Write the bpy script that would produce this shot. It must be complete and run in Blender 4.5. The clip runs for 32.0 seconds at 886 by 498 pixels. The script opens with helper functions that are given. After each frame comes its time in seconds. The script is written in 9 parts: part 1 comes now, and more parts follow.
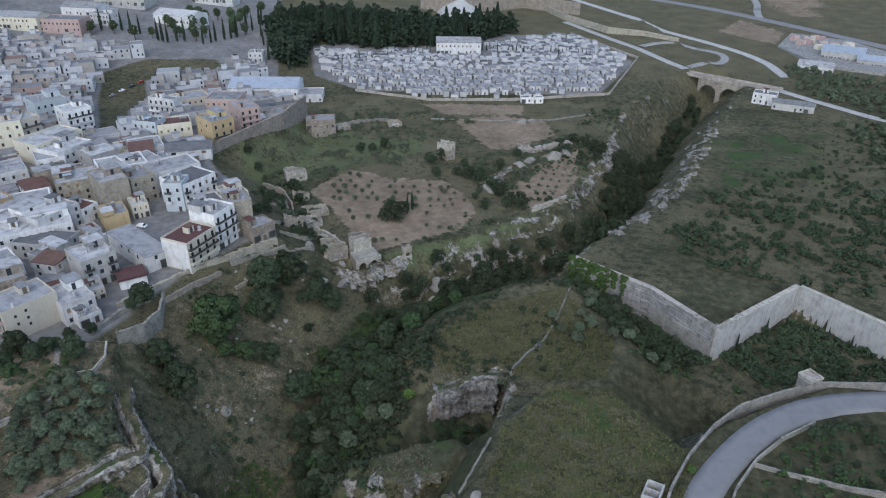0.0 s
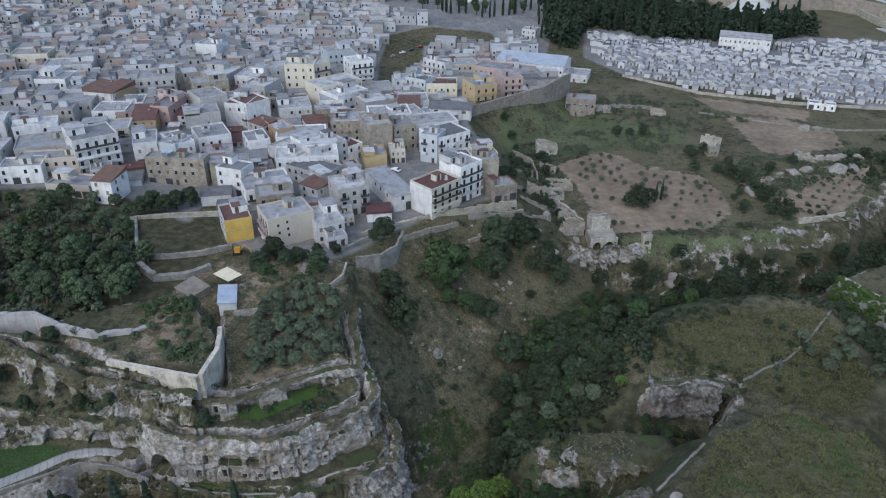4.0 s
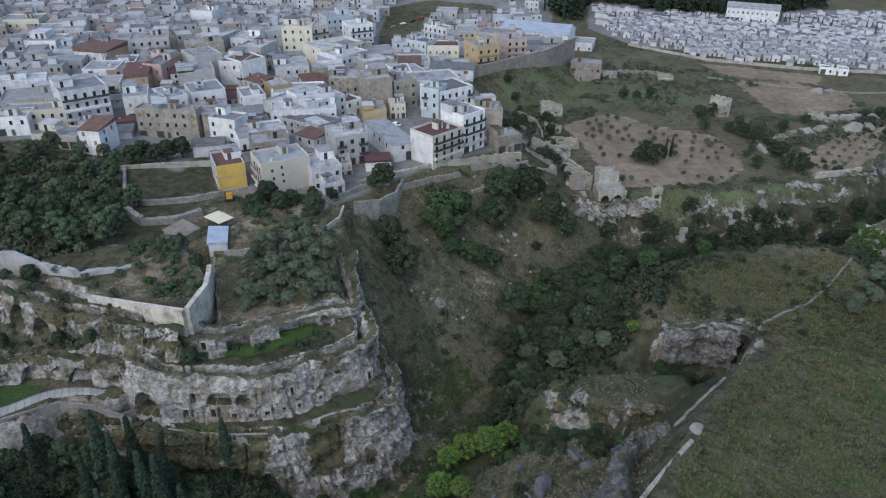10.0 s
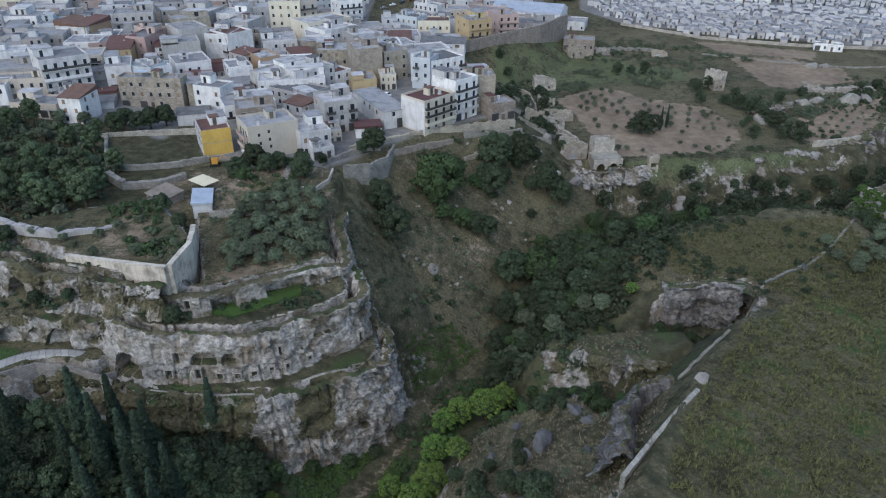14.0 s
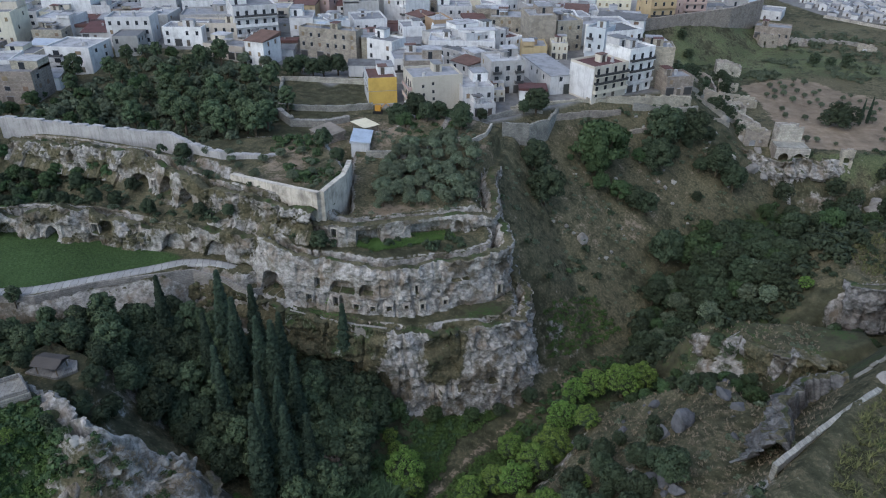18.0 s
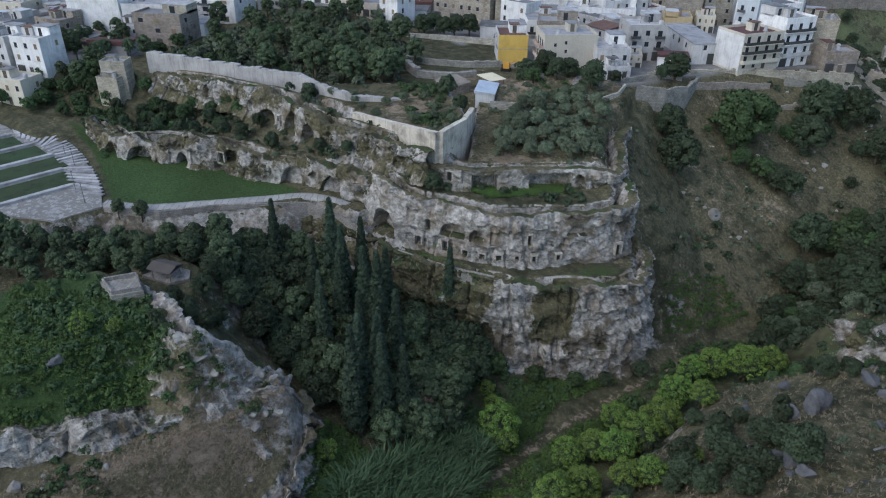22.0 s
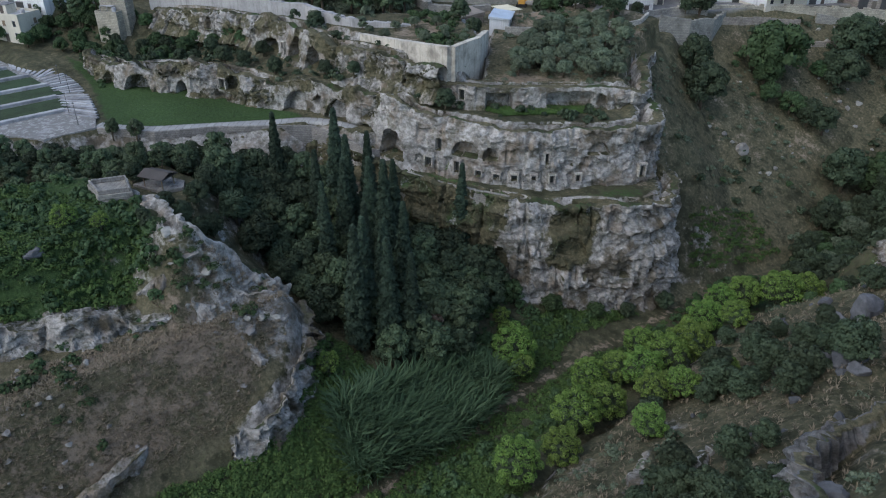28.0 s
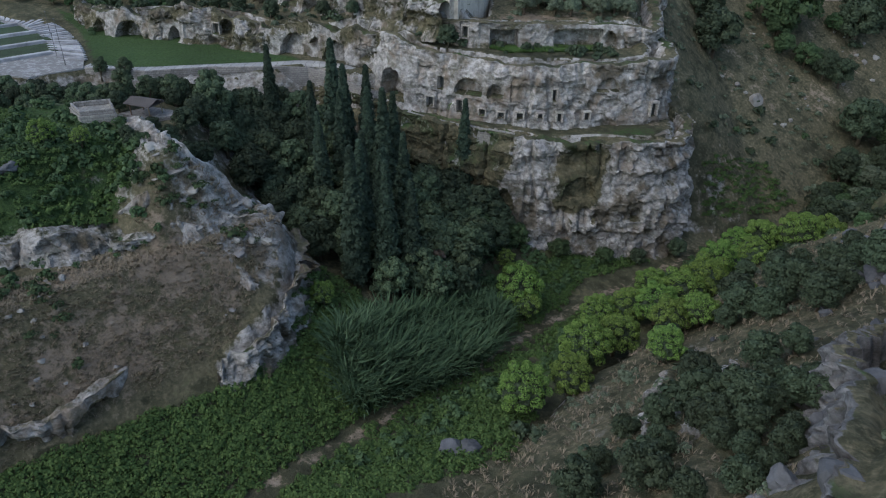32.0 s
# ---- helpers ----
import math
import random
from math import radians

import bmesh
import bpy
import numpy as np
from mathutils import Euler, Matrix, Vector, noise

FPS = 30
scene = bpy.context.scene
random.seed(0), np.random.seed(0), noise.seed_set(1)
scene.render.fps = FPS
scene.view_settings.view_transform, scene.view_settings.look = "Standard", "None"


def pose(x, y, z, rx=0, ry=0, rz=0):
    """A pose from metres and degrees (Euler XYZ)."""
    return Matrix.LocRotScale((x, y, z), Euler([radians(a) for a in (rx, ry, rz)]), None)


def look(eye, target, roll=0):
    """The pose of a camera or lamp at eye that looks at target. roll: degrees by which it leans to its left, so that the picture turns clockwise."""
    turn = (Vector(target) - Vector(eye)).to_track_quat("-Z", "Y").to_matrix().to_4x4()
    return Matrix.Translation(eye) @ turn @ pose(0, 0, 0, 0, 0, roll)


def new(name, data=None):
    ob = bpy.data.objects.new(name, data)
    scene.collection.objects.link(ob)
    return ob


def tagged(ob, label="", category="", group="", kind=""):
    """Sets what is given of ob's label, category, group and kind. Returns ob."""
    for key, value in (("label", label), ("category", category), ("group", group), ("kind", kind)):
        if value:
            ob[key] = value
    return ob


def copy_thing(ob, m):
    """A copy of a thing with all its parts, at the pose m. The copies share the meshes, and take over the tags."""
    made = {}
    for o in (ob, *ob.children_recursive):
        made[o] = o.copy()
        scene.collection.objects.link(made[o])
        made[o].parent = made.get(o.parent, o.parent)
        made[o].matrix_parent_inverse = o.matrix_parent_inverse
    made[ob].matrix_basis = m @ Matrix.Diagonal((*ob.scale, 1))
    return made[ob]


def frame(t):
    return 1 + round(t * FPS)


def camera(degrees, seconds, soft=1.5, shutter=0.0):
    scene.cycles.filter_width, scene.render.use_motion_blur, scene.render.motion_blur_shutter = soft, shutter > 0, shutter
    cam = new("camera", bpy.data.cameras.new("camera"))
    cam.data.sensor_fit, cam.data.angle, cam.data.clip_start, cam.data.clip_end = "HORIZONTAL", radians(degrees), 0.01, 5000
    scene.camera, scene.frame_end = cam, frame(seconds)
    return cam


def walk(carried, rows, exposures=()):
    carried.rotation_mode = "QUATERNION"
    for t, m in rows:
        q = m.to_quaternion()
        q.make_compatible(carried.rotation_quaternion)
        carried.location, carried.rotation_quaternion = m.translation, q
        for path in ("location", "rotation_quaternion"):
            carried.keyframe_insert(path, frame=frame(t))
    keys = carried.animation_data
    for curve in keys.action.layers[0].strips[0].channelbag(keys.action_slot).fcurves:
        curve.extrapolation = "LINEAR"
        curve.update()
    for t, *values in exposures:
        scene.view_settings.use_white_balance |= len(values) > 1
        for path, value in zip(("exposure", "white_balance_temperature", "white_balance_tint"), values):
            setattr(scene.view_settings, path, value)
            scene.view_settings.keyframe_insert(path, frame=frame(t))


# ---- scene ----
cam = camera(64.2, 32.0, 1.15)
METRES, EYE, TILT, LEAN, TURN = 100.0, 165.0, -29.0, -0.5, 0.0
ROWS = [
    (0.0, 0.0, 0.0, 0.0, 0.0, 0.0, -0.0),
    (0.5, -0.0061, 0.0054, -0.014, 3.9, -0.08, -2.29),
    (1.0, -0.0018, 0.0108, -0.025, 7.1, -0.3, -4.06),
    (1.5, -0.0009, 0.0181, -0.0367, 8.99, -0.47, -5.09),
    (2.0, 0.0009, 0.024, -0.0472, 10.43, -0.66, -5.87),
    (2.5, -0.0029, 0.0304, -0.0606, 18.35, -1.85, -10.22),
    (3.0, 0.0006, 0.0405, -0.0698, 19.0, -1.98, -10.51),
    (3.5, -0.0004, 0.0481, -0.0809, 19.0, -1.98, -10.49),
    (5.5, -0.0001, 0.0803, -0.1336, 19.05, -1.91, -10.37),
    (6.0, 0.0006, 0.0881, -0.1473, 19.08, -1.91, -10.34),
    (6.5, 0.0002, 0.1008, -0.1693, 19.09, -1.89, -10.31),
    (7.0, 0.0005, 0.1088, -0.1824, 19.1, -1.9, -10.31),
    (7.5, 0.0005, 0.1163, -0.1951, 19.11, -1.91, -10.31),
    (8.0, -0.0003, 0.1244, -0.2085, 19.13, -1.91, -10.29),
    (8.5, -0.0006, 0.1324, -0.2214, 19.14, -1.92, -10.28),
    (9.0, -0.0006, 0.1403, -0.2342, 19.17, -1.94, -10.28),
    (9.5, -0.0013, 0.1484, -0.2474, 19.18, -1.95, -10.28),
    (10.0, -0.0012, 0.1559, -0.2602, 19.19, -1.96, -10.26),
    (10.5, -0.0012, 0.1636, -0.2734, 19.22, -1.98, -10.25),
    (11.0, -0.0019, 0.171, -0.2868, 19.24, -1.98, -10.23),
    (11.5, -0.0014, 0.1777, -0.2987, 19.28, -2.0, -10.23),
    (12.0, -0.0014, 0.1855, -0.3108, 19.07, -1.96, -10.1),
    (12.5, 0.0012, 0.1941, -0.3219, 17.56, -1.7, -9.26),
    (13.0, -0.0027, 0.2004, -0.3356, 15.43, -1.35, -8.12),
    (13.5, -0.0052, 0.2078, -0.3496, 15.81, -1.4, -8.35),
    (14.0, -0.0062, 0.2136, -0.3619, 18.49, -1.87, -9.83),
    (14.5, -0.0037, 0.2225, -0.374, 20.54, -2.26, -10.88),
    (16.5, -0.0033, 0.2527, -0.4259, 24.94, -3.19, -13.09),
    (17.0, -0.0049, 0.2595, -0.4389, 26.18, -3.5, -13.74),
    (17.5, -0.0036, 0.2672, -0.4507, 28.92, -4.22, -15.08),
    (18.0, -0.0039, 0.2752, -0.4638, 31.19, -4.86, -16.16),
    (18.5, -0.0041, 0.2833, -0.4772, 32.77, -5.32, -16.89),
    (19.0, -0.0038, 0.2913, -0.4901, 34.43, -5.82, -17.64),
    (19.5, -0.0039, 0.2994, -0.5036, 36.09, -6.36, -18.35),
    (20.0, -0.0034, 0.3074, -0.517, 37.77, -6.92, -19.03),
    (20.5, -0.0029, 0.3152, -0.53, 39.22, -7.41, -19.61),
    (21.0, -0.0032, 0.3232, -0.5432, 40.13, -7.71, -19.98),
    (21.5, -0.0032, 0.3305, -0.5558, 40.85, -7.97, -20.24),
    (22.0, -0.0034, 0.3381, -0.5686, 41.49, -8.21, -20.46),
    (22.5, -0.0039, 0.3461, -0.5819, 41.91, -8.36, -20.59),
    (23.0, -0.0038, 0.3538, -0.5941, 42.07, -8.42, -20.6),
    (23.5, -0.0042, 0.361, -0.6077, 42.11, -8.43, -20.61),
    (24.0, -0.0042, 0.3683, -0.6204, 42.15, -8.44, -20.61),
    (24.5, -0.0044, 0.3755, -0.6332, 42.19, -8.46, -20.61),
    (25.0, -0.0047, 0.3825, -0.6459, 42.24, -8.49, -20.62),
    (25.5, -0.005, 0.3894, -0.6585, 42.27, -8.5, -20.62),
    (27.5, -0.0051, 0.4175, -0.707, 42.46, -8.64, -20.61),
    (28.0, -0.0048, 0.4249, -0.7201, 42.5, -8.64, -20.63),
    (28.5, -0.0046, 0.4325, -0.7335, 42.52, -8.63, -20.64),
    (29.0, -0.0044, 0.4399, -0.7469, 42.54, -8.63, -20.67),
    (29.5, -0.0046, 0.4472, -0.7604, 42.57, -8.64, -20.69),
    (30.0, -0.0045, 0.4545, -0.7739, 42.6, -8.64, -20.71),
    (30.5, -0.0047, 0.4619, -0.7876, 42.6, -8.62, -20.73),
    (31.0, -0.0043, 0.4695, -0.801, 42.63, -8.63, -20.75),
    (31.5, -0.0042, 0.4772, -0.8144, 42.66, -8.62, -20.78),
    (32.0, -0.0045, 0.4845, -0.8279, 42.68, -8.63, -20.78),
]
walk(cam, [(t, pose(0, 0, EYE, TILT, LEAN, TURN) @ pose(METRES * x, METRES * y, METRES * z, 90 + pitch, roll, yaw)) for t, x, y, z, yaw, pitch, roll in ROWS])

# ---- light: an even, overcast evening sky ----
world = bpy.data.worlds.new("sky")
scene.world = world
world.use_nodes = True
wn = world.node_tree.nodes
sky = wn.new("ShaderNodeTexSky")
sky.sky_type = "NISHITA"
sky.sun_disc = False
sky.sun_elevation, sky.sun_rotation = radians(45), radians(190)
sky.air_density, sky.dust_density, sky.ozone_density = 1.0, 1.0, 1.9
wn["Background"].inputs["Strength"].default_value = 0.1
world.node_tree.links.new(sky.outputs["Color"], wn["Background"].inputs["Color"])
sun = new("sun", bpy.data.lights.new("sun", "SUN"))
sun.data.energy, sun.data.angle, sun.data.color = 0.6, radians(80), (1.0, 0.98, 0.95)
sun.matrix_world = look((0, 0, 300), (50, 290, 0))
scene.view_settings.exposure = 1.4

# ---- materials ----
def material(name, rough=0.85, metal=0.0):
    m = bpy.data.materials.new(name)
    m.use_nodes = True
    b = m.node_tree.nodes["Principled BSDF"]
    b.inputs["Roughness"].default_value = rough
    b.inputs["Metallic"].default_value = metal
    b.inputs["Specular IOR Level"].default_value = 0.25
    return m, m.node_tree.nodes, m.node_tree.links, b


def noise_node(n, l, scale, detail=4.0, rough=0.6, coords=None, stretch=None):
    t = n.new("ShaderNodeTexNoise")
    t.inputs["Scale"].default_value, t.inputs["Detail"].default_value, t.inputs["Roughness"].default_value = scale, detail, rough
    if coords is not None:
        if stretch:
            mp = n.new("ShaderNodeMapping")
            mp.inputs["Scale"].default_value = stretch
            l.new(coords, mp.inputs["Vector"])
            coords = mp.outputs["Vector"]
        l.new(coords, t.inputs["Vector"])
    return t.outputs["Fac"]


def ramp(n, l, fac, stops):
    r = n.new("ShaderNodeValToRGB")
    e = r.color_ramp.elements
    while len(e) < len(stops):
        e.new(0.5)
    for el, (p, c) in zip(e, stops):
        el.position, el.color = p, (*c, 1.0) if len(c) == 3 else c
    l.new(fac, r.inputs["Fac"])
    return r.outputs["Color"]


def mixed(n, l, fac, a, b, mode="MIX"):
    m = n.new("ShaderNodeMix")
    m.data_type, m.blend_type = "RGBA", mode
    for sock, v in ((m.inputs[0], fac), (m.inputs[6], a), (m.inputs[7], b)):
        if isinstance(v, (int, float)):
            sock.default_value = v
        elif isinstance(v, tuple):
            sock.default_value = (*v, 1.0)
        else:
            l.new(v, sock)
    return m.outputs[2]


def maths(n, l, op, a, b=0.0, clamp=False):
    m = n.new("ShaderNodeMath")
    m.operation, m.use_clamp = op, clamp
    for sock, v in ((m.inputs[0], a), (m.inputs[1], b)):
        if isinstance(v, (int, float)):
            sock.default_value = v
        else:
            l.new(v, sock)
    return m.outputs[0]


def bump(n, l, b, height, strength, distance):
    bp = n.new("ShaderNodeBump")
    bp.inputs["Strength"].default_value, bp.inputs["Distance"].default_value = strength, distance
    l.new(height, bp.inputs["Height"])
    l.new(bp.outputs["Normal"], b.inputs["Normal"])


def place_coords(n):
    return n.new("ShaderNodeNewGeometry").outputs["Position"]


def weathered(name, colour, vary=0.35, rough=0.85, grain=3.0, stain=0.35, tone=0.0, relief=0.15, metal=0.0, streak=True, courses=None):
    """A worn mineral or painted surface: fine grain, blotches, run-off streaks, a shade of its own per object."""
    m, n, l, b = material(name, rough, metal)
    p = place_coords(n)
    dark = tuple(c * (1 - vary) for c in colour)
    light = tuple(min(1.0, c * (1 + vary * 0.5)) for c in colour)
    col = ramp(n, l, noise_node(n, l, 0.35, 6, 0.65, p), [(0.3, dark), (0.5, colour), (0.72, light)])
    g = noise_node(n, l, grain, 6, 0.7, p)
    col = mixed(n, l, 0.3, col, ramp(n, l, g, [(0.3, (0.35, 0.33, 0.3)), (0.7, (0.75, 0.74, 0.72))]), "OVERLAY")
    if streak:
        s = noise_node(n, l, 1.0, 5, 0.7, p, (1.3, 1.3, 0.12))
        col = mixed(n, l, maths(n, l, "MULTIPLY", ramp(n, l, s, [(0.5, (0, 0, 0)), (0.75, (1, 1, 1))]), stain), col, tuple(c * 0.45 for c in colour))
    if courses:
        sep, com = n.new("ShaderNodeSeparateXYZ"), n.new("ShaderNodeCombineXYZ")
        l.new(p, sep.inputs[0])
        wob = maths(n, l, "MULTIPLY", noise_node(n, l, 0.8, 3, 0.6, p), courses[1] * 1.2)
        l.new(maths(n, l, "ADD", maths(n, l, "ADD", maths(n, l, "MULTIPLY", sep.outputs[0], 0.8), maths(n, l, "MULTIPLY", sep.outputs[1], 0.75)), wob), com.inputs[0])
        l.new(maths(n, l, "ADD", sep.outputs[2], maths(n, l, "MULTIPLY", wob, 0.6)), com.inputs[1])
        bt = n.new("ShaderNodeTexBrick")
        bt.inputs["Scale"].default_value = 1.0
        bt.inputs["Brick Width"].default_value, bt.inputs["Row Height"].default_value = courses
        bt.inputs["Mortar Size"].default_value, bt.inputs["Mortar Smooth"].default_value = courses[1] * 0.09, 0.4
        bt.inputs["Color1"].default_value, bt.inputs["Color2"].default_value, bt.inputs["Mortar"].default_value = (1.12, 1.1, 1.06, 1), (0.72, 0.72, 0.73, 1), (0.42, 0.4, 0.37, 1)
        l.new(com.outputs[0], bt.inputs["Vector"])
        col = mixed(n, l, 0.75, col, mixed(n, l, 1.0, col, bt.outputs["Color"], "MULTIPLY"))
        g = maths(n, l, "SUBTRACT", g, bt.outputs["Fac"])
    if tone:
        hsv = n.new("ShaderNodeHueSaturation")
        rnd = n.new("ShaderNodeObjectInfo").outputs["Random"]
        l.new(maths(n, l, "ADD", maths(n, l, "MULTIPLY", rnd, tone), 1 - tone / 2), hsv.inputs["Value"])
        l.new(maths(n, l, "ADD", maths(n, l, "MULTIPLY", rnd, 0.04), 0.48), hsv.inputs["Hue"])
        l.new(col, hsv.inputs["Color"])
        col = hsv.outputs["Color"]
    l.new(col, b.inputs["Base Color"])
    bump(n, l, b, g, relief, 0.1)
    return m


def leafy(name, dark, mid, light, tone=0.5, rough=0.75):
    """Leaves: each clump its own green, each plant its own shade."""
    m, n, l, b = material(name, rough)
    geo = n.new("ShaderNodeNewGeometry")
    isl = geo.outputs["Random Per Island"]
    dark, mid, light = ((c[0], c[1], c[2] * 1.12) for c in (dark, mid, light))
    dark, light = (tuple(0.55 * a + 0.45 * b for a, b in zip(c, mid)) for c in (dark, light))
    col = ramp(n, l, isl, [(0.0, dark), (0.5, mid), (1.0, light)])
    hsv = n.new("ShaderNodeHueSaturation")
    rnd = n.new("ShaderNodeObjectInfo").outputs["Random"]
    big = noise_node(n, l, 0.12, 3, 0.6, geo.outputs["Position"])
    v = maths(n, l, "ADD", maths(n, l, "MULTIPLY", rnd, tone), 1 - tone / 2)
    v = maths(n, l, "MULTIPLY", v, maths(n, l, "ADD", maths(n, l, "MULTIPLY", big, 0.6), 0.7))
    l.new(v, hsv.inputs["Value"])
    l.new(maths(n, l, "ADD", maths(n, l, "MULTIPLY", rnd, 0.03), 0.485), hsv.inputs["Hue"])
    l.new(col, hsv.inputs["Color"])
    l.new(hsv.outputs["Color"], b.inputs["Base Color"])
    b.inputs["Specular IOR Level"].default_value = 0.15
    return m


def ground_material():
    """Earth, grass and bare limestone, told apart by the land's own layers."""
    m, n, l, b = material("land", 0.95)
    b.inputs["Specular IOR Level"].default_value = 0.1
    p = place_coords(n)

    def layer(name):
        a = n.new("ShaderNodeAttribute")
        a.attribute_name = name
        return a.outputs["Fac"]

    fine = noise_node(n, l, 1.6, 8, 0.7, p)
    mid = noise_node(n, l, 0.35, 6, 0.65, p)
    big = noise_node(n, l, 0.06, 5, 0.6, p)
    grass = ramp(n, l, mid, [(0.3, (0.034, 0.036, 0.021)), (0.5, (0.067, 0.067, 0.039)), (0.7, (0.108, 0.1, 0.06))])
    dry = ramp(n, l, fine, [(0.25, (0.055, 0.053, 0.028)), (0.5, (0.112, 0.103, 0.062)), (0.75, (0.22, 0.185, 0.115))])
    lush = ramp(n, l, fine, [(0.25, (0.02, 0.036, 0.014)), (0.5, (0.043, 0.075, 0.026)), (0.75, (0.075, 0.12, 0.042))])
    soil = ramp(n, l, mid, [(0.3, (0.165, 0.128, 0.09)), (0.5, (0.225, 0.176, 0.126)), (0.7, (0.285, 0.228, 0.168))])
    strata = noise_node(n, l, 0.9, 9, 0.74, p, (0.75, 0.75, 1.0))
    rock = ramp(n, l, strata, [(0.3, (0.11, 0.104, 0.094)), (0.43, (0.235, 0.222, 0.199)), (0.54, (0.4, 0.38, 0.345)), (0.72, (0.59, 0.565, 0.52))])
    rust = ramp(n, l, noise_node(n, l, 0.22, 5, 0.6, p), [(0.5, (0, 0, 0)), (0.64, (1, 1, 1))])
    rock = mixed(n, l, maths(n, l, "MULTIPLY", rust, 0.7), rock, (0.2, 0.15, 0.1))
    lichen = ramp(n, l, noise_node(n, l, 0.5, 7, 0.7, p), [(0.5, (0, 0, 0)), (0.62, (1, 1, 1))])
    rock = mixed(n, l, maths(n, l, "MULTIPLY", lichen, 0.6), rock, (0.075, 0.078, 0.05))
    growth = ramp(n, l, noise_node(n, l, 0.13, 7, 0.62, p), [(0.53, (0, 0, 0)), (0.6, (1, 1, 1))])
    rock = mixed(n, l, maths(n, l, "MULTIPLY", growth, 0.8), rock, ramp(n, l, fine, [(0.3, (0.028, 0.03, 0.016)), (0.5, (0.075, 0.06, 0.036)), (0.7, (0.15, 0.12, 0.075))]))
    rock = mixed(n, l, maths(n, l, "MULTIPLY", layer("weather"), 0.8), rock, ramp(n, l, strata, [(0.35, (0.03, 0.032, 0.035)), (0.52, (0.085, 0.09, 0.098)), (0.72, (0.18, 0.186, 0.195))]))
    paved = ramp(n, l, mid, [(0.3, (0.15, 0.147, 0.14)), (0.7, (0.26, 0.255, 0.245))])
    col = grass
    edge = maths(n, l, "MULTIPLY", maths(n, l, "SUBTRACT", mid, 0.5), 1.6)
    edge2 = maths(n, l, "MULTIPLY", maths(n, l, "SUBTRACT", fine, 0.5), 1.2)

    def cover(col, name, over, soft=3.0):
        f = maths(n, l, "ADD", maths(n, l, "ADD", layer(name), edge), edge2)
        f = maths(n, l, "MULTIPLY", maths(n, l, "SUBTRACT", f, 0.5), soft)
        f = maths(n, l, "ADD", f, 0.5, True)
        return mixed(n, l, f, col, over)

    col = cover(col, "dry", dry)
    col = cover(col, "lush", lush)
    meadow = ramp(n, l, fine, [(0.25, (0.05, 0.068, 0.03)), (0.5, (0.1, 0.12, 0.06)), (0.75, (0.17, 0.18, 0.1))])
    col = cover(col, "meadow", meadow)
    col = cover(col, "soil", soil, 5.0)
    col = cover(col, "rock", rock, 3.5)
    pf = maths(n, l, "ADD", maths(n, l, "MULTIPLY", maths(n, l, "SUBTRACT", layer("paved"), 0.5), 4.0), 0.5, True)
    col = mixed(n, l, pf, col, paved)
    shade = ramp(n, l, big, [(0.3, (0.72, 0.72, 0.72)), (0.7, (1.15, 1.15, 1.15))])
    col = mixed(n, l, 1.0, col, shade, "MULTIPLY")
    l.new(col, b.inputs["Base Color"])
    h = maths(n, l, "ADD", fine, maths(n, l, "MULTIPLY", strata, 1.5))
    bump(n, l, b, h, 0.7, 0.5)
    return m


LAND = ground_material()
WHITE = weathered("white_plaster", (0.56, 0.56, 0.55), 0.3, 0.8, 4.0, 0.6, 0.5)
CREAM = weathered("cream_plaster", (0.5, 0.46, 0.38), 0.15, 0.85, 4.0, 0.35, 0.3)
GREY = weathered("grey_plaster", (0.36, 0.355, 0.34), 0.25, 0.9, 4.0, 0.5, 0.35)
TUFA = weathered("bare_tufa_blocks", (0.33, 0.3, 0.25), 0.35, 0.9, 5.0, 0.55, 0.35, 0.4, courses=(0.9, 0.42))
BEIGE = weathered("beige_render", (0.4, 0.36, 0.31), 0.12, 0.85, 4.0, 0.2, 0.2)
YELLOW = weathered("yellow_paint", (0.5, 0.31, 0.09), 0.2, 0.75, 4.0, 0.2, 0.1)
OCHRE = weathered("ochre_paint", (0.4, 0.31, 0.18), 0.15, 0.8, 4.0, 0.3, 0.3)
PINK = weathered("pink_paint", (0.4, 0.3, 0.27), 0.15, 0.8, 4.0, 0.3, 0.3)
BLUISH = weathered("pale_blue_plaster", (0.4, 0.44, 0.46), 0.12, 0.8, 4.0, 0.3, 0.2)
ROOF = weathered("grey_roof_felt", (0.2, 0.204, 0.21), 0.4, 0.9, 2.0, 0.0, 0.9, 0.1, streak=False)
PALE_ROOF = weathered("pale_roof_screed", (0.32, 0.322, 0.325), 0.5, 0.9, 2.0, 0.0, 0.6, 0.1, streak=False)
TILE = weathered("red_clay_tiles", (0.12, 0.067, 0.056), 0.3, 0.85, 6.0, 0.2, 0.4, 0.3, streak=False)
BROWN_ROOF = weathered("old_brown_tiles", (0.17, 0.145, 0.125), 0.4, 0.9, 6.0, 0.2, 0.4, 0.4, streak=False)
METAL = weathered("galvanised_sheet", (0.5, 0.53, 0.56), 0.2, 0.45, 2.0, 0.2, 0.2, 0.05, 0.6, streak=False)
OLD_WALL = weathered("lichen_grey_stone", (0.17, 0.165, 0.145), 0.45, 0.95, 4.0, 0.4, 0.2, 0.6)
STONE = weathered("dry_stone", (0.27, 0.26, 0.235), 0.4, 0.95, 4.0, 0.4, 0.2, 0.6, courses=(0.7, 0.4))
PALE_STONE = weathered("pale_dressed_stone", (0.4, 0.375, 0.33), 0.4, 0.9, 4.0, 0.6, 0.15, 0.5, courses=(0.95, 0.5))
CONCRETE = weathered("stained_concrete", (0.37, 0.365, 0.35), 0.3, 0.9, 3.0, 0.8, 0.15, 0.2)
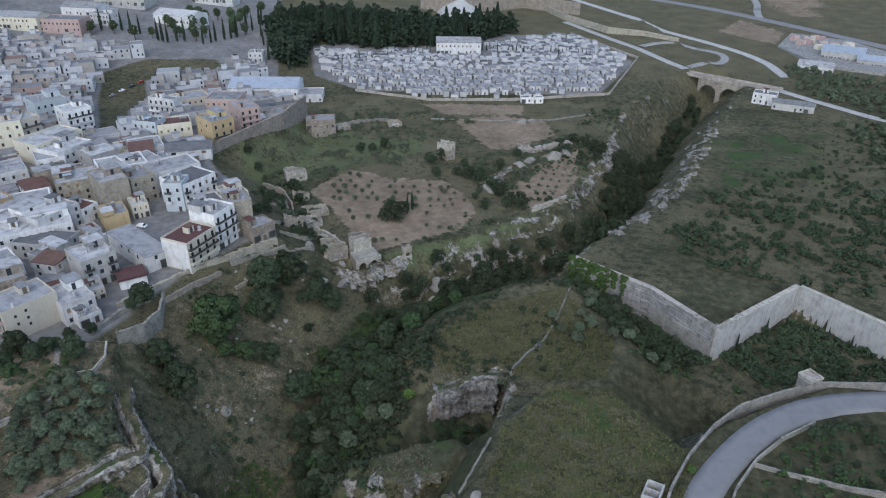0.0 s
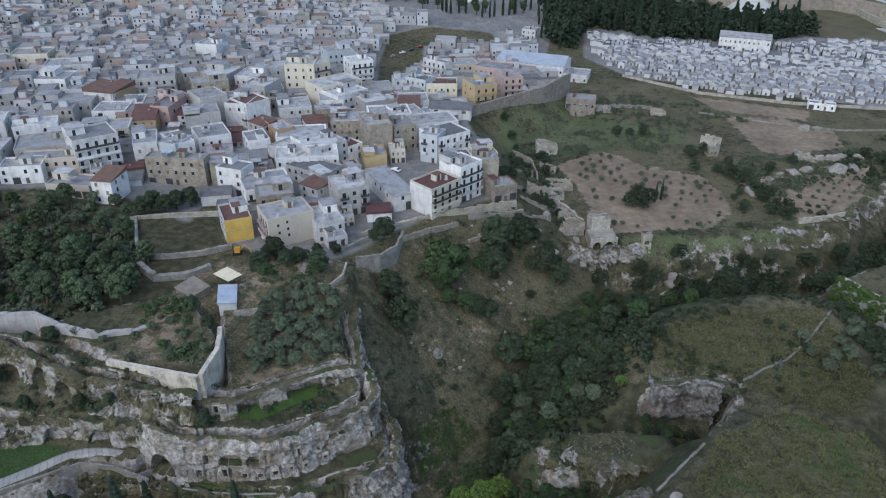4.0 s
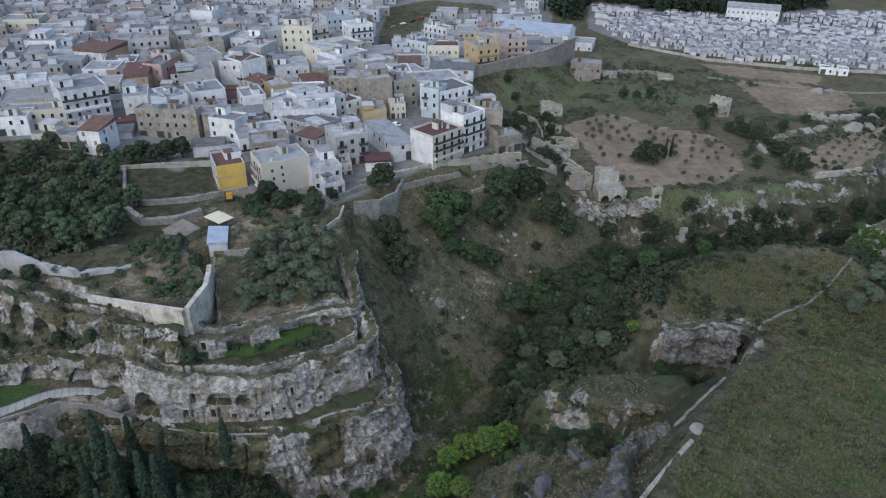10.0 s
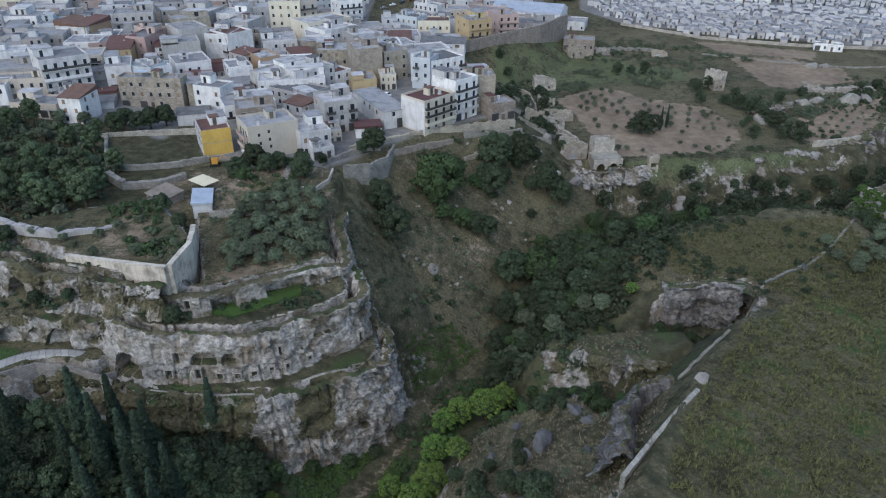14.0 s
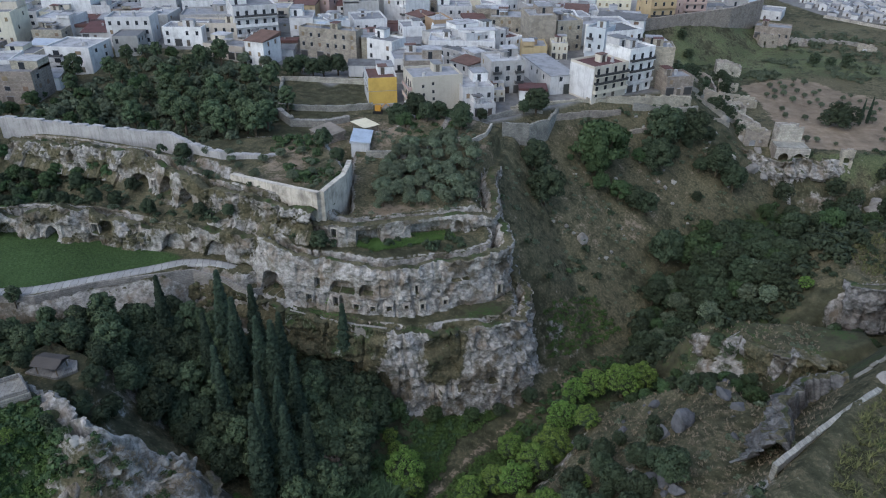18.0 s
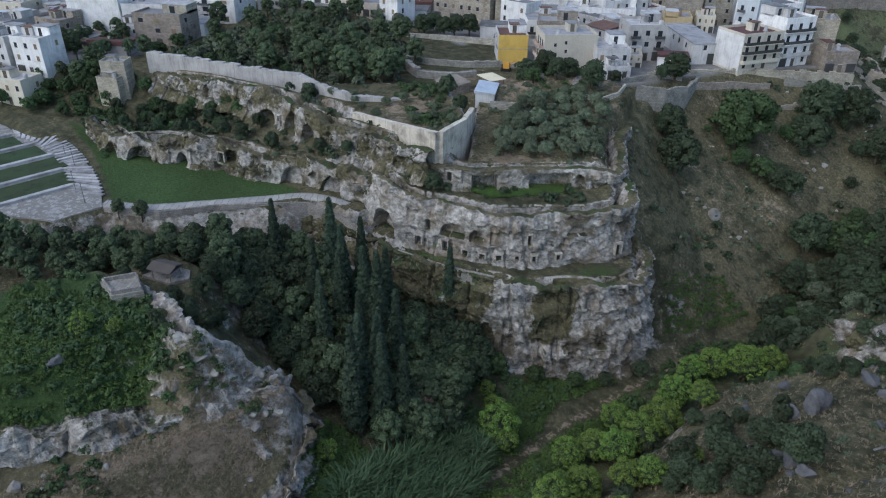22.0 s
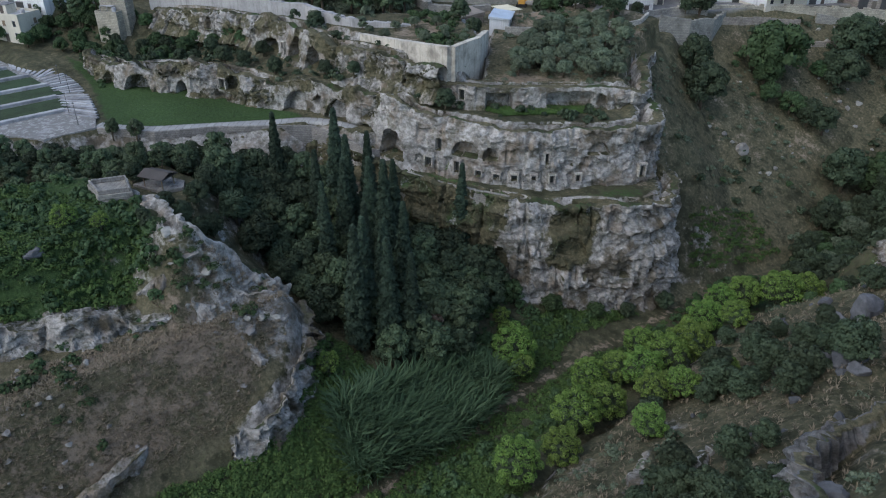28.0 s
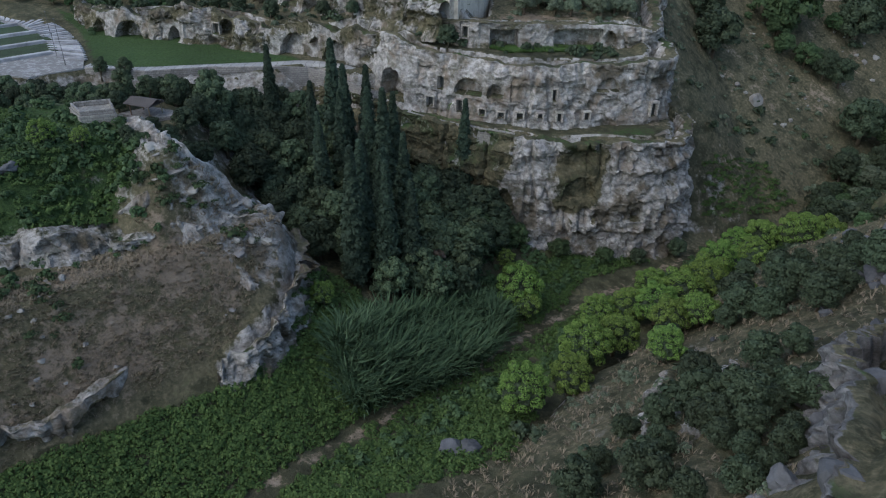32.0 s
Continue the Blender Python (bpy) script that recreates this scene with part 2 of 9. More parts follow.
RUBBLE = weathered("old_rampart_stone", (0.31, 0.305, 0.29), 0.45, 0.9, 3.0, 0.8, 0.15, 0.4, courses=(2.2, 1.1))
ASPHALT = weathered("worn_asphalt", (0.19, 0.192, 0.195), 0.15, 0.9, 8.0, 0.0, 0.0, 0.1, streak=False)
PAVING = weathered("pale_paving", (0.3, 0.3, 0.29), 0.2, 0.85, 5.0, 0.0, 0.0, 0.1, streak=False, courses=(1.6, 1.1))
BOULDER = weathered("boulder_limestone", (0.085, 0.088, 0.092), 0.5, 0.95, 2.0, 0.5, 0.4, 0.7)
PALE_BOULDER = weathered("pale_limestone", (0.25, 0.24, 0.215), 0.45, 0.95, 2.0, 0.5, 0.3, 0.7)
PLASTER = weathered("old_cream_plaster", (0.46, 0.42, 0.355), 0.55, 0.9, 2.0, 0.9, 0.1, 0.25)
BARK = weathered("bark", (0.11, 0.085, 0.06), 0.35, 0.95, 8.0, 0.0, 0.3, 0.6, streak=False)
WOOD = weathered("weathered_wood", (0.2, 0.15, 0.1), 0.3, 0.85, 6.0, 0.0, 0.3, 0.3, streak=False)
DARK_WOOD = weathered("dark_planks", (0.075, 0.068, 0.06), 0.3, 0.85, 6.0, 0.0, 0.3, 0.3, streak=False)
DOOR = weathered("painted_door", (0.1, 0.085, 0.07), 0.3, 0.6, 4.0, 0.0, 0.8, 0.1, streak=False)
IRON = weathered("dark_iron", (0.09, 0.09, 0.09), 0.2, 0.5, 6.0, 0.0, 0.1, 0.1, 0.6, streak=False)
# flat near-black for openings; in cave doorways it stands for unlit depth
DARK_SHEET = weathered("dark_infill", (0.05, 0.055, 0.05), 0.2, 0.8, 3.0, 0.0, 0.1, 0.1, streak=False)
CANVAS = weathered("pale_yellow_sheet", (0.62, 0.56, 0.4), 0.1, 0.7, 2.0, 0.0, 0.0, 0.05, streak=False)
ORANGE = weathered("digger_paint", (0.5, 0.26, 0.05), 0.2, 0.6, 3.0, 0.0, 0.0, 0.05, streak=False)
GLASS, gn, gl, gb = material("window_glass", 0.12)
gb.inputs["Base Color"].default_value = (0.03, 0.035, 0.04, 1)
gb.inputs["Specular IOR Level"].default_value = 0.5
RUBBER, rn_, rl_, rb_ = material("tyre_rubber", 0.9)
rb_.inputs["Base Color"].default_value = (0.02, 0.02, 0.02, 1)
CAR_PAINTS = []
for pname, pc in (("white_car_paint", (0.75, 0.75, 0.75)), ("grey_car_paint", (0.2, 0.21, 0.22)), ("dark_car_paint", (0.04, 0.045, 0.06)), ("red_car_paint", (0.35, 0.04, 0.03))):
    pm, pn, pl, pb = material(pname, 0.3)
    pb.inputs["Base Color"].default_value = (*pc, 1)
    pb.inputs["Specular IOR Level"].default_value = 0.5
    CAR_PAINTS.append(pm)
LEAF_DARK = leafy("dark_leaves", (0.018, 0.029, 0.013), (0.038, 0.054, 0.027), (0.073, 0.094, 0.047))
LEAF_PINE = leafy("pine_needles", (0.03, 0.046, 0.022), (0.06, 0.085, 0.04), (0.11, 0.14, 0.065))
LEAF_MID = leafy("green_leaves", (0.0207, 0.0391, 0.0126), (0.043, 0.0713, 0.027), (0.0759, 0.115, 0.043))
LEAF_LIME = leafy("young_leaves", (0.034, 0.064, 0.014), (0.1, 0.168, 0.033), (0.215, 0.29, 0.065), 0.3)
LEAF_OLIVE = leafy("olive_leaves", (0.042, 0.056, 0.03), (0.085, 0.108, 0.06), (0.15, 0.175, 0.105))
LEAF_CYPRESS = leafy("cypress_leaves", (0.014, 0.026, 0.015), (0.03, 0.048, 0.027), (0.055, 0.078, 0.042), 0.4)
LEAF_REED = leafy("reed_blades", (0.026, 0.046, 0.02), (0.052, 0.085, 0.036), (0.1, 0.14, 0.066), 0.2)
LEAF_DRY = leafy("dry_grass", (0.1, 0.085, 0.052), (0.185, 0.155, 0.092), (0.29, 0.24, 0.145), 0.2)
LEAF_GRASS = leafy("hill_grass", (0.046, 0.05, 0.018), (0.092, 0.098, 0.033), (0.155, 0.155, 0.06), 0.2)
LEAF_FERN = leafy("bright_creeper", (0.021, 0.045, 0.013), (0.048, 0.09, 0.022), (0.1, 0.15, 0.04), 0.2)
LEAF_LAWN = leafy("lawn_blades", (0.04, 0.085, 0.02), (0.072, 0.145, 0.034), (0.12, 0.2, 0.06), 0.2)
LEAF_RUST = leafy("dead_needles", (0.06, 0.04, 0.025), (0.11, 0.075, 0.05), (0.18, 0.13, 0.09), 0.2)
TURF = weathered("mown_turf", (0.03, 0.05, 0.022), 0.4, 0.95, 6.0, 0.0, 0.2, 0.4, streak=False)

# ---- the lie of the land ----
def lattice(ix, iy, iz, seed):
    h = (ix * 374761393 + iy * 668265263 + iz * 2147483647 + seed * 974711) & 0xFFFFFFFF
    h = ((h ^ (h >> 13)) * 1274126177) & 0xFFFFFFFF
    h = h ^ (h >> 16)
    return (h & 0xFFFFFF) / float(0xFFFFFF)


def grain(x, y, z, seed=0):
    """Smooth value noise, -1 to 1, for whole arrays."""
    x, y, z = np.broadcast_arrays(np.asarray(x, float), np.asarray(y, float), np.asarray(z, float))
    ix, iy, iz = (np.floor(v).astype(np.int64) for v in (x, y, z))
    fx, fy, fz = (v - np.floor(v) for v in (x, y, z))
    fx, fy, fz = (f * f * (3 - 2 * f) for f in (fx, fy, fz))
    out = 0.0
    for dx in (0, 1):
        for dy in (0, 1):
            for dz in (0, 1):
                w = (fx if dx else 1 - fx) * (fy if dy else 1 - fy) * (fz if dz else 1 - fz)
                out = out + w * lattice(ix + dx, iy + dy, iz + dz, seed)
    return out * 2 - 1


def fractal(x, y, z, size, octaves=4, seed=0):
    out, amp, tot = 0.0, 1.0, 0.0
    for o in range(octaves):
        k = 2.0 ** o / size
        out = out + amp * grain(np.asarray(x) * k, np.asarray(y) * k, np.asarray(z) * k, seed + o)
        tot += amp
        amp *= 0.5
    return out / tot


def path_distance(x, y, pts):
    best = np.full(np.shape(x), 1e9)
    for (ax, ay), (bx, by) in zip(pts, pts[1:]):
        ex, ey = bx - ax, by - ay
        t = np.clip(((x - ax) * ex + (y - ay) * ey) / (ex * ex + ey * ey), 0, 1)
        best = np.minimum(best, np.hypot(x - ax - t * ex, y - ay - t * ey))
    return best


def area_distance(x, y, pts):
    """Metres to the edge of an outline: minus inside."""
    d = path_distance(x, y, list(pts) + [pts[0]])
    inside = np.zeros(np.shape(x), bool)
    for (ax, ay), (bx, by) in zip(pts, list(pts[1:]) + [pts[0]]):
        hit = ((ay > y) != (by > y)) & (x < (bx - ax) * (y - ay) / ((by - ay) or 1e-9) + ax)
        inside ^= hit
    return np.where(inside, -d, d)


STREAM = [(-44, -60), (-50, 10), (-52, 30), (-52.5, 48), (-54.2, 62.5), (-55.6, 77.5), (-54.6, 93), (-51, 116), (-47, 135), (-42, 158), (-36, 180), (-15, 215),
          (20, 240), (50, 250), (70, 268), (93, 312), (111, 353), (142, 413), (183, 492), (212, 549), (260, 640)]

# outline, height at an anchor (x, y), its fall eastwards and northwards, steepness of the sides, raggedness of the rim
SHELVES = {
    "town": ([(-900, 40), (-235, 62), (-205, 84), (-160, 108), (-140, 112), (-122, 128), (-104, 158), (-96, 172), (-92, 186), (-84, 205), (-72, 222),
              (-64, 232), (-80, 268), (-100, 292), (-110, 312), (-84, 357), (-76, 392), (-95, 425), (-112, 480), (-140, 640), (-300, 1500), (-1600, 1500), (-1600, 40)],
             43.0, (-100, 180), 0.0, 0.022, 0.72, 2.0),
    "middle": ([(-120, 240), (-66, 238), (-44, 236), (-30, 240), (-8, 252), (24, 268), (54, 287), (68, 318), (82, 341), (101, 404), (132, 449), (165, 500), (184, 514), (202, 524),
                (190, 640), (170, 760), (170, 1500), (-500, 1500), (-120, 500)],
               28.0, (0, 300), 0.0, 0.022, 1.0, 3.0),
    "ramparts": ([(48, 233), (62, 220), (74, 209), (88, 185), (126, 211), (144, 188), (190, 130), (230, 120), (240, 260), (120, 300), (80, 262), (60, 244)],
                 33.5, (90, 200), 0.0, -0.012, 25.0, 0.0),
    "moat": ([(50, 228), (58, 205), (66, 180), (90, 166), (130, 164), (170, 158), (188, 128), (150, 190), (128, 205), (90, 190), (72, 206)],
             22.5, (80, 180), 0.0, 0.0, 0.7, 1.0),
    "right": ([(60, 240), (84, 216), (92, 198), (126, 223), (152, 196), (330, 60), (1500, 60), (1500, 1500), (150, 1500), (176, 640), (198, 524), (214, 508), (209, 477), (176, 427),
               (139, 359), (115, 313), (88, 271), (60, 244)],
              33.5, (90, 200), 0.0, -0.022, 1.1, 2.0),
    "hill": ([(3, -60), (-2, 40), (1, 80), (4, 98), (9, 116), (15, 134), (30, 149), (46, 148), (60, 128), (78, 140), (110, 155), (180, 150), (400, 60), (400, -60)],
             39.5, (20, 110), -0.04, 0.0, 1.35, 1.0),
    "bench": ([(-8, 184), (-1, 170), (3, 166), (9, 170), (19, 172), (30, 164), (50, 164), (58, 182), (52, 204), (44, 220), (28, 218), (12, 206), (-2, 194)],
              28.0, (16, 175), 0.04, 0.02, 0.6, 4.5),
    "shoulder": ([(13, 131), (15.5, 145), (17.5, 159), (22, 170), (40, 172), (46, 150), (30, 138)],
                 33.0, (15.5, 145), 0.0, -0.31, 2.2, 0.8),
    "crags": ([(-14, 40), (-12, 80), (-10, 100), (-8, 108), (2, 112), (20, 112), (20, 40)],
              29.0, (-8, 110), 0.1, 0.0, 0.9, 3.0),
    "ridge": ([(-26, 134), (-23, 131), (-16, 128.5), (-12, 129), (-7, 124.5), (-2, 126), (5, 130), (9, 136), (6, 142), (-6, 142), (-18, 140), (-25, 138)],
              27.6, (-6, 130), 0.25, 0.0, 1.6, 1.0),
    "skirt": ([(-36, 60), (-34, 90), (-33, 106), (-22, 112), (-6, 108), (-2, 100), (-2, 40), (-28, 36)],
              13.5, (-33, 100), 0.78, 0.0, 0.8, 3.0),
    "flank": ([(-80, 138), (-84, 150), (-90, 166), (-104, 160), (-100, 140)],
              38.0, (-80, 140), -0.05, 0.1, 1.1, 1.5),
    "ledge": ([(-122, 92), (-112, 84.5), (-104, 83), (-88, 86), (-80, 89), (-72, 93), (-62, 103), (-56, 111), (-55.5, 117), (-61, 124), (-70, 129), (-80, 142), (-110, 150), (-126, 120)],
              24.7, (-80, 90), 0.0, 0.0, 14.0, 0.3),
    "caves": ([(-112, 92), (-106, 88), (-98, 89.5), (-90, 93), (-80, 96), (-74, 103), (-67, 112), (-64, 119), (-68, 126), (-78, 138), (-88, 150), (-110, 150), (-118, 120)],
              35.6, (-84, 110), -0.02, 0.0, 14.0, 0.3),
    "grove": ([(-98, 102), (-90, 104), (-82, 114.5), (-75, 122.5), (-72, 126), (-80, 138), (-83, 148), (-88, 164), (-110, 164), (-122, 132), (-110, 117), (-104, 110)],
              40.0, (-80, 125), -0.1, 0.12, 9.0, 0.3),
    "bastion": ([(-99, 98), (-102, 110), (-106, 116), (-128, 130), (-150, 112), (-156, 102), (-138, 101), (-112, 97.6)],
                44.6, (-110, 105), 0.03, 0.05, 9.0, 0.0),
    "grottoes": ([(-172, 58), (-166, 69), (-146, 76), (-137, 79), (-120, 83), (-114, 90), (-104, 90), (-104, 104), (-130, 112), (-160, 106), (-205, 88), (-212, 70), (-195, 60)],
                 36.0, (-130, 85), 0.03, 0.35, 9.0, 0.5),
    "lawn": ([(-215, 58), (-212, 30), (-165, 26), (-148, 35), (-147, 46), (-137, 54), (-131, 65), (-123, 74), (-122, 81), (-110, 84.5), (-108, 92), (-150, 92), (-200, 74)],
             30.0, (-130, 70), 0.0, 0.0, 2.4, 0.4),
    "pulpit": ([(-116, 33), (-102, 36), (-97, 36), (-95, 30), (-96.5, 20), (-101, 8), (-104, -60), (-128, -60), (-122, 10)],
               34.0, (-95, 25), 0.0, 0.0, 1.0, 1.0),
    "glade": ([(-112, 52), (-128, 47), (-146, 32), (-166, 24), (-300, 10), (-300, -60), (-120, -60), (-112, 30)],
              26.5, (-130, 30), -0.02, 0.0, 0.7, 1.5),
    "kiosk_terrace": ([(-118, 36), (-106, 38), (-103, 44), (-108, 48), (-118, 47)],
                      31.3, (-115, 40), 0.0, 0.0, 1.2, 0.8),
    "bluff_slope": ([(-100, 44), (-83, 46), (-77, 46), (-69, 43), (-65.4, 37.5), (-64.4, 31), (-65, 20), (-65.5, 4), (-67, -60), (-110, -60)],
                    25.0, (-77, 25), -1.15, 0.06, 1.6, 0.8),
    "overhang": ([(-80.5, 22), (-72.5, 20), (-68.5, 14), (-69.5, 4), (-74.5, -4), (-88.5, 0)],
                 17.4, (-72.5, 14), -0.3, 0.0, 5.0, 0.4),
}
# shelves whose rims are rock faces of their own stand back from them
INSET = {"ledge": 3.0, "caves": 4.2, "grove": 3.4, "grottoes": 4.2, "ridge": 2.4, "bluff_slope": 2.0, "overhang": 1.8, "bastion": 0.9, "ramparts": 1.0}


# rims of the rock faces: x, y, top and foot, the drop on the right hand
RIMS = {
    "spur": [(-133, 62, 29.4, 20), (-127, 69, 29.4, 18), (-122, 77, 29.2, 17), (-116, 81.5, 28.2, 16), (-108, 82.5, 26.4, 13), (-98, 83.5, 25.2, 9), (-88, 86, 24.9, 6), (-80, 89, 24.8, 3), (-72, 93, 24.7, 1),
             (-62, 103, 24.6, 0), (-56, 111, 24.2, 0), (-55, 117, 23.8, 0), (-59, 123, 25, 1), (-66, 128, 27, 8), (-73, 134, 30, 18)],
    "caves": [(-116, 92, 36.5, 28), (-110, 88.6, 37, 27), (-105, 87.4, 38.5, 26), (-100, 88, 36.5, 25.6), (-94, 91, 35.8, 25.6), (-87, 93.6, 35.6, 25.4), (-80, 96, 35.4, 25.2), (-74, 103, 35.4, 25),
              (-67, 112, 35.6, 24.6), (-63, 119, 36, 24.4), (-66, 125, 36.6, 26), (-73, 132, 37, 29), (-79, 140, 37.5, 33)],
    "shelters": [(-101, 97.5, 40, 37.2), (-96, 99, 40, 37.2), (-91, 101.5, 40, 37.0), (-87, 107, 40, 36.4), (-81, 115, 40, 36.2), (-75, 121.5, 39.6, 36.2), (-70.5, 124.5, 39, 35.4), (-71, 129, 39, 35), (-77, 136, 40, 36),
                 (-82, 146, 41, 36)],
    "grottoes": [(-196, 61, 33, 30), (-185, 60, 34.5, 30), (-172, 60, 35.5, 29.8), (-162, 68, 36.5, 29.8), (-153, 72, 37, 29.8), (-146, 75.5, 37, 29.8), (-137, 79, 36, 29.8), (-128, 84, 36.5, 29.8), (-120, 86, 36.5, 29.4),
                 (-113, 88, 36.5, 28.4), (-107, 90, 37, 27.5)],
    "upper": [(-198, 82.5, 42, 39.5), (-186, 84.5, 43.4, 38.4), (-174, 88, 43.8, 38.8), (-164, 91, 43.6, 40), (-156, 91.5, 44.6, 38.6), (-146, 91.5, 45, 38), (-138, 90.5, 44.6, 37.5), (-130, 90, 43.6, 37.5), (-122, 91.4, 44.2, 37.5), (-112, 93, 44.4, 38), (-104, 95.2, 44.4, 38.6), (-98.6, 96.2, 43.8, 39)],
    "bluff": [(-63.8, 28, 14.4, 10), (-63.6, 33, 17, 9), (-64.8, 38, 17.8, 8.6), (-68.2, 42.6, 18.2, 8), (-73, 46.4, 18.8, 8), (-78.4, 48.5, 20.5, 8), (-82.6, 47.6, 22.6, 10), (-84.6, 43.5, 26.8, 12), (-86.6, 40, 32.5, 14),
              (-88.6, 37.6, 36, 16), (-92, 38.6, 34, 18), (-97, 37.6, 34, 20), (-104, 37.6, 34.5, 24), (-112, 38, 33, 28)],
    "scarp": [(-96, -6, 29.6, 26), (-92.4, 3, 29.2, 25), (-88, 12.5, 28.2, 23.8), (-84.6, 19, 27.6, 23), (-83, 25, 27, 22.6), (-80.6, 30.5, 26.4, 22), (-77.6, 34.5, 25.2, 21), (-74, 35.6, 23, 19), (-71, 37.5, 19.8, 16.5)],
    "outcrop": [(-78.5, -8, 18, 10), (-72.5, -4, 17.5, 10), (-68.4, 4, 16.8, 10), (-67.2, 12, 16.4, 10), (-68.6, 18, 16.8, 11), (-71.2, 22, 16.8, 14.2)],
    "quarry": [(-2, 168, 25.5, 15), (0.2, 161.6, 27.6, 15), (4.5, 163, 28, 14.6), (9, 166, 28.4, 15), (17.5, 168.2, 29, 15.5), (17.4, 163, 29.4, 16)],
    "ridge": [(-27, 136, 19, 13), (-23, 131, 23, 13.5), (-19, 130, 24, 15), (-16, 128.5, 26.8, 16.5), (-12, 129.5, 25, 17), (-7.5, 124.2, 29, 17.5), (-3, 125.5, 28.8, 19), (4, 129, 28, 23)],
}


# quarried hollows: outline and floor
PITS = [([(0.2, 161), (5, 163.5), (9.5, 166), (17, 168), (16, 158), (13, 148), (9, 143), (-2, 147), (-3, 156)], 16.0)]


def held(x, y, z, rim, back=4.2, level=6.0, fall=0.9):
    """Raises the land behind a rim to its height."""
    best, top, side, past = np.full(np.shape(x), 1e9), np.zeros(np.shape(x)), np.zeros(np.shape(x)), np.zeros(np.shape(x))
    for k, ((ax, ay, at, _), (bx, by, bt, _)) in enumerate(zip(rim, rim[1:])):
        ex, ey = bx - ax, by - ay
        raw = ((x - ax) * ex + (y - ay) * ey) / (ex * ex + ey * ey)
        t = np.clip(raw, 0, 1)
        d = np.hypot(x - ax - t * ex, y - ay - t * ey)
        near = d < best
        best = np.where(near, d, best)
        top = np.where(near, at + t * (bt - at), top)
        side = np.where(near, ex * (y - ay) - ey * (x - ax), side)
        over = np.maximum(-raw if k == 0 else 0, raw - 1 if k == len(rim) - 2 else 0) * math.hypot(ex, ey)
        past = np.where(near, np.maximum(over, 0), past)
    lift = np.where((side > 0) & (best > back), top - 0.25 - fall * np.maximum(0, best - level) - 3.0 * past, -99.0)
    return np.maximum(z, lift)


def eased(v):
    v = np.clip(v, 0, 1)
    return v * v * (3 - 2 * v)


def ground_at(x, y):
    """The land's height, for arrays of places."""
    x, y = np.asarray(x, float), np.asarray(y, float)
    warp = fractal(x, y, 0, 9.0, 4, 11)
    fine = fractal(x, y, 0, 3.5, 3, 31)
    river = path_distance(x, y, STREAM)
    rise = np.interp(y, [-60, 60, 180, 250, 420, 640], [1.5, 1.5, 2.5, 6.0, 7.0, 12.0]) + np.interp(y, [-60, 30, 49, 64, 90], [9.0, 6.8, 4.5, 1.5, 0.0]) * np.clip((48 - river) / 24, 0, 1)
    east = x > np.interp(y, [p[1] for p in STREAM[:12]], [p[0] for p in STREAM[:12]])
    z = rise + 0.10 * np.maximum(0, river - 4) + 0.25 * np.clip(river - 2.0, 0, 2) - 0.5 + 0.5 * warp
    z = z + 0.25 * np.clip(-62 - x, 0, 60) * np.clip((y - 20) / 30, 0, 1) * np.clip((120 - y) / 30, 0, 1)
    z = z + np.where(east, 0.28 * np.clip(river - 3, 0, 11), 0.0) * np.clip((150 - y) / 20, 0, 1)
    z = z + 0.28 * np.clip(-54.5 - x, 0, 11) * np.clip((66 - y) / 20, 0, 1) * np.clip((x + 90) / 18, 0, 1)
    for name, (outline, h, (ax, ay), gx, gy, steep, rag) in SHELVES.items():
        d = area_distance(x, y, outline) + INSET.get(name, 0.0) + rag * warp + 0.35 * rag * fine
        top = h + gx * (x - ax) + gy * (y - ay)
        if name == "town":
            top = h + 5.0 * eased((-150 - x) / 110) * eased((y - 110) / 50) - 10.0 * eased((y - 320) / 95) - 2.2 * eased((150 - y) / 60)
        if name == "middle":
            top = h + gy * np.clip(y - ay, -100, 420)
        if name == "right":
            top = h + gy * np.clip(y - ay, -100, 160) + 0.012 * np.clip(y - 540, 0, 400)
        if name in ("skirt", "bluff_slope"):
            top = np.minimum(top, 28.5 if name == "skirt" else 25.2)
        top = top + 0.35 * warp
        out = np.maximum(d, 0)
        lip = np.minimum(d, 0)
        side = top - out * steep
        z = np.maximum(z, side + 0.12 * np.clip(lip, -4, 0) * (rag > 0.5))
    for rim in RIMS.values():
        z = held(x, y, z, rim) if rim is not RIMS["bluff"] else held(x, y, z, rim, 3.6, 4.0, 1.3)
    for outline, floor in PITS:
        z = np.minimum(z, floor + 0.8 * warp + 7.0 * np.maximum(0, area_distance(x, y, outline) - 1.8))
    return z + 0.15 * fine


def spaced(bands):
    """Grid lines: (from, to, step) one after another."""
    out = []
    for a, b, s in bands:
        out += list(np.linspace(a, b, max(2, int(round((b - a) / s)) + 1))[:-1])
    return np.array(out + [bands[-1][1]])


GX = spaced([(-1900, -700, 120), (-700, -320, 30), (-320, -200, 5), (-200, -130, 1.5), (-130, 12, 0.75), (12, 150, 1.7), (150, 330, 5), (330, 700, 30), (700, 1900, 120)])
GY = spaced([(-700, -100, 100), (-100, 0, 10), (0, 30, 1.5), (30, 175, 0.75), (175, 270, 1.4), (270, 470, 3), (470, 800, 9), (800, 1300, 50), (1300, 3000, 170)])


def in_area(x, y, pts, soft=3.0):
    return np.clip(0.5 - area_distance(x, y, pts) / soft, 0, 1)


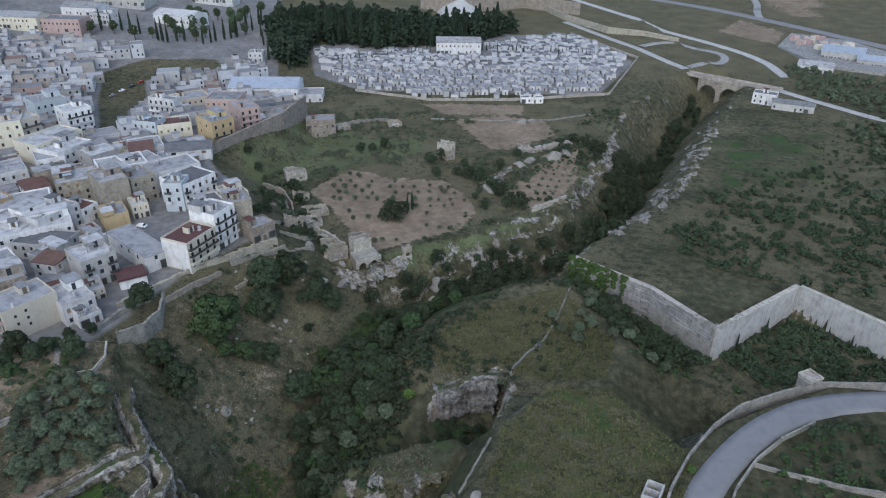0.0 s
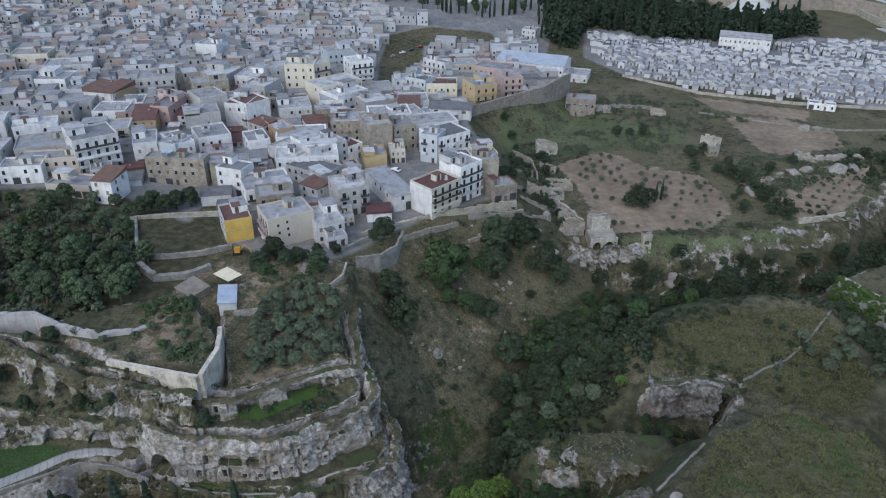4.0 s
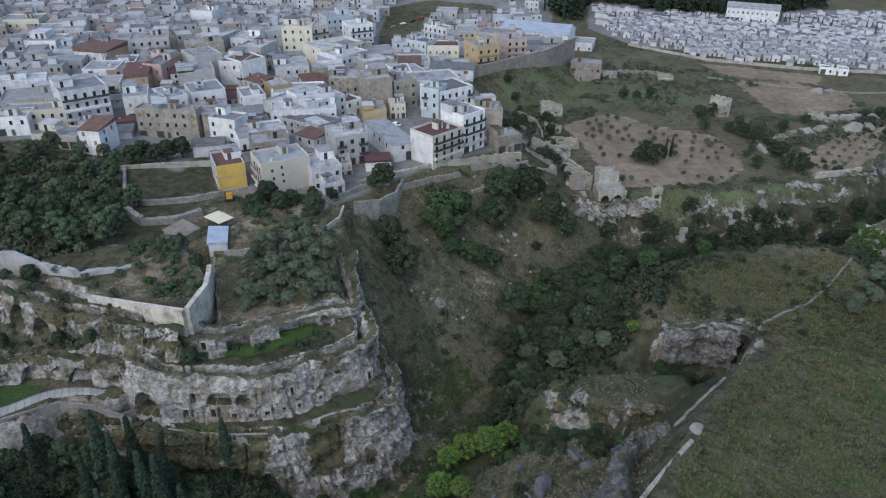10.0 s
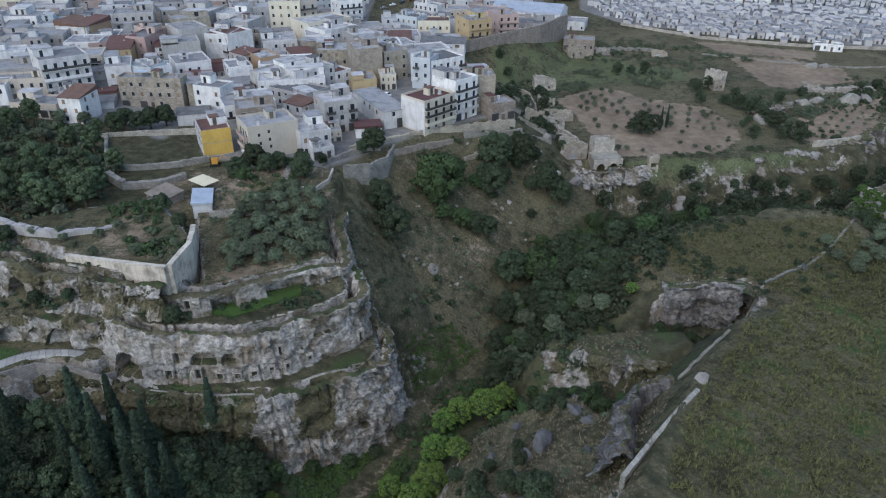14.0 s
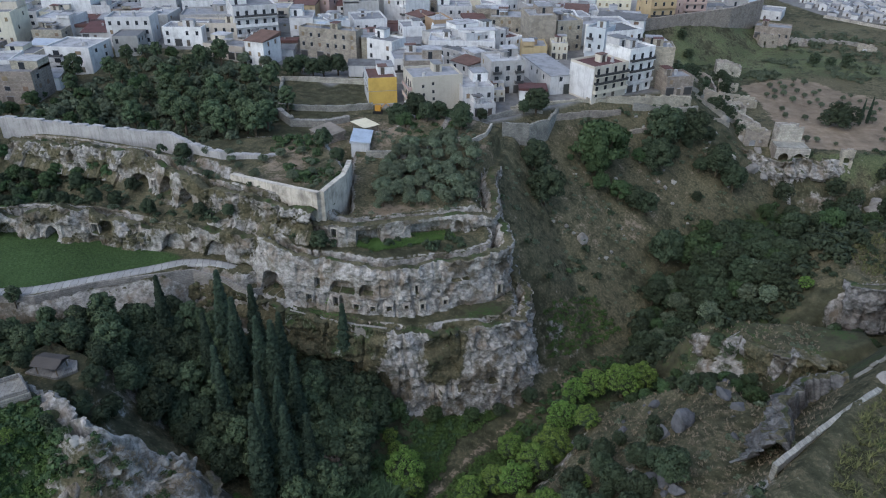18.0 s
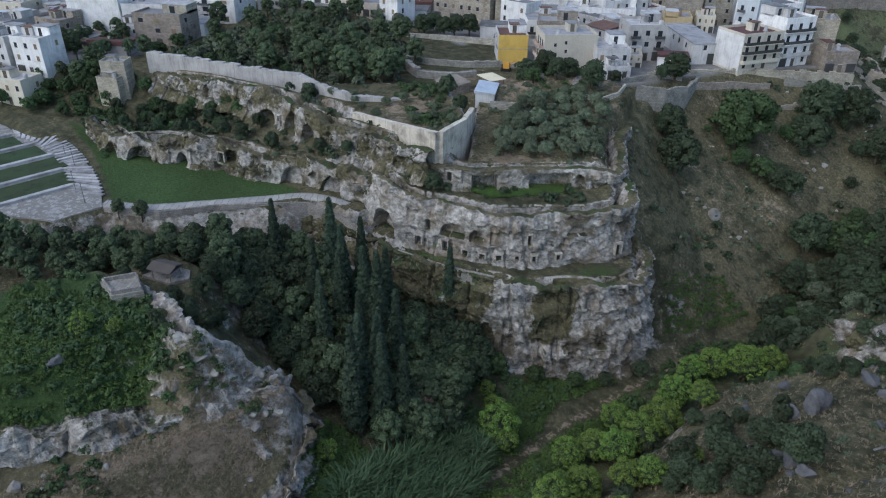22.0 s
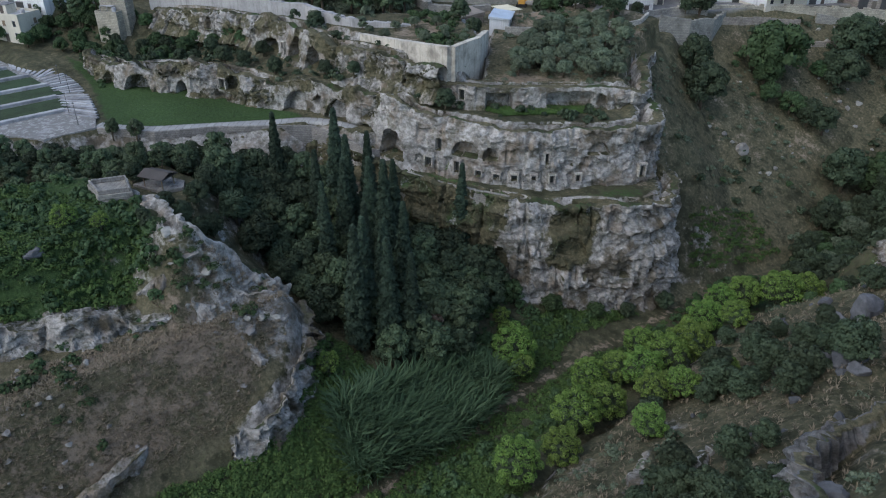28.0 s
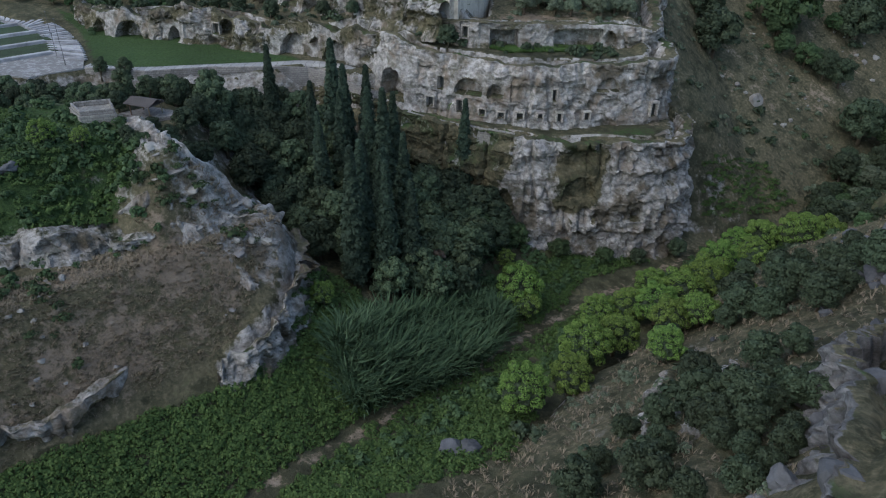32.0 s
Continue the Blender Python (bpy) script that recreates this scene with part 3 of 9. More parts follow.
def build_ground():
    X, Y = np.meshgrid(GX, GY)
    Z = ground_at(X, Y)
    zy, zx = np.gradient(Z, GY, GX)
    steep = np.hypot(zx, zy)
    # rock faces bulge and recede by their beds
    cliff = np.clip((steep - 0.9) / 1.2, 0, 1)
    near = np.clip((420 - np.abs(Y - 100)) / 100, 0, 1)
    bulge = 0.9 * fractal(X, Y, Z, 4.0, 4, 51) + 0.7 * grain(X * 0.06, Y * 0.06, Z * 0.7, 77)
    nrm = np.maximum(steep, 1e-6)
    px = X - zx / nrm * cliff * bulge * near
    py = Y - zy / nrm * cliff * bulge * near
    ny, nx = X.shape
    co = np.stack([px, py, Z], -1).reshape(-1, 3)
    idx = np.arange(nx * ny).reshape(ny, nx)
    quads = np.stack([idx[:-1, :-1], idx[:-1, 1:], idx[1:, 1:], idx[1:, :-1]], -1).reshape(-1, 4)
    me = bpy.data.meshes.new("ground")
    me.vertices.add(len(co))
    me.vertices.foreach_set("co", co.ravel())
    me.loops.add(quads.size)
    me.loops.foreach_set("vertex_index", quads.ravel().astype(np.int32))
    me.polygons.add(len(quads))
    me.polygons.foreach_set("loop_start", np.arange(0, quads.size, 4, dtype=np.int32))
    me.polygons.foreach_set("use_smooth", np.ones(len(quads), bool))
    me.update()
    me.validate()
    for name, values in land_layers(X, Y, Z, steep).items():
        me.attributes.new(name, "FLOAT", "POINT").data.foreach_set("value", values.astype(np.float32).ravel())
    me.materials.append(LAND)
    return tagged(new("ground", me), "ravine land of dry grass, earth and grey limestone", "ground", kind="structure")


ORCHARD = [(-62, 302), (-53, 318), (-45, 327), (-36, 325), (-25, 318), (1, 317), (12, 300), (16, 284), (9, 266), (-11, 257), (-28, 246), (-37, 262), (-49, 286)]
ORCHARD_2 = [(30, 300), (42, 323), (54, 350), (74, 359), (67, 317), (55, 297), (43, 285), (35, 292)]
FIELD_3 = [(7, 402), (37, 409), (60, 401), (65, 378), (36, 356), (26, 357)]
FIELD_4 = [(-13, 431), (52, 428), (49, 411), (3, 410)]
GREEN = [(-100, 344), (-82, 372), (-50, 366), (-19, 365), (-60, 312)]
TOWN_FIELD = [(-173, 342), (-206, 413), (-222, 462), (-204, 490), (-160, 500), (-147, 486), (-192, 453), (-178, 417), (-183, 400), (-155, 337)]
HILLTOP = [(8, 60), (8, 100), (14, 126), (26, 150), (50, 152), (62, 130), (54, 108), (54, 40)]


def land_layers(X, Y, Z, steep):
    soft = fractal(X, Y, 0, 30, 3, 91)
    patch = fractal(X, Y, 0, 7, 3, 95)
    rock = np.clip((steep - 0.95) / 0.7, 0, 1) * 0.95
    rock = np.where(X > 60, rock * 0.6, rock) * (1 - 0.75 * in_area(X, Y, [(-84, 38), (-74, 40), (-69, 34), (-68, 8), (-84, -10), (-86, 24)], 4))
    bank = in_area(X, Y, [(-44, 20), (-44, 160), (20, 160), (16, 130), (5, 100), (2, 20)], 4)
    bank = np.maximum(bank, 0.9 * in_area(X, Y, [(-92, 128), (-66, 128), (-44, 150), (-36, 190), (-22, 226), (-60, 232), (-84, 206), (-92, 170)], 4))
    rock = rock * (1 - bank * (1 - np.clip(-0.35 + 2.0 * patch, 0, 1)))
    rock = np.maximum(rock, 0.62 * np.clip(patch * 2.2 - 0.75, 0, 1) * in_area(X, Y, [(-36, 40), (-34, 150), (-12, 176), (2, 155), (2, 40)], 8))
    rock = np.maximum(rock, 0.35 * np.clip(patch * 2 - 0.7, 0, 1) * in_area(X, Y, [(-70, 235), (-30, 232), (10, 262), (60, 290), (50, 310), (-20, 250)], 10))
    rock = np.maximum(rock, (0.85 + 0.6 * patch) * in_area(X, Y, [(-91, 34), (-85, 41), (-81, 47), (-76, 46), (-71, 40), (-76, 36), (-83, 33)], 3))
    dry = np.clip(0.38 + 0.5 * soft, 0, 1)
    dry = np.maximum(dry, 0.85 * in_area(X, Y, [(-86, 46), (-72, 46), (-66, 30), (-67, 0), (-90, 0)], 5))
    dry = np.maximum(dry, (0.35 + 0.5 * patch) * in_area(X, Y, [(-38, 40), (-34, 150), (-10, 180), (20, 210), (30, 200), (10, 150), (2, 40)], 8))
    dry = np.maximum(dry, (0.62 + 0.4 * patch) * in_area(X, Y, HILLTOP, 14))
    dry = np.where(area_distance(X, Y, [(-36, 112), (-20, 114), (0, 112), (14, 128), (16, 150), (4, 164), (-20, 168), (-40, 140)]) < 0, 0.3 * dry, dry)
    dry = np.maximum(dry, (0.62 + 0.4 * patch) * in_area(X, Y, [(96, 226), (120, 290), (236, 400), (320, 420), (330, 300), (250, 200), (160, 190)], 12))
    # more dry grass on the middle plateau; its paleness stands in for haze
    dry = np.maximum(dry, (0.6 + 0.5 * patch) * in_area(X, Y, [(-104, 320), (-70, 240), (-30, 244), (50, 290), (80, 345), (110, 440), (-100, 450)], 10))
    slope = in_area(X, Y, [(-90, 116), (-52, 112), (-42, 136), (-40, 180), (-36, 220), (-60, 234), (-94, 200), (-88, 160)], 6)
    dry = np.maximum(dry, (0.5 + 0.3 * patch) * slope)
    garden = in_area(X, Y, [(-134, 152), (-136, 118), (-126, 106), (-122, 100), (-100, 101), (-92, 103), (-76, 124), (-84, 150), (-98, 166), (-116, 164)], 5)
    dry = np.maximum(dry, (0.75 + 0.5 * patch) * garden)
    far = np.clip((Y - 420) / 100, 0, 1)
    dry = np.maximum(dry, far * 0.8)
    lush = np.clip(0.65 - np.abs(path_distance(X, Y, STREAM) - 9) / 14, 0, 1) * np.clip((260 - Y) / 40, 0, 1)
    lush = lush * (1 - 0.8 * slope)
    lush = np.maximum(lush, 0.95 * in_area(X, Y, [(-205, 60), (-180, 57), (-150, 49), (-138, 56), (-132, 66), (-125, 76), (-126, 82), (-140, 80), (-165, 70)], 2))
    lush = np.maximum(lush, 0.95 * in_area(X, Y, [(-94, 101), (-86, 102), (-76, 117), (-79, 119), (-88, 108)], 2))
    lush = np.maximum(lush, (0.3 + 0.6 * patch) * in_area(X, Y, HILLTOP, 10))
    lush = np.maximum(lush, (0.3 + 0.5 * patch) * in_area(X, Y, [(-36, 113), (-20, 115), (0, 113), (12, 128), (14, 150), (2, 162), (-20, 166), (-40, 140)], 5))
    lush = np.maximum(lush, 0.8 * in_area(X, Y, [(-125, 20), (-94, 6), (-88, 14), (-86, 30), (-96, 36), (-118, 32)], 4))
    lush = np.maximum(lush, (0.32 + 0.5 * patch) * in_area(X, Y, GREEN, 8))
    lush = np.maximum(lush, 0.75 * in_area(X, Y, [(140, 380), (220, 385), (185, 306), (130, 290)], 20) * np.clip(0.6 + patch, 0, 1))
    lush = np.maximum(lush, 0.8 * in_area(X, Y, [(-78, 84), (-60, 96), (-56, 104), (-64, 92)], 4))
    soil = 0.95 * np.maximum.reduce([in_area(X, Y, a, 4) for a in (ORCHARD, ORCHARD_2, FIELD_3, FIELD_4)])
    soil = np.maximum(soil, 0.42 * np.clip(1.4 - path_distance(X, Y, STREAM[:9]) / 1.3, 0, 1))
    soil = np.maximum(soil, (0.14 + 0.45 * patch) * in_area(X, Y, [(-90, 116), (-52, 112), (-42, 136), (-40, 180), (-36, 220), (-60, 234), (-94, 200), (-88, 160)], 6))
    soil = np.maximum(soil, (0.5 + 0.4 * patch) * in_area(X, Y, [(-84, 40), (-73, 40), (-68, 32), (-68, 4), (-86, 0), (-84, 24)], 4))
    soil = np.maximum(soil, 0.9 * np.maximum(in_area(X, Y, [(247, 647), (286, 699), (307, 645), (279, 601)], 4), in_area(X, Y, [(346, 802), (375, 830), (433, 833), (351, 696)], 5)))
    soil = np.maximum(soil, (0.45 + 0.5 * patch) * in_area(X, Y, [(-102, 100), (-90, 103), (-74, 121), (-78, 130), (-90, 118), (-98, 112)], 4))
    soil = np.maximum(soil, (0.34 + 0.5 * patch) * garden)
    soil = np.where(rock > 0.6, 0, soil)
    meadow = (0.62 + 0.5 * patch) * np.maximum(in_area(X, Y, [(-104, 330), (-86, 376), (-66, 392), (-40, 372), (-10, 372), (-8, 348), (-40, 332), (-66, 306), (-90, 306)], 8), in_area(X, Y, [(-24, 244), (-10, 254), (14, 262), (34, 280), (48, 286), (40, 274), (6, 250), (-14, 240)], 4))
    town = SHELVES["town"][0]
    park = [(-215, 66), (-205, 84), (-160, 108), (-140, 112), (-122, 128), (-104, 158), (-128, 160), (-146, 164), (-178, 172), (-207, 174), (-246, 146)]
    yard = [(-166, 190), (-146, 174), (-140, 160), (-128, 158), (-104, 158), (-122, 126), (-150, 150)]
    paved = in_area(X, Y, town, 6) * (1 - in_area(X, Y, park, 10)) * (1 - in_area(X, Y, yard, 4))
    field = TOWN_FIELD
    paved = paved * (1 - in_area(X, Y, field, 8))
    paved = np.maximum(paved, in_area(X, Y, [(-100, 545), (-88, 488), (-52, 455), (102, 449), (144, 530), (114, 604), (57, 612), (-20, 640)], 8))
    rock = rock * (1 - np.clip(paved, 0, 1))
    return {"rock": rock, "dry": dry, "lush": lush, "soil": soil, "paved": paved, "meadow": meadow}


ground = build_ground()


# ---- rock faces ----
def rounded(pts, times=2):
    """An open line with its corners cut."""
    pts = [np.array(p, float) for p in pts]
    for _ in range(times):
        out = [pts[0]]
        for a, b in zip(pts, pts[1:]):
            out += [a * 0.75 + b * 0.25, a * 0.25 + b * 0.75]
        pts = out + [pts[-1]]
    return np.array(pts)


def resample(pts, step):
    seg = np.hypot(*(pts[1:, :2] - pts[:-1, :2]).T)
    s = np.concatenate([[0], np.cumsum(seg)])
    t = np.linspace(0, s[-1], int(s[-1] / step) + 2)
    return np.stack([np.interp(t, s, pts[:, i]) for i in range(pts.shape[1])], 1), t


def sheet_mesh(name, P, mat, layers=None):
    """A mesh from a grid of places."""
    nv, nu = P.shape[:2]
    idx = np.arange(nu * nv).reshape(nv, nu)
    quads = np.stack([idx[:-1, :-1], idx[1:, :-1], idx[1:, 1:], idx[:-1, 1:]], -1).reshape(-1, 4)
    me = bpy.data.meshes.new(name)
    me.vertices.add(nu * nv)
    me.vertices.foreach_set("co", P.reshape(-1, 3).ravel())
    me.loops.add(quads.size)
    me.loops.foreach_set("vertex_index", quads.ravel().astype(np.int32))
    me.polygons.add(len(quads))
    me.polygons.foreach_set("loop_start", np.arange(0, quads.size, 4, dtype=np.int32))
    me.polygons.foreach_set("use_smooth", np.ones(len(quads), bool))
    me.update()
    me.validate()
    for key, v in (layers or {}).items():
        me.attributes.new(key, "FLOAT", "POINT").data.foreach_set("value", v.astype(np.float32).ravel())
    me.materials.append(mat)
    return me


DOORWAYS = []


def rock_face(label, rim, hollows=(), step=0.35, rough=1.0, lean=0.12, cap=6.0, foot=2.0, seed=0, grassy=0.0, weather=0.0, jag=0.9, bare=0.0):
    """A cliff along a rim of (x, y, top, foot), the drop on its right hand; hollows: (x, y, floor, width, height, depth, arched)."""
    line, s = resample(rounded(rim), step)
    tx, ty = np.gradient(line[:, 0]), np.gradient(line[:, 1])
    k = np.hypot(tx, ty)
    ox, oy = ty / k, -tx / k
    for _ in range(8):
        ox, oy = np.convolve(np.pad(ox, 2, "edge"), np.ones(5) / 5, "valid"), np.convolve(np.pad(oy, 2, "edge"), np.ones(5) / 5, "valid")
    k = np.hypot(ox, oy)
    ox, oy = ox / k, oy / k
    top, bottom = line[:, 2], line[:, 3]
    top = top + jag * fractal(line[:, 0], line[:, 1], seed, 5, 3, seed + 3) * rough
    rows = int((top - bottom).max() / step) + 2
    ncap, nfoot = int(cap / max(step, 0.4)) + 2, 4
    f = np.linspace(0, 1, rows)[:, None]
    Z = top[None] - f * (top - bottom)[None]
    drop = top[None] - Z
    O = lean * drop
    X0, Y0 = line[:, 0][None] + 0 * Z, line[:, 1][None] + 0 * Z
    lumps = fractal(X0, Y0, Z, 7.0, 3, seed + 5)
    crack = np.abs(fractal(X0, Y0, Z * 0.22, 4.5, 3, seed + 15))
    pits = np.clip(fractal(X0, Y0, Z * 1.2, 3.2, 3, seed + 25) - 0.16, 0, 0.4)
    # fractured blocks of two sizes, their joints bent
    along = s[None] + 2.2 * fractal(X0, Y0, Z, 3.0, 2, seed + 70)
    level = Z + 1.9 * fractal(X0, Y0, Z, 5.0, 3, seed + 72)
    blocks = 0.0
    for wide, high, amp, k in ((4.4, 2.8, 1.1, 80), (1.8, 1.15, 0.7, 81), (0.75, 0.55, 0.32, 82)):
        row = np.floor(level / high).astype(np.int64)
        col = np.floor(along / wide + 0.5 * lattice(row, 0 * row, 0 * row, seed + k)).astype(np.int64)
        blocks = blocks + amp * (lattice(col, row, 0 * row, seed + k) - 0.5)
    D = 1.5 * lumps - 1.2 * np.clip(0.12 - crack, 0, 1) / 0.12 - 1.8 * pits + blocks + 0.6 * np.tanh(3 * grain(X0 * 0.07, Y0 * 0.07, Z * 0.45, seed + 30)) + 0.5 * fractal(X0, Y0, Z, 1.0, 3, seed + 35)
    ends = np.clip(np.minimum(s, s[-1] - s) / 3.0, 0, 1)[None]
    D = D * rough
    push = np.zeros_like(Z)
    calm = np.ones_like(Z)
    for hx, hy, hz, w, h, depth, arched in hollows:
        if arched and depth > 2.1:
            depth, w, h = 3.8, w * 1.12, h * 1.08
        i = np.argmin((line[:, 0] - hx) ** 2 + (line[:, 1] - hy) ** 2)
        u = (s - s[i])[None] / (w / 2)
        v = (Z - hz) / h
        lid = np.sqrt(np.clip(1 - u * u, 0, 1)) if arched else 1.0
        inside = (np.abs(u) <= 1) & (v >= -0.03) & (v <= lid)
        push = np.maximum(push, np.where(inside, depth, 0.0))
        calm = np.minimum(calm, np.where((np.abs(u) < 1.8) & (v > -0.3) & (v < 1.5), 0.35, 1.0))
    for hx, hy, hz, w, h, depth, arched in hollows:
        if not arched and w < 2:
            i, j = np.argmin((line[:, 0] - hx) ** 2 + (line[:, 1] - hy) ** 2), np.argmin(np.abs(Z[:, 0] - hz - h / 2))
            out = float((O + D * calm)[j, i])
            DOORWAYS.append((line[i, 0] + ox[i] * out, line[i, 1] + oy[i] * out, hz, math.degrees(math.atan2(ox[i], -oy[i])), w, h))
    O = O + D * calm - push
    face = np.stack([X0 + ox * O, Y0 + oy * O, Z + 0.25 * rough * fractal(X0, Y0, Z, 2.0, 2, seed + 45)], -1)
    inn = np.linspace(cap, 0.4, ncap)[:, None]
    O0 = O[0][None] * np.clip(1 - inn / cap, 0, 1)
    cx, cy = X0[:1] + ox * (O0 - inn), Y0[:1] + oy * (O0 - inn)
    w = np.clip((cap - inn) / (cap * 0.75), 0, 1)
    w = w * w * (3 - 2 * w)
    lumpy = (0.7 + 1.6 * bare) * rough * fractal(cx, cy, seed, 2.6, 4, seed + 55) * np.clip(inn / 1.5, 0, 1)
    capP = np.stack([cx, cy, w * (top[None] + 0.1 + lumpy) + (1 - w) * (np.minimum(ground_at(cx, cy), top[None] + 2.0) - 0.5)], -1)
    out = np.linspace(0.5, foot, nfoot)[:, None]
    footP = np.stack([X0[:1] + ox * (O[-1][None] + out), Y0[:1] + oy * (O[-1][None] + out), bottom[None] - out * 1.2], -1)
    P = np.concatenate([capP, face, footP], 0)
    du, dv = np.gradient(P, axis=1), np.gradient(P, axis=0)
    nrm = np.cross(dv, du)
    nz = np.abs(nrm[..., 2]) / np.maximum(np.linalg.norm(nrm, axis=-1), 1e-9)
    patch = fractal(P[..., 0], P[..., 1], P[..., 2], 4.0, 3, seed + 65)
    g = grassy(P[..., 0], P[..., 2]) if callable(grassy) else grassy
    layers = {"rock": np.clip(1.15 - 1.1 * np.clip((nz - 0.55) / 0.35, 0, 1) - g * np.clip(0.4 + 1.6 * patch, 0, 1) - np.clip(g - 0.5, 0, 1), 0, 1),
              "dry": np.clip(0.55 + 0.6 * patch, 0, 1), "lush": np.clip(0.2 - patch, 0, 0.5), "soil": 0 * nz, "paved": 0 * nz, "weather": 0 * nz + weather}
    onface = slice(ncap, ncap + rows)
    layers["rock"][onface] = np.clip(1.15 - 0.9 * np.clip((nz[onface] - 0.78) / 0.2, 0, 1) - (g[onface] if callable(grassy) else g) * np.clip(0.4 + 1.6 * patch[onface], 0, 1) - np.clip((g[onface] if callable(grassy) else g) - 0.5, 0, 1), 0, 1)
    layers["rock"][:ncap] = np.maximum(layers["rock"][:ncap], bare * np.clip(0.9 + 1.2 * patch[:ncap], 0, 1) * np.clip(w * 2, 0, 1))
    me = sheet_mesh("rock_face", P, LAND, layers)
    me.polygons.foreach_set("use_smooth", np.zeros(len(me.polygons), bool))
    return tagged(new("rock_face", me), label, "cliff", kind="structure")


rock_face("grey weathered limestone cliff below the cave dwellings",
          RIMS["spur"],
          [(-76, 91, 8, 4, 7, 1.6, True), (-66, 99, 14, 6, 4, 1.2, True), (-59, 107, 10, 2, 2.5, 1.5, True)], step=0.33, rough=0.9, lean=0.1, seed=100, grassy=lambda x, z: 0.3 + 1.0 * np.clip((-73 - x) / 5, 0, 1) + 1.1 * np.clip(1.3 - np.abs(x + 66) / 3.5, 0, 1) * np.clip((z - 9) / 5, 0, 1))
rock_face("pale limestone cliff with rows of hand-cut cave doorways",
          RIMS["caves"],
          [(-103, 86, 26.4, 5.5, 5.2, 4.0, True), (-111, 88, 27.2, 1.6, 4.0, 2.5, False), (-93.5, 91, 29.6, 1.1, 2.1, 2.2, False), (-95.2, 90, 26.2, 1.3, 1.7, 2.2, False), (-89.6, 92.4, 26.0, 1.1, 2.1, 2.2, False),
           (-88, 93, 29.4, 5.5, 2.8, 1.8, True), (-85.2, 94, 26.0, 1.2, 1.1, 2.0, False), (-81.6, 95, 26.0, 1.2, 1.0, 2.0, False), (-79, 97, 26.2, 1.1, 1.0, 2.0, False),
           (-76.5, 99.5, 26.4, 0.9, 0.8, 1.6, False), (-74.6, 101, 29.5, 0.7, 1.8, 1.4, False), (-74.2, 102, 26.0, 0.8, 1.5, 1.4, False), (-71, 106, 26.2, 0.9, 1.2, 1.8, False),
           (-64.4, 116.4, 26.4, 1.2, 2.2, 2.2, False), (-83, 94.6, 29.6, 3.0, 2.2, 1.4, True), (-69, 109, 31, 4, 2.2, 1.0, True)],
          step=0.22, rough=0.68, lean=0.12, seed=200, grassy=0.3)
rock_face("limestone scarp with wide shallow cave shelters above a lawn",
          RIMS["shelters"],
          [(-95.5, 99, 37.4, 1.1, 1.9, 2.0, False), (-89.4, 103.6, 36.6, 5.0, 2.4, 2.6, False), (-81, 115, 36.2, 9.0, 2.6, 2.8, False), (-77, 119.5, 36.2, 3.0, 2.2, 1.4, True)],
          step=0.25, rough=0.6, lean=0.05, jag=1.3, seed=300, grassy=0.5)
rock_face("grey cliff with large arched grottoes behind a lawn",
          RIMS["grottoes"],
          [(-158, 70, 29.8, 3.2, 3.0, 2.4, True), (-168, 64, 29.8, 6, 3.6, 2.4, True), (-176, 60, 29.8, 5, 3.4, 2.0, True), (-148, 75, 32.6, 1.4, 2.2, 2.2, False), (-145.5, 76, 32.6, 3.8, 3.0, 2.4, True),
           (-129, 83.5, 29.8, 7.5, 4.4, 2.6, True), (-124.5, 85, 29.8, 3.0, 4.2, 2.4, True), (-119.5, 86, 29.2, 5.6, 4.6, 2.6, True), (-112, 88.4, 28.2, 3.0, 2.2, 2.2, True)],
          step=0.3, rough=0.95, lean=0.15, jag=2.6, seed=400, grassy=0.72)
rock_face("upper limestone scarp with grottoes under the old town wall",
          RIMS["upper"],
          [(-141, 88, 38.2, 4.6, 4.2, 2.6, True), (-152, 88, 37.8, 6, 2.6, 2.2, True), (-132.5, 89, 37.4, 4.2, 4.4, 2.6, True), (-146, 88, 39.4, 1.0, 1.4, 1.5, False)],
          step=0.32, rough=0.9, lean=0.2, jag=2.2, seed=500, grassy=0.78)
rock_face("rugged grey limestone pinnacles and bluff",
          RIMS["bluff"][4:],
          [], step=0.3, rough=1.1, lean=0.12, cap=3.6, jag=2.4, bare=1.0, seed=600, grassy=0.05)
rock_face("pale sheer limestone nose of the bluff above the reeds",
          RIMS["bluff"][:6],
          [(-68, 36, 9, 3, 3, 1.4, True)], step=0.3, rough=1.0, lean=0.06, cap=2.2, jag=1.6, bare=0.25, seed=650, grassy=0.05)
for k, (pts, rise, fall) in enumerate([([(-86, 27.5), (-83.5, 31), (-81, 34.5), (-79, 38.5), (-77.5, 42.5), (-76, 45)], 0.8, 2.0), ([(-89, 31), (-86, 33.5), (-83.8, 36.5), (-82, 39.5)], 1.0, 2.4), ([(-80.4, 31.5), (-78, 35.5), (-75.8, 39.5), (-73.4, 42.5)], 0.7, 1.7)]):
    near = [(x, y, float(ground_at(x, y))) for x, y in pts]
    rock_face("layered pale limestone ledge below the pinnacles", [(x, y, z + rise, z - fall) for x, y, z in near], [], step=0.25, rough=0.8, lean=0.4, cap=1.8, jag=1.4, bare=0.9, seed=680 + 7 * k, grassy=0.1)
rock_face("pale rock ledge with a low overhang across a grassy bluff",
          RIMS["scarp"],
          [], step=0.3, rough=0.9, lean=0.22, jag=1.4, bare=0.6, seed=700, grassy=0.3)
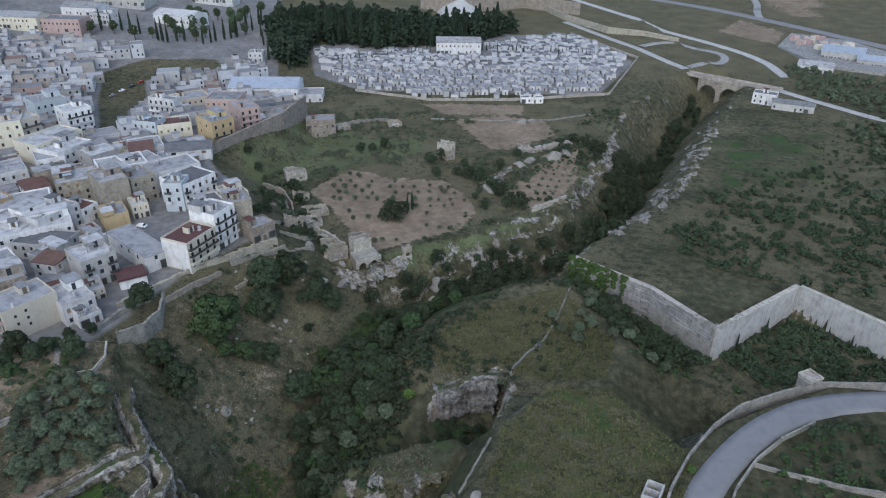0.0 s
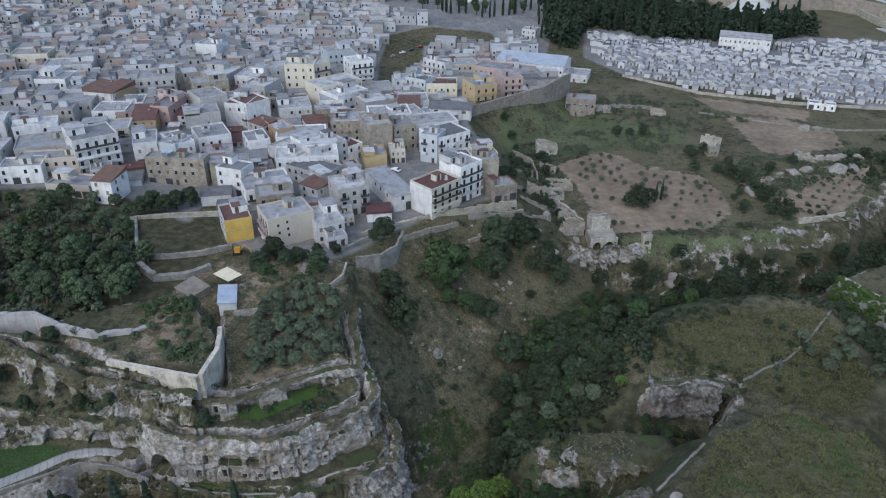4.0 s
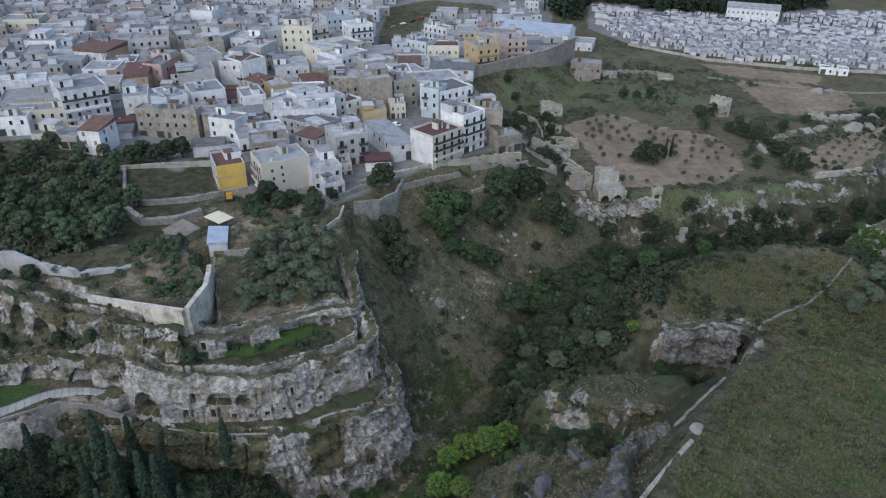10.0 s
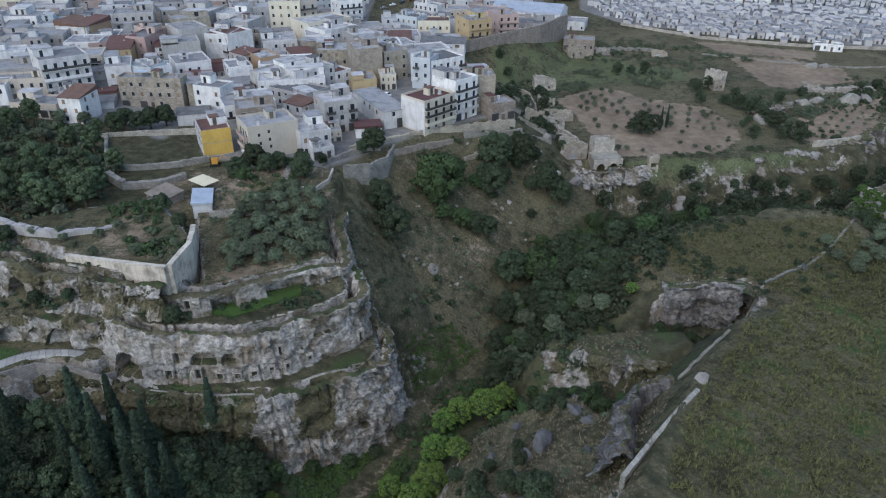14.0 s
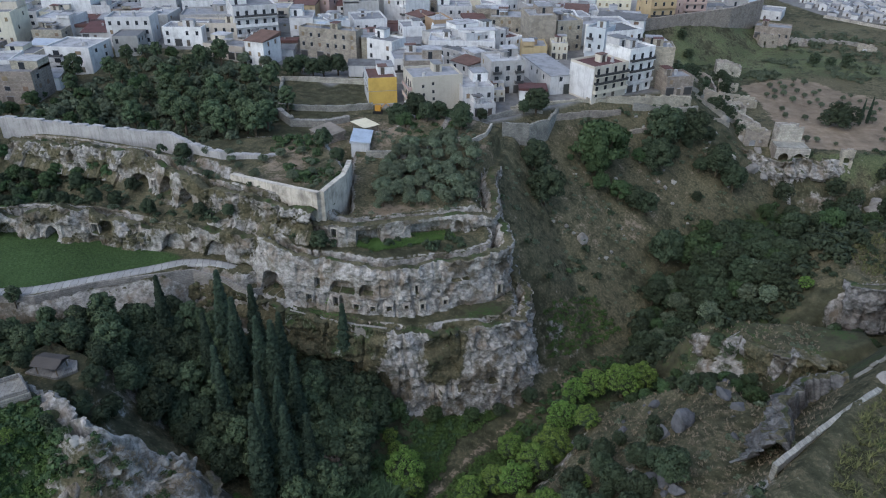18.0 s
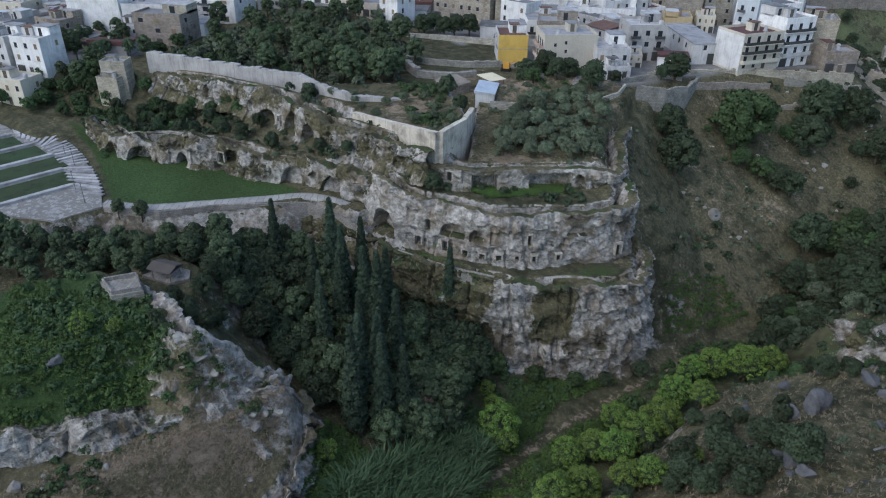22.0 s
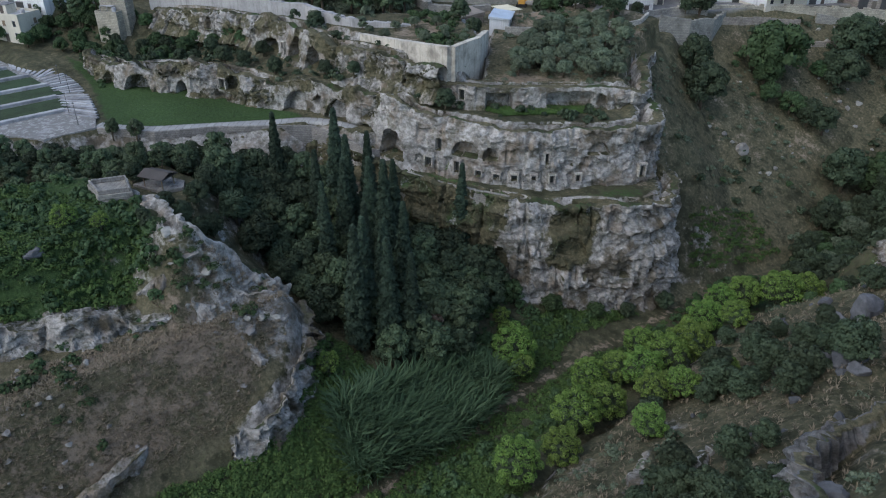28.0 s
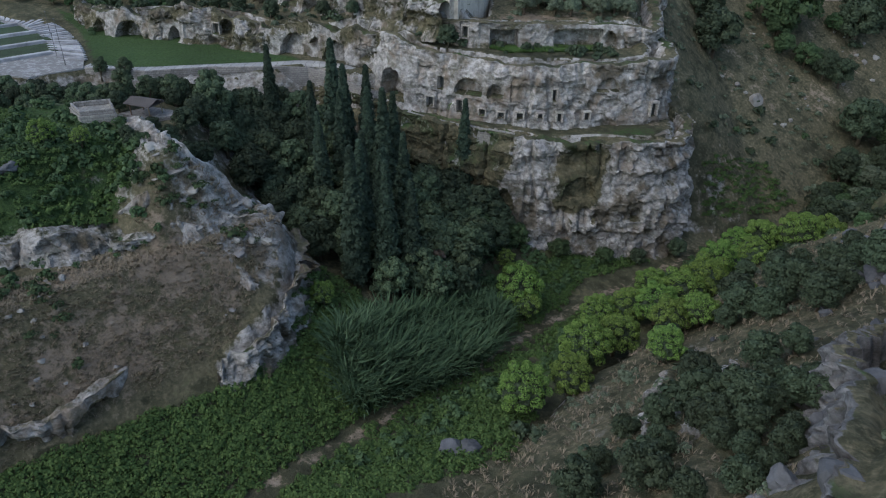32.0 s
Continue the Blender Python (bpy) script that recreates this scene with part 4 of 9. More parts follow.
rock_face("rounded limestone outcrop with a dark overhang",
          RIMS["outcrop"],
          [(-67.8, 15.5, 12.2, 6, 3.0, 3.4, True)], step=0.3, rough=1.0, lean=0.02, cap=3.0, jag=0.6, bare=0.6, seed=800, grassy=0.3)
rock_face("square quarried limestone face below a grassy shelf",
          RIMS["quarry"],
          [], step=0.35, rough=0.7, lean=0.12, seed=900, grassy=0.3, weather=0.6)
rock_face("white limestone slabs standing over a bush-filled gully",
          RIMS["ridge"],
          [], step=0.32, rough=0.9, lean=0.1, seed=1000, grassy=lambda x, z: 0.25 + 0.9 * np.clip(np.minimum(np.minimum(np.abs(x + 23.5), np.abs(x + 15.8)), np.abs(x + 6.6)) / 1.3 - 1.0, 0, 1), bare=0.35, weather=0.3)


# ---- building blocks ----
class Shape:
    """Gathers faces for one mesh."""

    def __init__(self):
        self.v, self.f, self.m = [], [], []

    def face(self, pts, m=0):
        i = len(self.v)
        self.v += [tuple(p) for p in pts]
        self.f.append(tuple(range(i, i + len(pts))))
        self.m.append(m)
        return self

    def box(self, x0, y0, z0, x1, y1, z1, m=0, top=True, bottom=True):
        i = len(self.v)
        self.v += [(x0, y0, z0), (x1, y0, z0), (x1, y1, z0), (x0, y1, z0), (x0, y0, z1), (x1, y0, z1), (x1, y1, z1), (x0, y1, z1)]
        faces = [(0, 1, 5, 4), (1, 2, 6, 5), (2, 3, 7, 6), (3, 0, 4, 7)] + ([(4, 5, 6, 7)] if top else []) + ([(3, 2, 1, 0)] if bottom else [])
        self.f += [tuple(i + k for k in q) for q in faces]
        self.m += [m] * len(faces)
        return self

    def prism(self, pts, z0, z1, m=0):
        """An upright block over an outline, counter-clockwise."""
        n, i = len(pts), len(self.v)
        self.v += [(x, y, z0) for x, y in pts] + [(x, y, z1) for x, y in pts]
        self.f += [(i + k, i + (k + 1) % n, i + n + (k + 1) % n, i + n + k) for k in range(n)] + [tuple(i + n + k for k in range(n)), tuple(i + k for k in reversed(range(n)))]
        self.m += [m] * (n + 2)
        return self

    def tube(self, pts, radii, sides=7, m=0):
        """A tapered stem through places."""
        pts = [Vector(p) for p in pts]
        i = len(self.v)
        for k, (p, r) in enumerate(zip(pts, radii)):
            d = (pts[min(k + 1, len(pts) - 1)] - pts[max(k - 1, 0)]).normalized()
            a = d.orthogonal().normalized()
            b = d.cross(a)
            self.v += [tuple(p + (a * math.cos(2 * math.pi * j / sides) + b * math.sin(2 * math.pi * j / sides)) * r) for j in range(sides)]
        for k in range(len(pts) - 1):
            for j in range(sides):
                a0, a1 = i + k * sides + j, i + k * sides + (j + 1) % sides
                self.f.append((a0, a1, a1 + sides, a0 + sides))
                self.m.append(m)
        self.f += [tuple(i + j for j in reversed(range(sides))), tuple(i + (len(pts) - 1) * sides + j for j in range(sides))]
        self.m += [m, m]
        return self

    def weld(self):
        """Joins corners that meet."""
        seen = {}
        to = [seen.setdefault(tuple(round(c, 3) for c in p), len(seen)) for p in self.v]
        self.v = list(seen)
        self.f = [tuple(to[i] for i in q) for q in self.f]
        return self

    def mesh(self, name, *mats, smooth=False):
        me = bpy.data.meshes.new(name)
        me.from_pydata(self.v, [], self.f)
        for mat in mats:
            me.materials.append(mat)
        if len(mats) > 1:
            me.polygons.foreach_set("material_index", self.m)
        if smooth:
            me.polygons.foreach_set("use_smooth", [True] * len(me.polygons))
        me.update()
        return me


def part(name, me, parent, label="", at=None):
    ob = new(name, me)
    ob.parent = parent
    if at is not None:
        ob.matrix_basis = at
    return tagged(ob, label)


def thing(name, label, category, m=None, group="", kind=""):
    ob = new(name)
    ob.empty_display_size = 0.5
    if m is not None:
        ob.matrix_basis = m
    return tagged(ob, label, category, group, kind)


def height(x, y):
    return float(ground_at(np.array([x]), np.array([y]))[0])


def scatter(outline, count, gap, seed, avoid=()):
    """Random places in an outline, no two nearer than gap."""
    rng = np.random.default_rng(seed)
    a = np.array(outline, float)
    lo, hi = a.min(0), a.max(0)
    pts = rng.uniform(lo, hi, (count * 14, 2))
    keep = area_distance(pts[:, 0], pts[:, 1], outline) < 0
    for other in avoid:
        keep &= area_distance(pts[:, 0], pts[:, 1], other) > 0
    out = np.zeros((0, 2))
    for p in pts[keep]:
        if not len(out) or np.min(np.sum((out - p) ** 2, 1)) > gap * gap:
            out = np.vstack([out, p])
            if len(out) >= count:
                break
    return out


# ---- plants ----
def leaf_cloud(lobes, per, size, seed, flat=0.0, upright=0.0, shell=0.75):
    """Leaf corner places for lobes (x, y, z, rx, rz): small four-cornered leaves, mostly on the outside."""
    rng = np.random.default_rng(seed)
    out = []
    for x, y, z, rx, rz in lobes:
        n = max(6, int(per))
        d = rng.normal(size=(n, 3))
        d[:, 2] = np.where(d[:, 2] < -0.45, -d[:, 2] * 0.5, d[:, 2])
        d /= np.linalg.norm(d, axis=1)[:, None]
        r = shell + (1 - shell) * rng.random(n)
        c = np.array([x, y, z]) + d * r[:, None] * np.array([rx, rx, rz])
        nrm = d + 0.4 * rng.normal(size=(n, 3))
        nrm[:, 2] += flat
        nrm /= np.linalg.norm(nrm, axis=1)[:, None]
        up = rng.normal(size=(n, 3))
        up[:, 2] += upright
        a = np.cross(nrm, up)
        a /= np.linalg.norm(a, axis=1)[:, None] + 1e-9
        b = np.cross(nrm, a)
        s = size * (0.6 + 0.8 * rng.random(n))[:, None]
        k = 1.0 + upright * 0.4
        out.append(np.stack([c - a * s * 0.6 - b * s * 0.2 * k, c + a * s * 0.15 - b * s * 0.65 * k, c + a * s * 0.6 + b * s * 0.15 * k, c - a * s * 0.1 + b * s * 0.7 * k], 1))
    return np.concatenate(out).reshape(-1, 3)


def quads_mesh(name, co, mat):
    n = len(co) // 4
    me = bpy.data.meshes.new(name)
    me.vertices.add(len(co))
    me.vertices.foreach_set("co", co.astype(np.float32).ravel())
    me.loops.add(n * 4)
    me.loops.foreach_set("vertex_index", np.arange(n * 4, dtype=np.int32))
    me.polygons.add(n)
    me.polygons.foreach_set("loop_start", np.arange(0, n * 4, 4, dtype=np.int32))
    me.update()
    me.materials.append(mat)
    return me


def round_lobes(rng, n, w, z0, z1, r, squash=0.8):
    """Lobes on a rounded crown of half-width w between two heights."""
    out = []
    for k in range(n):
        t = (k + 0.5) / n
        zz = z0 + (z1 - z0) * t
        ring = w * math.sqrt(max(0.05, 1 - (2 * t - 0.85) ** 2 / 1.4))
        a = k * 2.4 + rng.uniform(-0.5, 0.5)
        rr = ring * rng.uniform(0.45, 0.8)
        out.append((rr * math.cos(a), rr * math.sin(a), zz, r * rng.uniform(0.7, 1.25), r * squash * rng.uniform(0.7, 1.2)))
    return out


def puffs(rng, n, w, z0, h, r):
    """Small round lobes over the outside of a ball-shaped crown."""
    out, mid, half = [], (z0 + h) / 2, (h - z0) / 2 - r * 0.5
    for k in range(n):
        c = 1 - 1.45 * (k + 0.5) / n
        q = math.sqrt(max(0.0, 1 - c * c))
        a, e = k * 2.39996 + rng.uniform(-0.2, 0.2), rng.uniform(0.78, 1.12)
        out.append(((w - r * 0.5) * q * e * math.cos(a), (w - r * 0.5) * q * e * math.sin(a), mid + half * c * e, r * rng.uniform(0.8, 1.2), r * rng.uniform(0.7, 1.0)))
    return out


def trunk_shape(rng, h, r, limbs, spread, z0):
    s = Shape()
    bend = [(rng.uniform(-0.2, 0.2) * k, rng.uniform(-0.2, 0.2) * k, h * k / 3) for k in range(4)]
    s.tube([(0, 0, -0.6), *bend[1:]], [r * 1.3, r, r * 0.75, r * 0.4], 7)
    for k in range(limbs):
        a = k * 2 * math.pi / limbs + rng.uniform(-0.4, 0.4)
        s.tube([(0, 0, z0), (spread * 0.5 * math.cos(a), spread * 0.5 * math.sin(a), z0 + (h - z0) * 0.5), (spread * math.cos(a), spread * math.sin(a), h)], [r * 0.6, r * 0.4, r * 0.15], 5)
    return s


TREE_KINDS = {
    # name: label, leaf material, height, half-width, crown from, lobes, lobe size, leaves a lobe, leaf size, variants
    "olive_tree": ("grey-green olive tree with a low rounded crown", LEAF_OLIVE, 3.8, 2.0, 1.0, 15, 0.9, 170, 0.2, 3),
    "broadleaf_tree": ("dark green broad-leaved tree with a dense crown", LEAF_DARK, 7.5, 3.4, 1.4, 26, 1.35, 210, 0.28, 4),
    "fig_tree": ("fresh green broad-leaved tree on the ravine slope", LEAF_MID, 6.5, 3.6, 1.0, 26, 1.3, 210, 0.28, 3),
    "lime_tree": ("round bright yellow-green tree on the valley floor", LEAF_LIME, 5.6, 2.4, 0.5, 36, 0.6, 330, 0.09, 4),
    "pine_tree": ("dark pine with a ragged crown", LEAF_PINE, 10.0, 3.2, 3.0, 24, 1.2, 200, 0.3, 3),
}
PROTOS = {}


def build_trees():
    for name, (label, mat, h, w, z0, lobes, r, per, size, variants) in TREE_KINDS.items():
        PROTOS[name] = []
        for k in range(variants):
            rng = random.Random(name + str(k))
            lobe_list = puffs(rng, lobes, w, z0, h, r) if name == "lime_tree" else round_lobes(rng, lobes, w, z0 + r * 0.6, h - r * 0.6, r)
            co = leaf_cloud(lobe_list, per, size, 40 + k + lobes, shell=0.93 if name == "lime_tree" else 0.75)
            crown = quads_mesh("crown", co, mat)
            trunk = trunk_shape(rng, h * 0.75, 0.09 + 0.02 * h, 4, w * 0.5, max(0.6, z0 * 0.8)).mesh("trunk", BARK, smooth=True)
            inner = None
            # dark leaf ball inside the lime crown puts shade into its gaps
            if name == "lime_tree":
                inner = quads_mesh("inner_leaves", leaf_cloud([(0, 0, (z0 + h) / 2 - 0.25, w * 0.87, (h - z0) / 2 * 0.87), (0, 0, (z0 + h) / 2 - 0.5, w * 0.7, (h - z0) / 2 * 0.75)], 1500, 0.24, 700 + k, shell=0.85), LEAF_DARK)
            PROTOS[name].append((crown, trunk, inner))
    PROTOS["cypress"] = []
    for k in range(3):
        rng = random.Random("cypress" + str(k))
        lobes = []
        for j in range(44):
            t = j / 43
            w = (1.25 * math.sin(math.pi * min(1, 0.22 + t * 0.8)) ** 0.8) * (1 - t * 0.55)
            a = j * 2.4
            lobes.append((w * 0.45 * math.cos(a), w * 0.45 * math.sin(a), 1.2 + t * 15.8, 0.25 + w * 0.55, 1.0))
        crown = quads_mesh("crown", leaf_cloud(lobes, 190, 0.18, 90 + k, upright=2.0), LEAF_CYPRESS)
        trunk = Shape().tube([(0, 0, -0.5), (0, 0, 6), (0, 0, 14)], [0.3, 0.2, 0.05], 7).mesh("trunk", BARK, smooth=True)
        PROTOS["cypress"].append((crown, trunk, None))


build_trees()


def tree(kind, x, y, size=1.0, label="", group="", z=None, slim=1.0):
    rng = random.Random(int(x * 131) ^ int(y * 977))
    crown, trunk, inner = rng.choice(PROTOS[kind])
    text = label or (TREE_KINDS[kind][0] if kind in TREE_KINDS else "tall slender dark cypress")
    zz = height(x, y) if z is None else z
    k = size * rng.uniform(0.94, 1.06)
    m = pose(x, y, zz - 0.05, rng.uniform(-4, 4) * (kind != "cypress"), rng.uniform(-4, 4) * (kind != "cypress"), rng.uniform(0, 360)) @ Matrix.Diagonal((k * slim, k * slim, k, 1))
    ob = thing(kind, text, "tree", m, group)
    part("trunk", trunk, ob)
    part("crown", crown, ob)
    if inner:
        part("inner_leaves", inner, ob, "dark green inner leaves standing for shade between the puffs")
    return ob


FAR_TREES = []


def trees_on(kind, pts, lo, hi, group="", seed=1, label=""):
    rng = random.Random(seed)
    pts = np.array(pts, float)
    zz = ground_at(pts[:, 0], pts[:, 1])
    for (x, y), z in zip(pts, zz):
        k = rng.uniform(lo, hi)
        if kind in ("broadleaf_tree", "fig_tree") and (y > 225 or x > 24):
            FAR_TREES.append((x, y, k))
        else:
            tree(kind, x, y, k, label, group, float(z))


def cover(name, label, category, proto, pts, lo, hi, mat, seed, sink=0.15):
    """Uncountable small plants as one object."""
    rng = np.random.default_rng(seed)
    pts = np.array(pts, float)
    z = ground_at(pts[:, 0], pts[:, 1])
    out = []
    for k, ((x, y), zz) in enumerate(zip(pts, z)):
        a, s = rng.uniform(0, 2 * math.pi), rng.uniform(lo, hi)
        base = proto[k % len(proto)]
        c, n = math.cos(a) * s, math.sin(a) * s
        q = np.stack([base[:, 0] * c - base[:, 1] * n + x, base[:, 0] * n + base[:, 1] * c + y, base[:, 2] * s * rng.uniform(0.8, 1.2) + zz - sink], 1)
        out.append(q)
    return tagged(new(name, quads_mesh(name, np.concatenate(out), mat)), label, category, kind="stuff")


def bush(seed, lobes=5, w=0.9, h=1.2, r=0.55, per=30, size=0.3, flat=0.2):
    return leaf_cloud(round_lobes(random.Random(seed), lobes, w, 0.2, h - r * 0.4, r), per, size, seed, flat)


def tuft(seed, blades=9, h=0.5, spread=0.35, wide=0.05):
    """A tuft of grass or reed blades, each a bent strip."""
    rng = np.random.default_rng(seed)
    out = []
    for k in range(blades):
        a, o = rng.uniform(0, 2 * math.pi), rng.uniform(0, spread * 0.5)
        d = np.array([math.cos(a), math.sin(a), 0])
        s = np.array([-d[1], d[0], 0]) * wide
        hh = h * rng.uniform(0.6, 1.2)
        p0 = d * o
        p1 = p0 + d * spread * 0.5 + np.array([0, 0, hh * 0.7])
        p2 = p0 + d * spread * 1.3 + np.array([0, 0, hh])
        out.append([p0 - s, p0 + s, p1 + s * 0.8, p1 - s * 0.8])
        out.append([p1 - s * 0.8, p1 + s * 0.8, p2 + s * 0.1, p2 - s * 0.1])
    return np.array(out).reshape(-1, 3)


# ---- trees and undergrowth, space by space ----
LIMES = [(-39.8, 54.4, 1.5), (-37.8, 60.6, 1.24), (-41.0, 68.6, 1.6), (-40.0, 74.0, 1.48), (-47.0, 80.6, 1.38), (-44.4, 84.6, 1.46), (-40.6, 85.6, 1.6), (-47.2, 94.8, 1.2), (-39.8, 90.8, 1.66), (-38.8, 97.0, 1.72), (-33.6, 76, 1.21), (-31, 78, 1.11), (-29.6, 67, 1.1),
         (-41.2, 107.0, 1.45), (-35.2, 103.4, 1.09), (-43.2, 117.2, 1.34), (-40.6, 121.2, 1.62), (-35.0, 122.4, 1.75), (-32.2, 126.5, 1.4), (-30.5, 85.4, 0.68), (-27.4, 84, 0.66)]
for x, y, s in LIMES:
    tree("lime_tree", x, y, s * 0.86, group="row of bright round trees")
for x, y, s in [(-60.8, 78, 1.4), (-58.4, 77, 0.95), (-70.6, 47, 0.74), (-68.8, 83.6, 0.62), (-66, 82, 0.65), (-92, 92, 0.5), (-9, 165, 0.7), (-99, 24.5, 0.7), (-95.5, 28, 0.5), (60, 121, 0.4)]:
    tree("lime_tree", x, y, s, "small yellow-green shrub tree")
for x, y, s in [(-101, 72, 1.3), (-99, 66, 1.15), (-95, 70, 1.4), (-92, 67, 1.2), (-89.5, 76, 1.2), (-81, 71, 1.15), (-84, 88, 1.1), (-84, 65, 1.15), (-112, 66, 1.0), (-98, 77, 1.1), (-86, 71, 1.3), (-93, 63, 1.05), (-88, 60, 1.1), (-80, 66, 1.05), (-77, 63, 1.1), (-90, 71, 1.25), (-73.5, 55, 1.2), (-70, 63, 1.2), (-71.5, 59.5, 1.3), (-76, 58.5, 1.2)]:
    tree("cypress", x, y, s, group="cypresses in the hollow", slim=1.35)

for x, y, s, kind in [(-87, 81.5, 1.1, "broadleaf_tree"), (-83.5, 82.5, 1.2, "broadleaf_tree"), (-80, 84.5, 1.1, "fig_tree"), (-77, 85.5, 1.25, "broadleaf_tree"), (-74.5, 87.5, 1.0, "broadleaf_tree"), (-84, 78.5, 1.2, "broadleaf_tree"), (-79, 80.5, 1.15, "broadleaf_tree"), (-75, 83, 0.9, "fig_tree"),
                      (-71.5, 89.5, 0.7, "fig_tree"), (-60, 101, 0.5, "fig_tree"), (-56, 106, 0.45, "broadleaf_tree"), (-66, 95, 0.55, "fig_tree"), (-53, 114, 0.5, "broadleaf_tree")]:
    tree(kind, x, y, s, group="trees at the foot of the cliff")
for x, y, s in [(-103.5, 40.5, 0.42), (-101, 38.8, 0.36), (-99, 41, 0.5), (-97, 40, 0.45), (-102, 45, 0.55), (-98, 45, 0.6), (-106, 48.5, 0.5), (-94.5, 41.5, 0.5), (-95, 33.8, 0.3), (-92.6, 33.4, 0.36), (-112, 36, 0.4), (-115, 40, 0.5), (-108, 50, 0.6), (-113, 48.5, 0.5)]:
    tree("broadleaf_tree", x, y, s, group="trees round the shelter")
trees_on("pine_tree", [(-70, 69), (-69, 63.5), (-70.4, 75), (-72, 79.5), (-69, 58.5), (-74, 71), (-67.6, 72), (-67, 66)], 0.75, 1.0, "dark wood in the hollow", 151)
HOLLOW = [(-128, 56), (-118, 50), (-108, 50), (-100, 50), (-86, 54), (-78, 54), (-70, 58), (-66, 66), (-68, 76), (-72, 86), (-84, 82), (-96, 79), (-106, 77), (-118, 70)]
hollow = scatter(HOLLOW, 118, 2.6, 5)
trees_on("pine_tree", hollow[::3], 0.7, 1.05, "dark wood in the hollow", 3)
trees_on("broadleaf_tree", hollow[1::3], 0.7, 1.1, "dark wood in the hollow", 4)
trees_on("broadleaf_tree", hollow[2::3], 0.65, 1.0, "dark wood in the hollow", 5)
trees_on("broadleaf_tree", scatter([(-150, 26), (-140, 40), (-130, 48), (-122, 58), (-114, 60), (-114, 50), (-124, 42), (-138, 32)], 26, 3.2, 7, [SHELVES["lawn"][0]]), 0.45, 0.7, "trees below the lawn", 6)
trees_on("fig_tree", [(-123, 54), (-126, 45), (-119, 53), (-130, 38), (-117, 56), (-112, 53)], 0.55, 0.75, "trees below the lawn", 8)
trees_on("pine_tree", scatter([(-168, 30), (-152, 44), (-136, 53), (-118, 55), (-112, 49), (-116, 42), (-124, 34), (-132, 24), (-150, 20)], 50, 3.2, 107, [[(-114, 39), (-106, 39), (-105, 47), (-114, 47)], [(-111, 30), (-101, 30), (-101, 38), (-110, 38)], [(-200, 20), (-160, 22), (-144, 36), (-144, 50), (-200, 60)]]), 0.4, 0.65, "trees round the shelter", 108)
trees_on("broadleaf_tree", scatter([(-205, 66), (-176, 66), (-150, 80), (-124, 87), (-106, 92), (-108, 95), (-150, 90), (-200, 78)], 20, 3.6, 141), 0.38, 0.65, "bushes among the grottoes", 142)
trees_on("fig_tree", scatter([(-216, 62), (-200, 62), (-176, 66), (-160, 82), (-160, 96), (-190, 88), (-212, 80)], 26, 3.4, 144), 0.45, 0.75, "green trees above the grottoes", 145)
PARK = [(-222, 84), (-200, 92), (-165, 110), (-148, 116), (-138, 128), (-146, 140), (-150, 152), (-178, 166), (-205, 168), (-235, 140)]
park = scatter(PARK, 84, 4.6, 9, [[(-178, 164), (-156, 141), (-134, 155), (-150, 182)]])
trees_on("pine_tree", park[::3], 0.6, 1.0, "pines in the park", 10)
trees_on("fig_tree", park[1::3], 0.35, 0.75, "trees in the park", 11)
trees_on("olive_tree", park[2::3], 0.8, 1.4, "low trees in the park", 14)
trees_on("pine_tree", [(-146, 128), (-150, 124), (-143, 121), (-153, 132), (-160, 136), (-157, 119), (-165, 124), (-162, 113), (-172, 117), (-170, 132), (-180, 126), (-149, 116), (-178, 108), (-188, 114)], 0.85, 1.15, "pines in the park", 12)
trees_on("broadleaf_tree", [(-170, 171), (-174, 166), (-165, 178), (-168, 174), (-176, 172)], 0.8, 1.0, "trees by the street", 13)
for x, y, s, kind in [(-71, 183, 1.1, "fig_tree"), (-73, 187, 0.8, "fig_tree"), (-68, 181, 0.8, "fig_tree"), (-79, 166, 0.8, "broadleaf_tree"), (-77, 161, 0.8, "broadleaf_tree"),
                      (-62, 203, 0.9, "broadleaf_tree"), (-60, 207, 0.8, "broadleaf_tree"), (-55, 216, 0.8, "broadleaf_tree"), (-64, 199, 0.75, "fig_tree"), (-57, 222, 0.8, "broadleaf_tree"), 
                      (-40, 190, 0.5, "broadleaf_tree"), (-46, 202, 0.45, "broadleaf_tree"), (-92, 184, 0.75, "broadleaf_tree"), (-94, 180, 0.6, "broadleaf_tree"), (-108, 151, 0.75, "broadleaf_tree"),
                      (-111, 145, 0.7, "fig_tree"), (-106, 154, 0.7, "broadleaf_tree"), (-101, 168, 0.55, "broadleaf_tree"), (-114, 148, 0.6, "olive_tree"), (-103, 160, 0.55, "broadleaf_tree"), (-112, 119, 0.55, "broadleaf_tree"), (-96.6, 95.6, 0.6, "broadleaf_tree"), (-99.5, 92.6, 0.4, "fig_tree"), (-112, 90.8, 0.5, "broadleaf_tree"), (-118, 89.6, 0.45, "broadleaf_tree"), (-126, 88, 0.5, "broadleaf_tree"),
                      (-24, 241, 0.5, "broadleaf_tree"), (-152, 143, 0.5, "olive_tree"), (-118, 135, 0.5, "broadleaf_tree"), (-115, 124, 0.7, "olive_tree"), (-121, 116, 0.6, "olive_tree"), (-126, 108, 0.6, "olive_tree"), (-110, 108, 0.6, "olive_tree"), (-133, 104, 0.55, "olive_tree"),
                      (-119, 122, 0.7, "broadleaf_tree"), (-148, 101, 0.6, "broadleaf_tree")]:
    tree(kind, x, y, s)
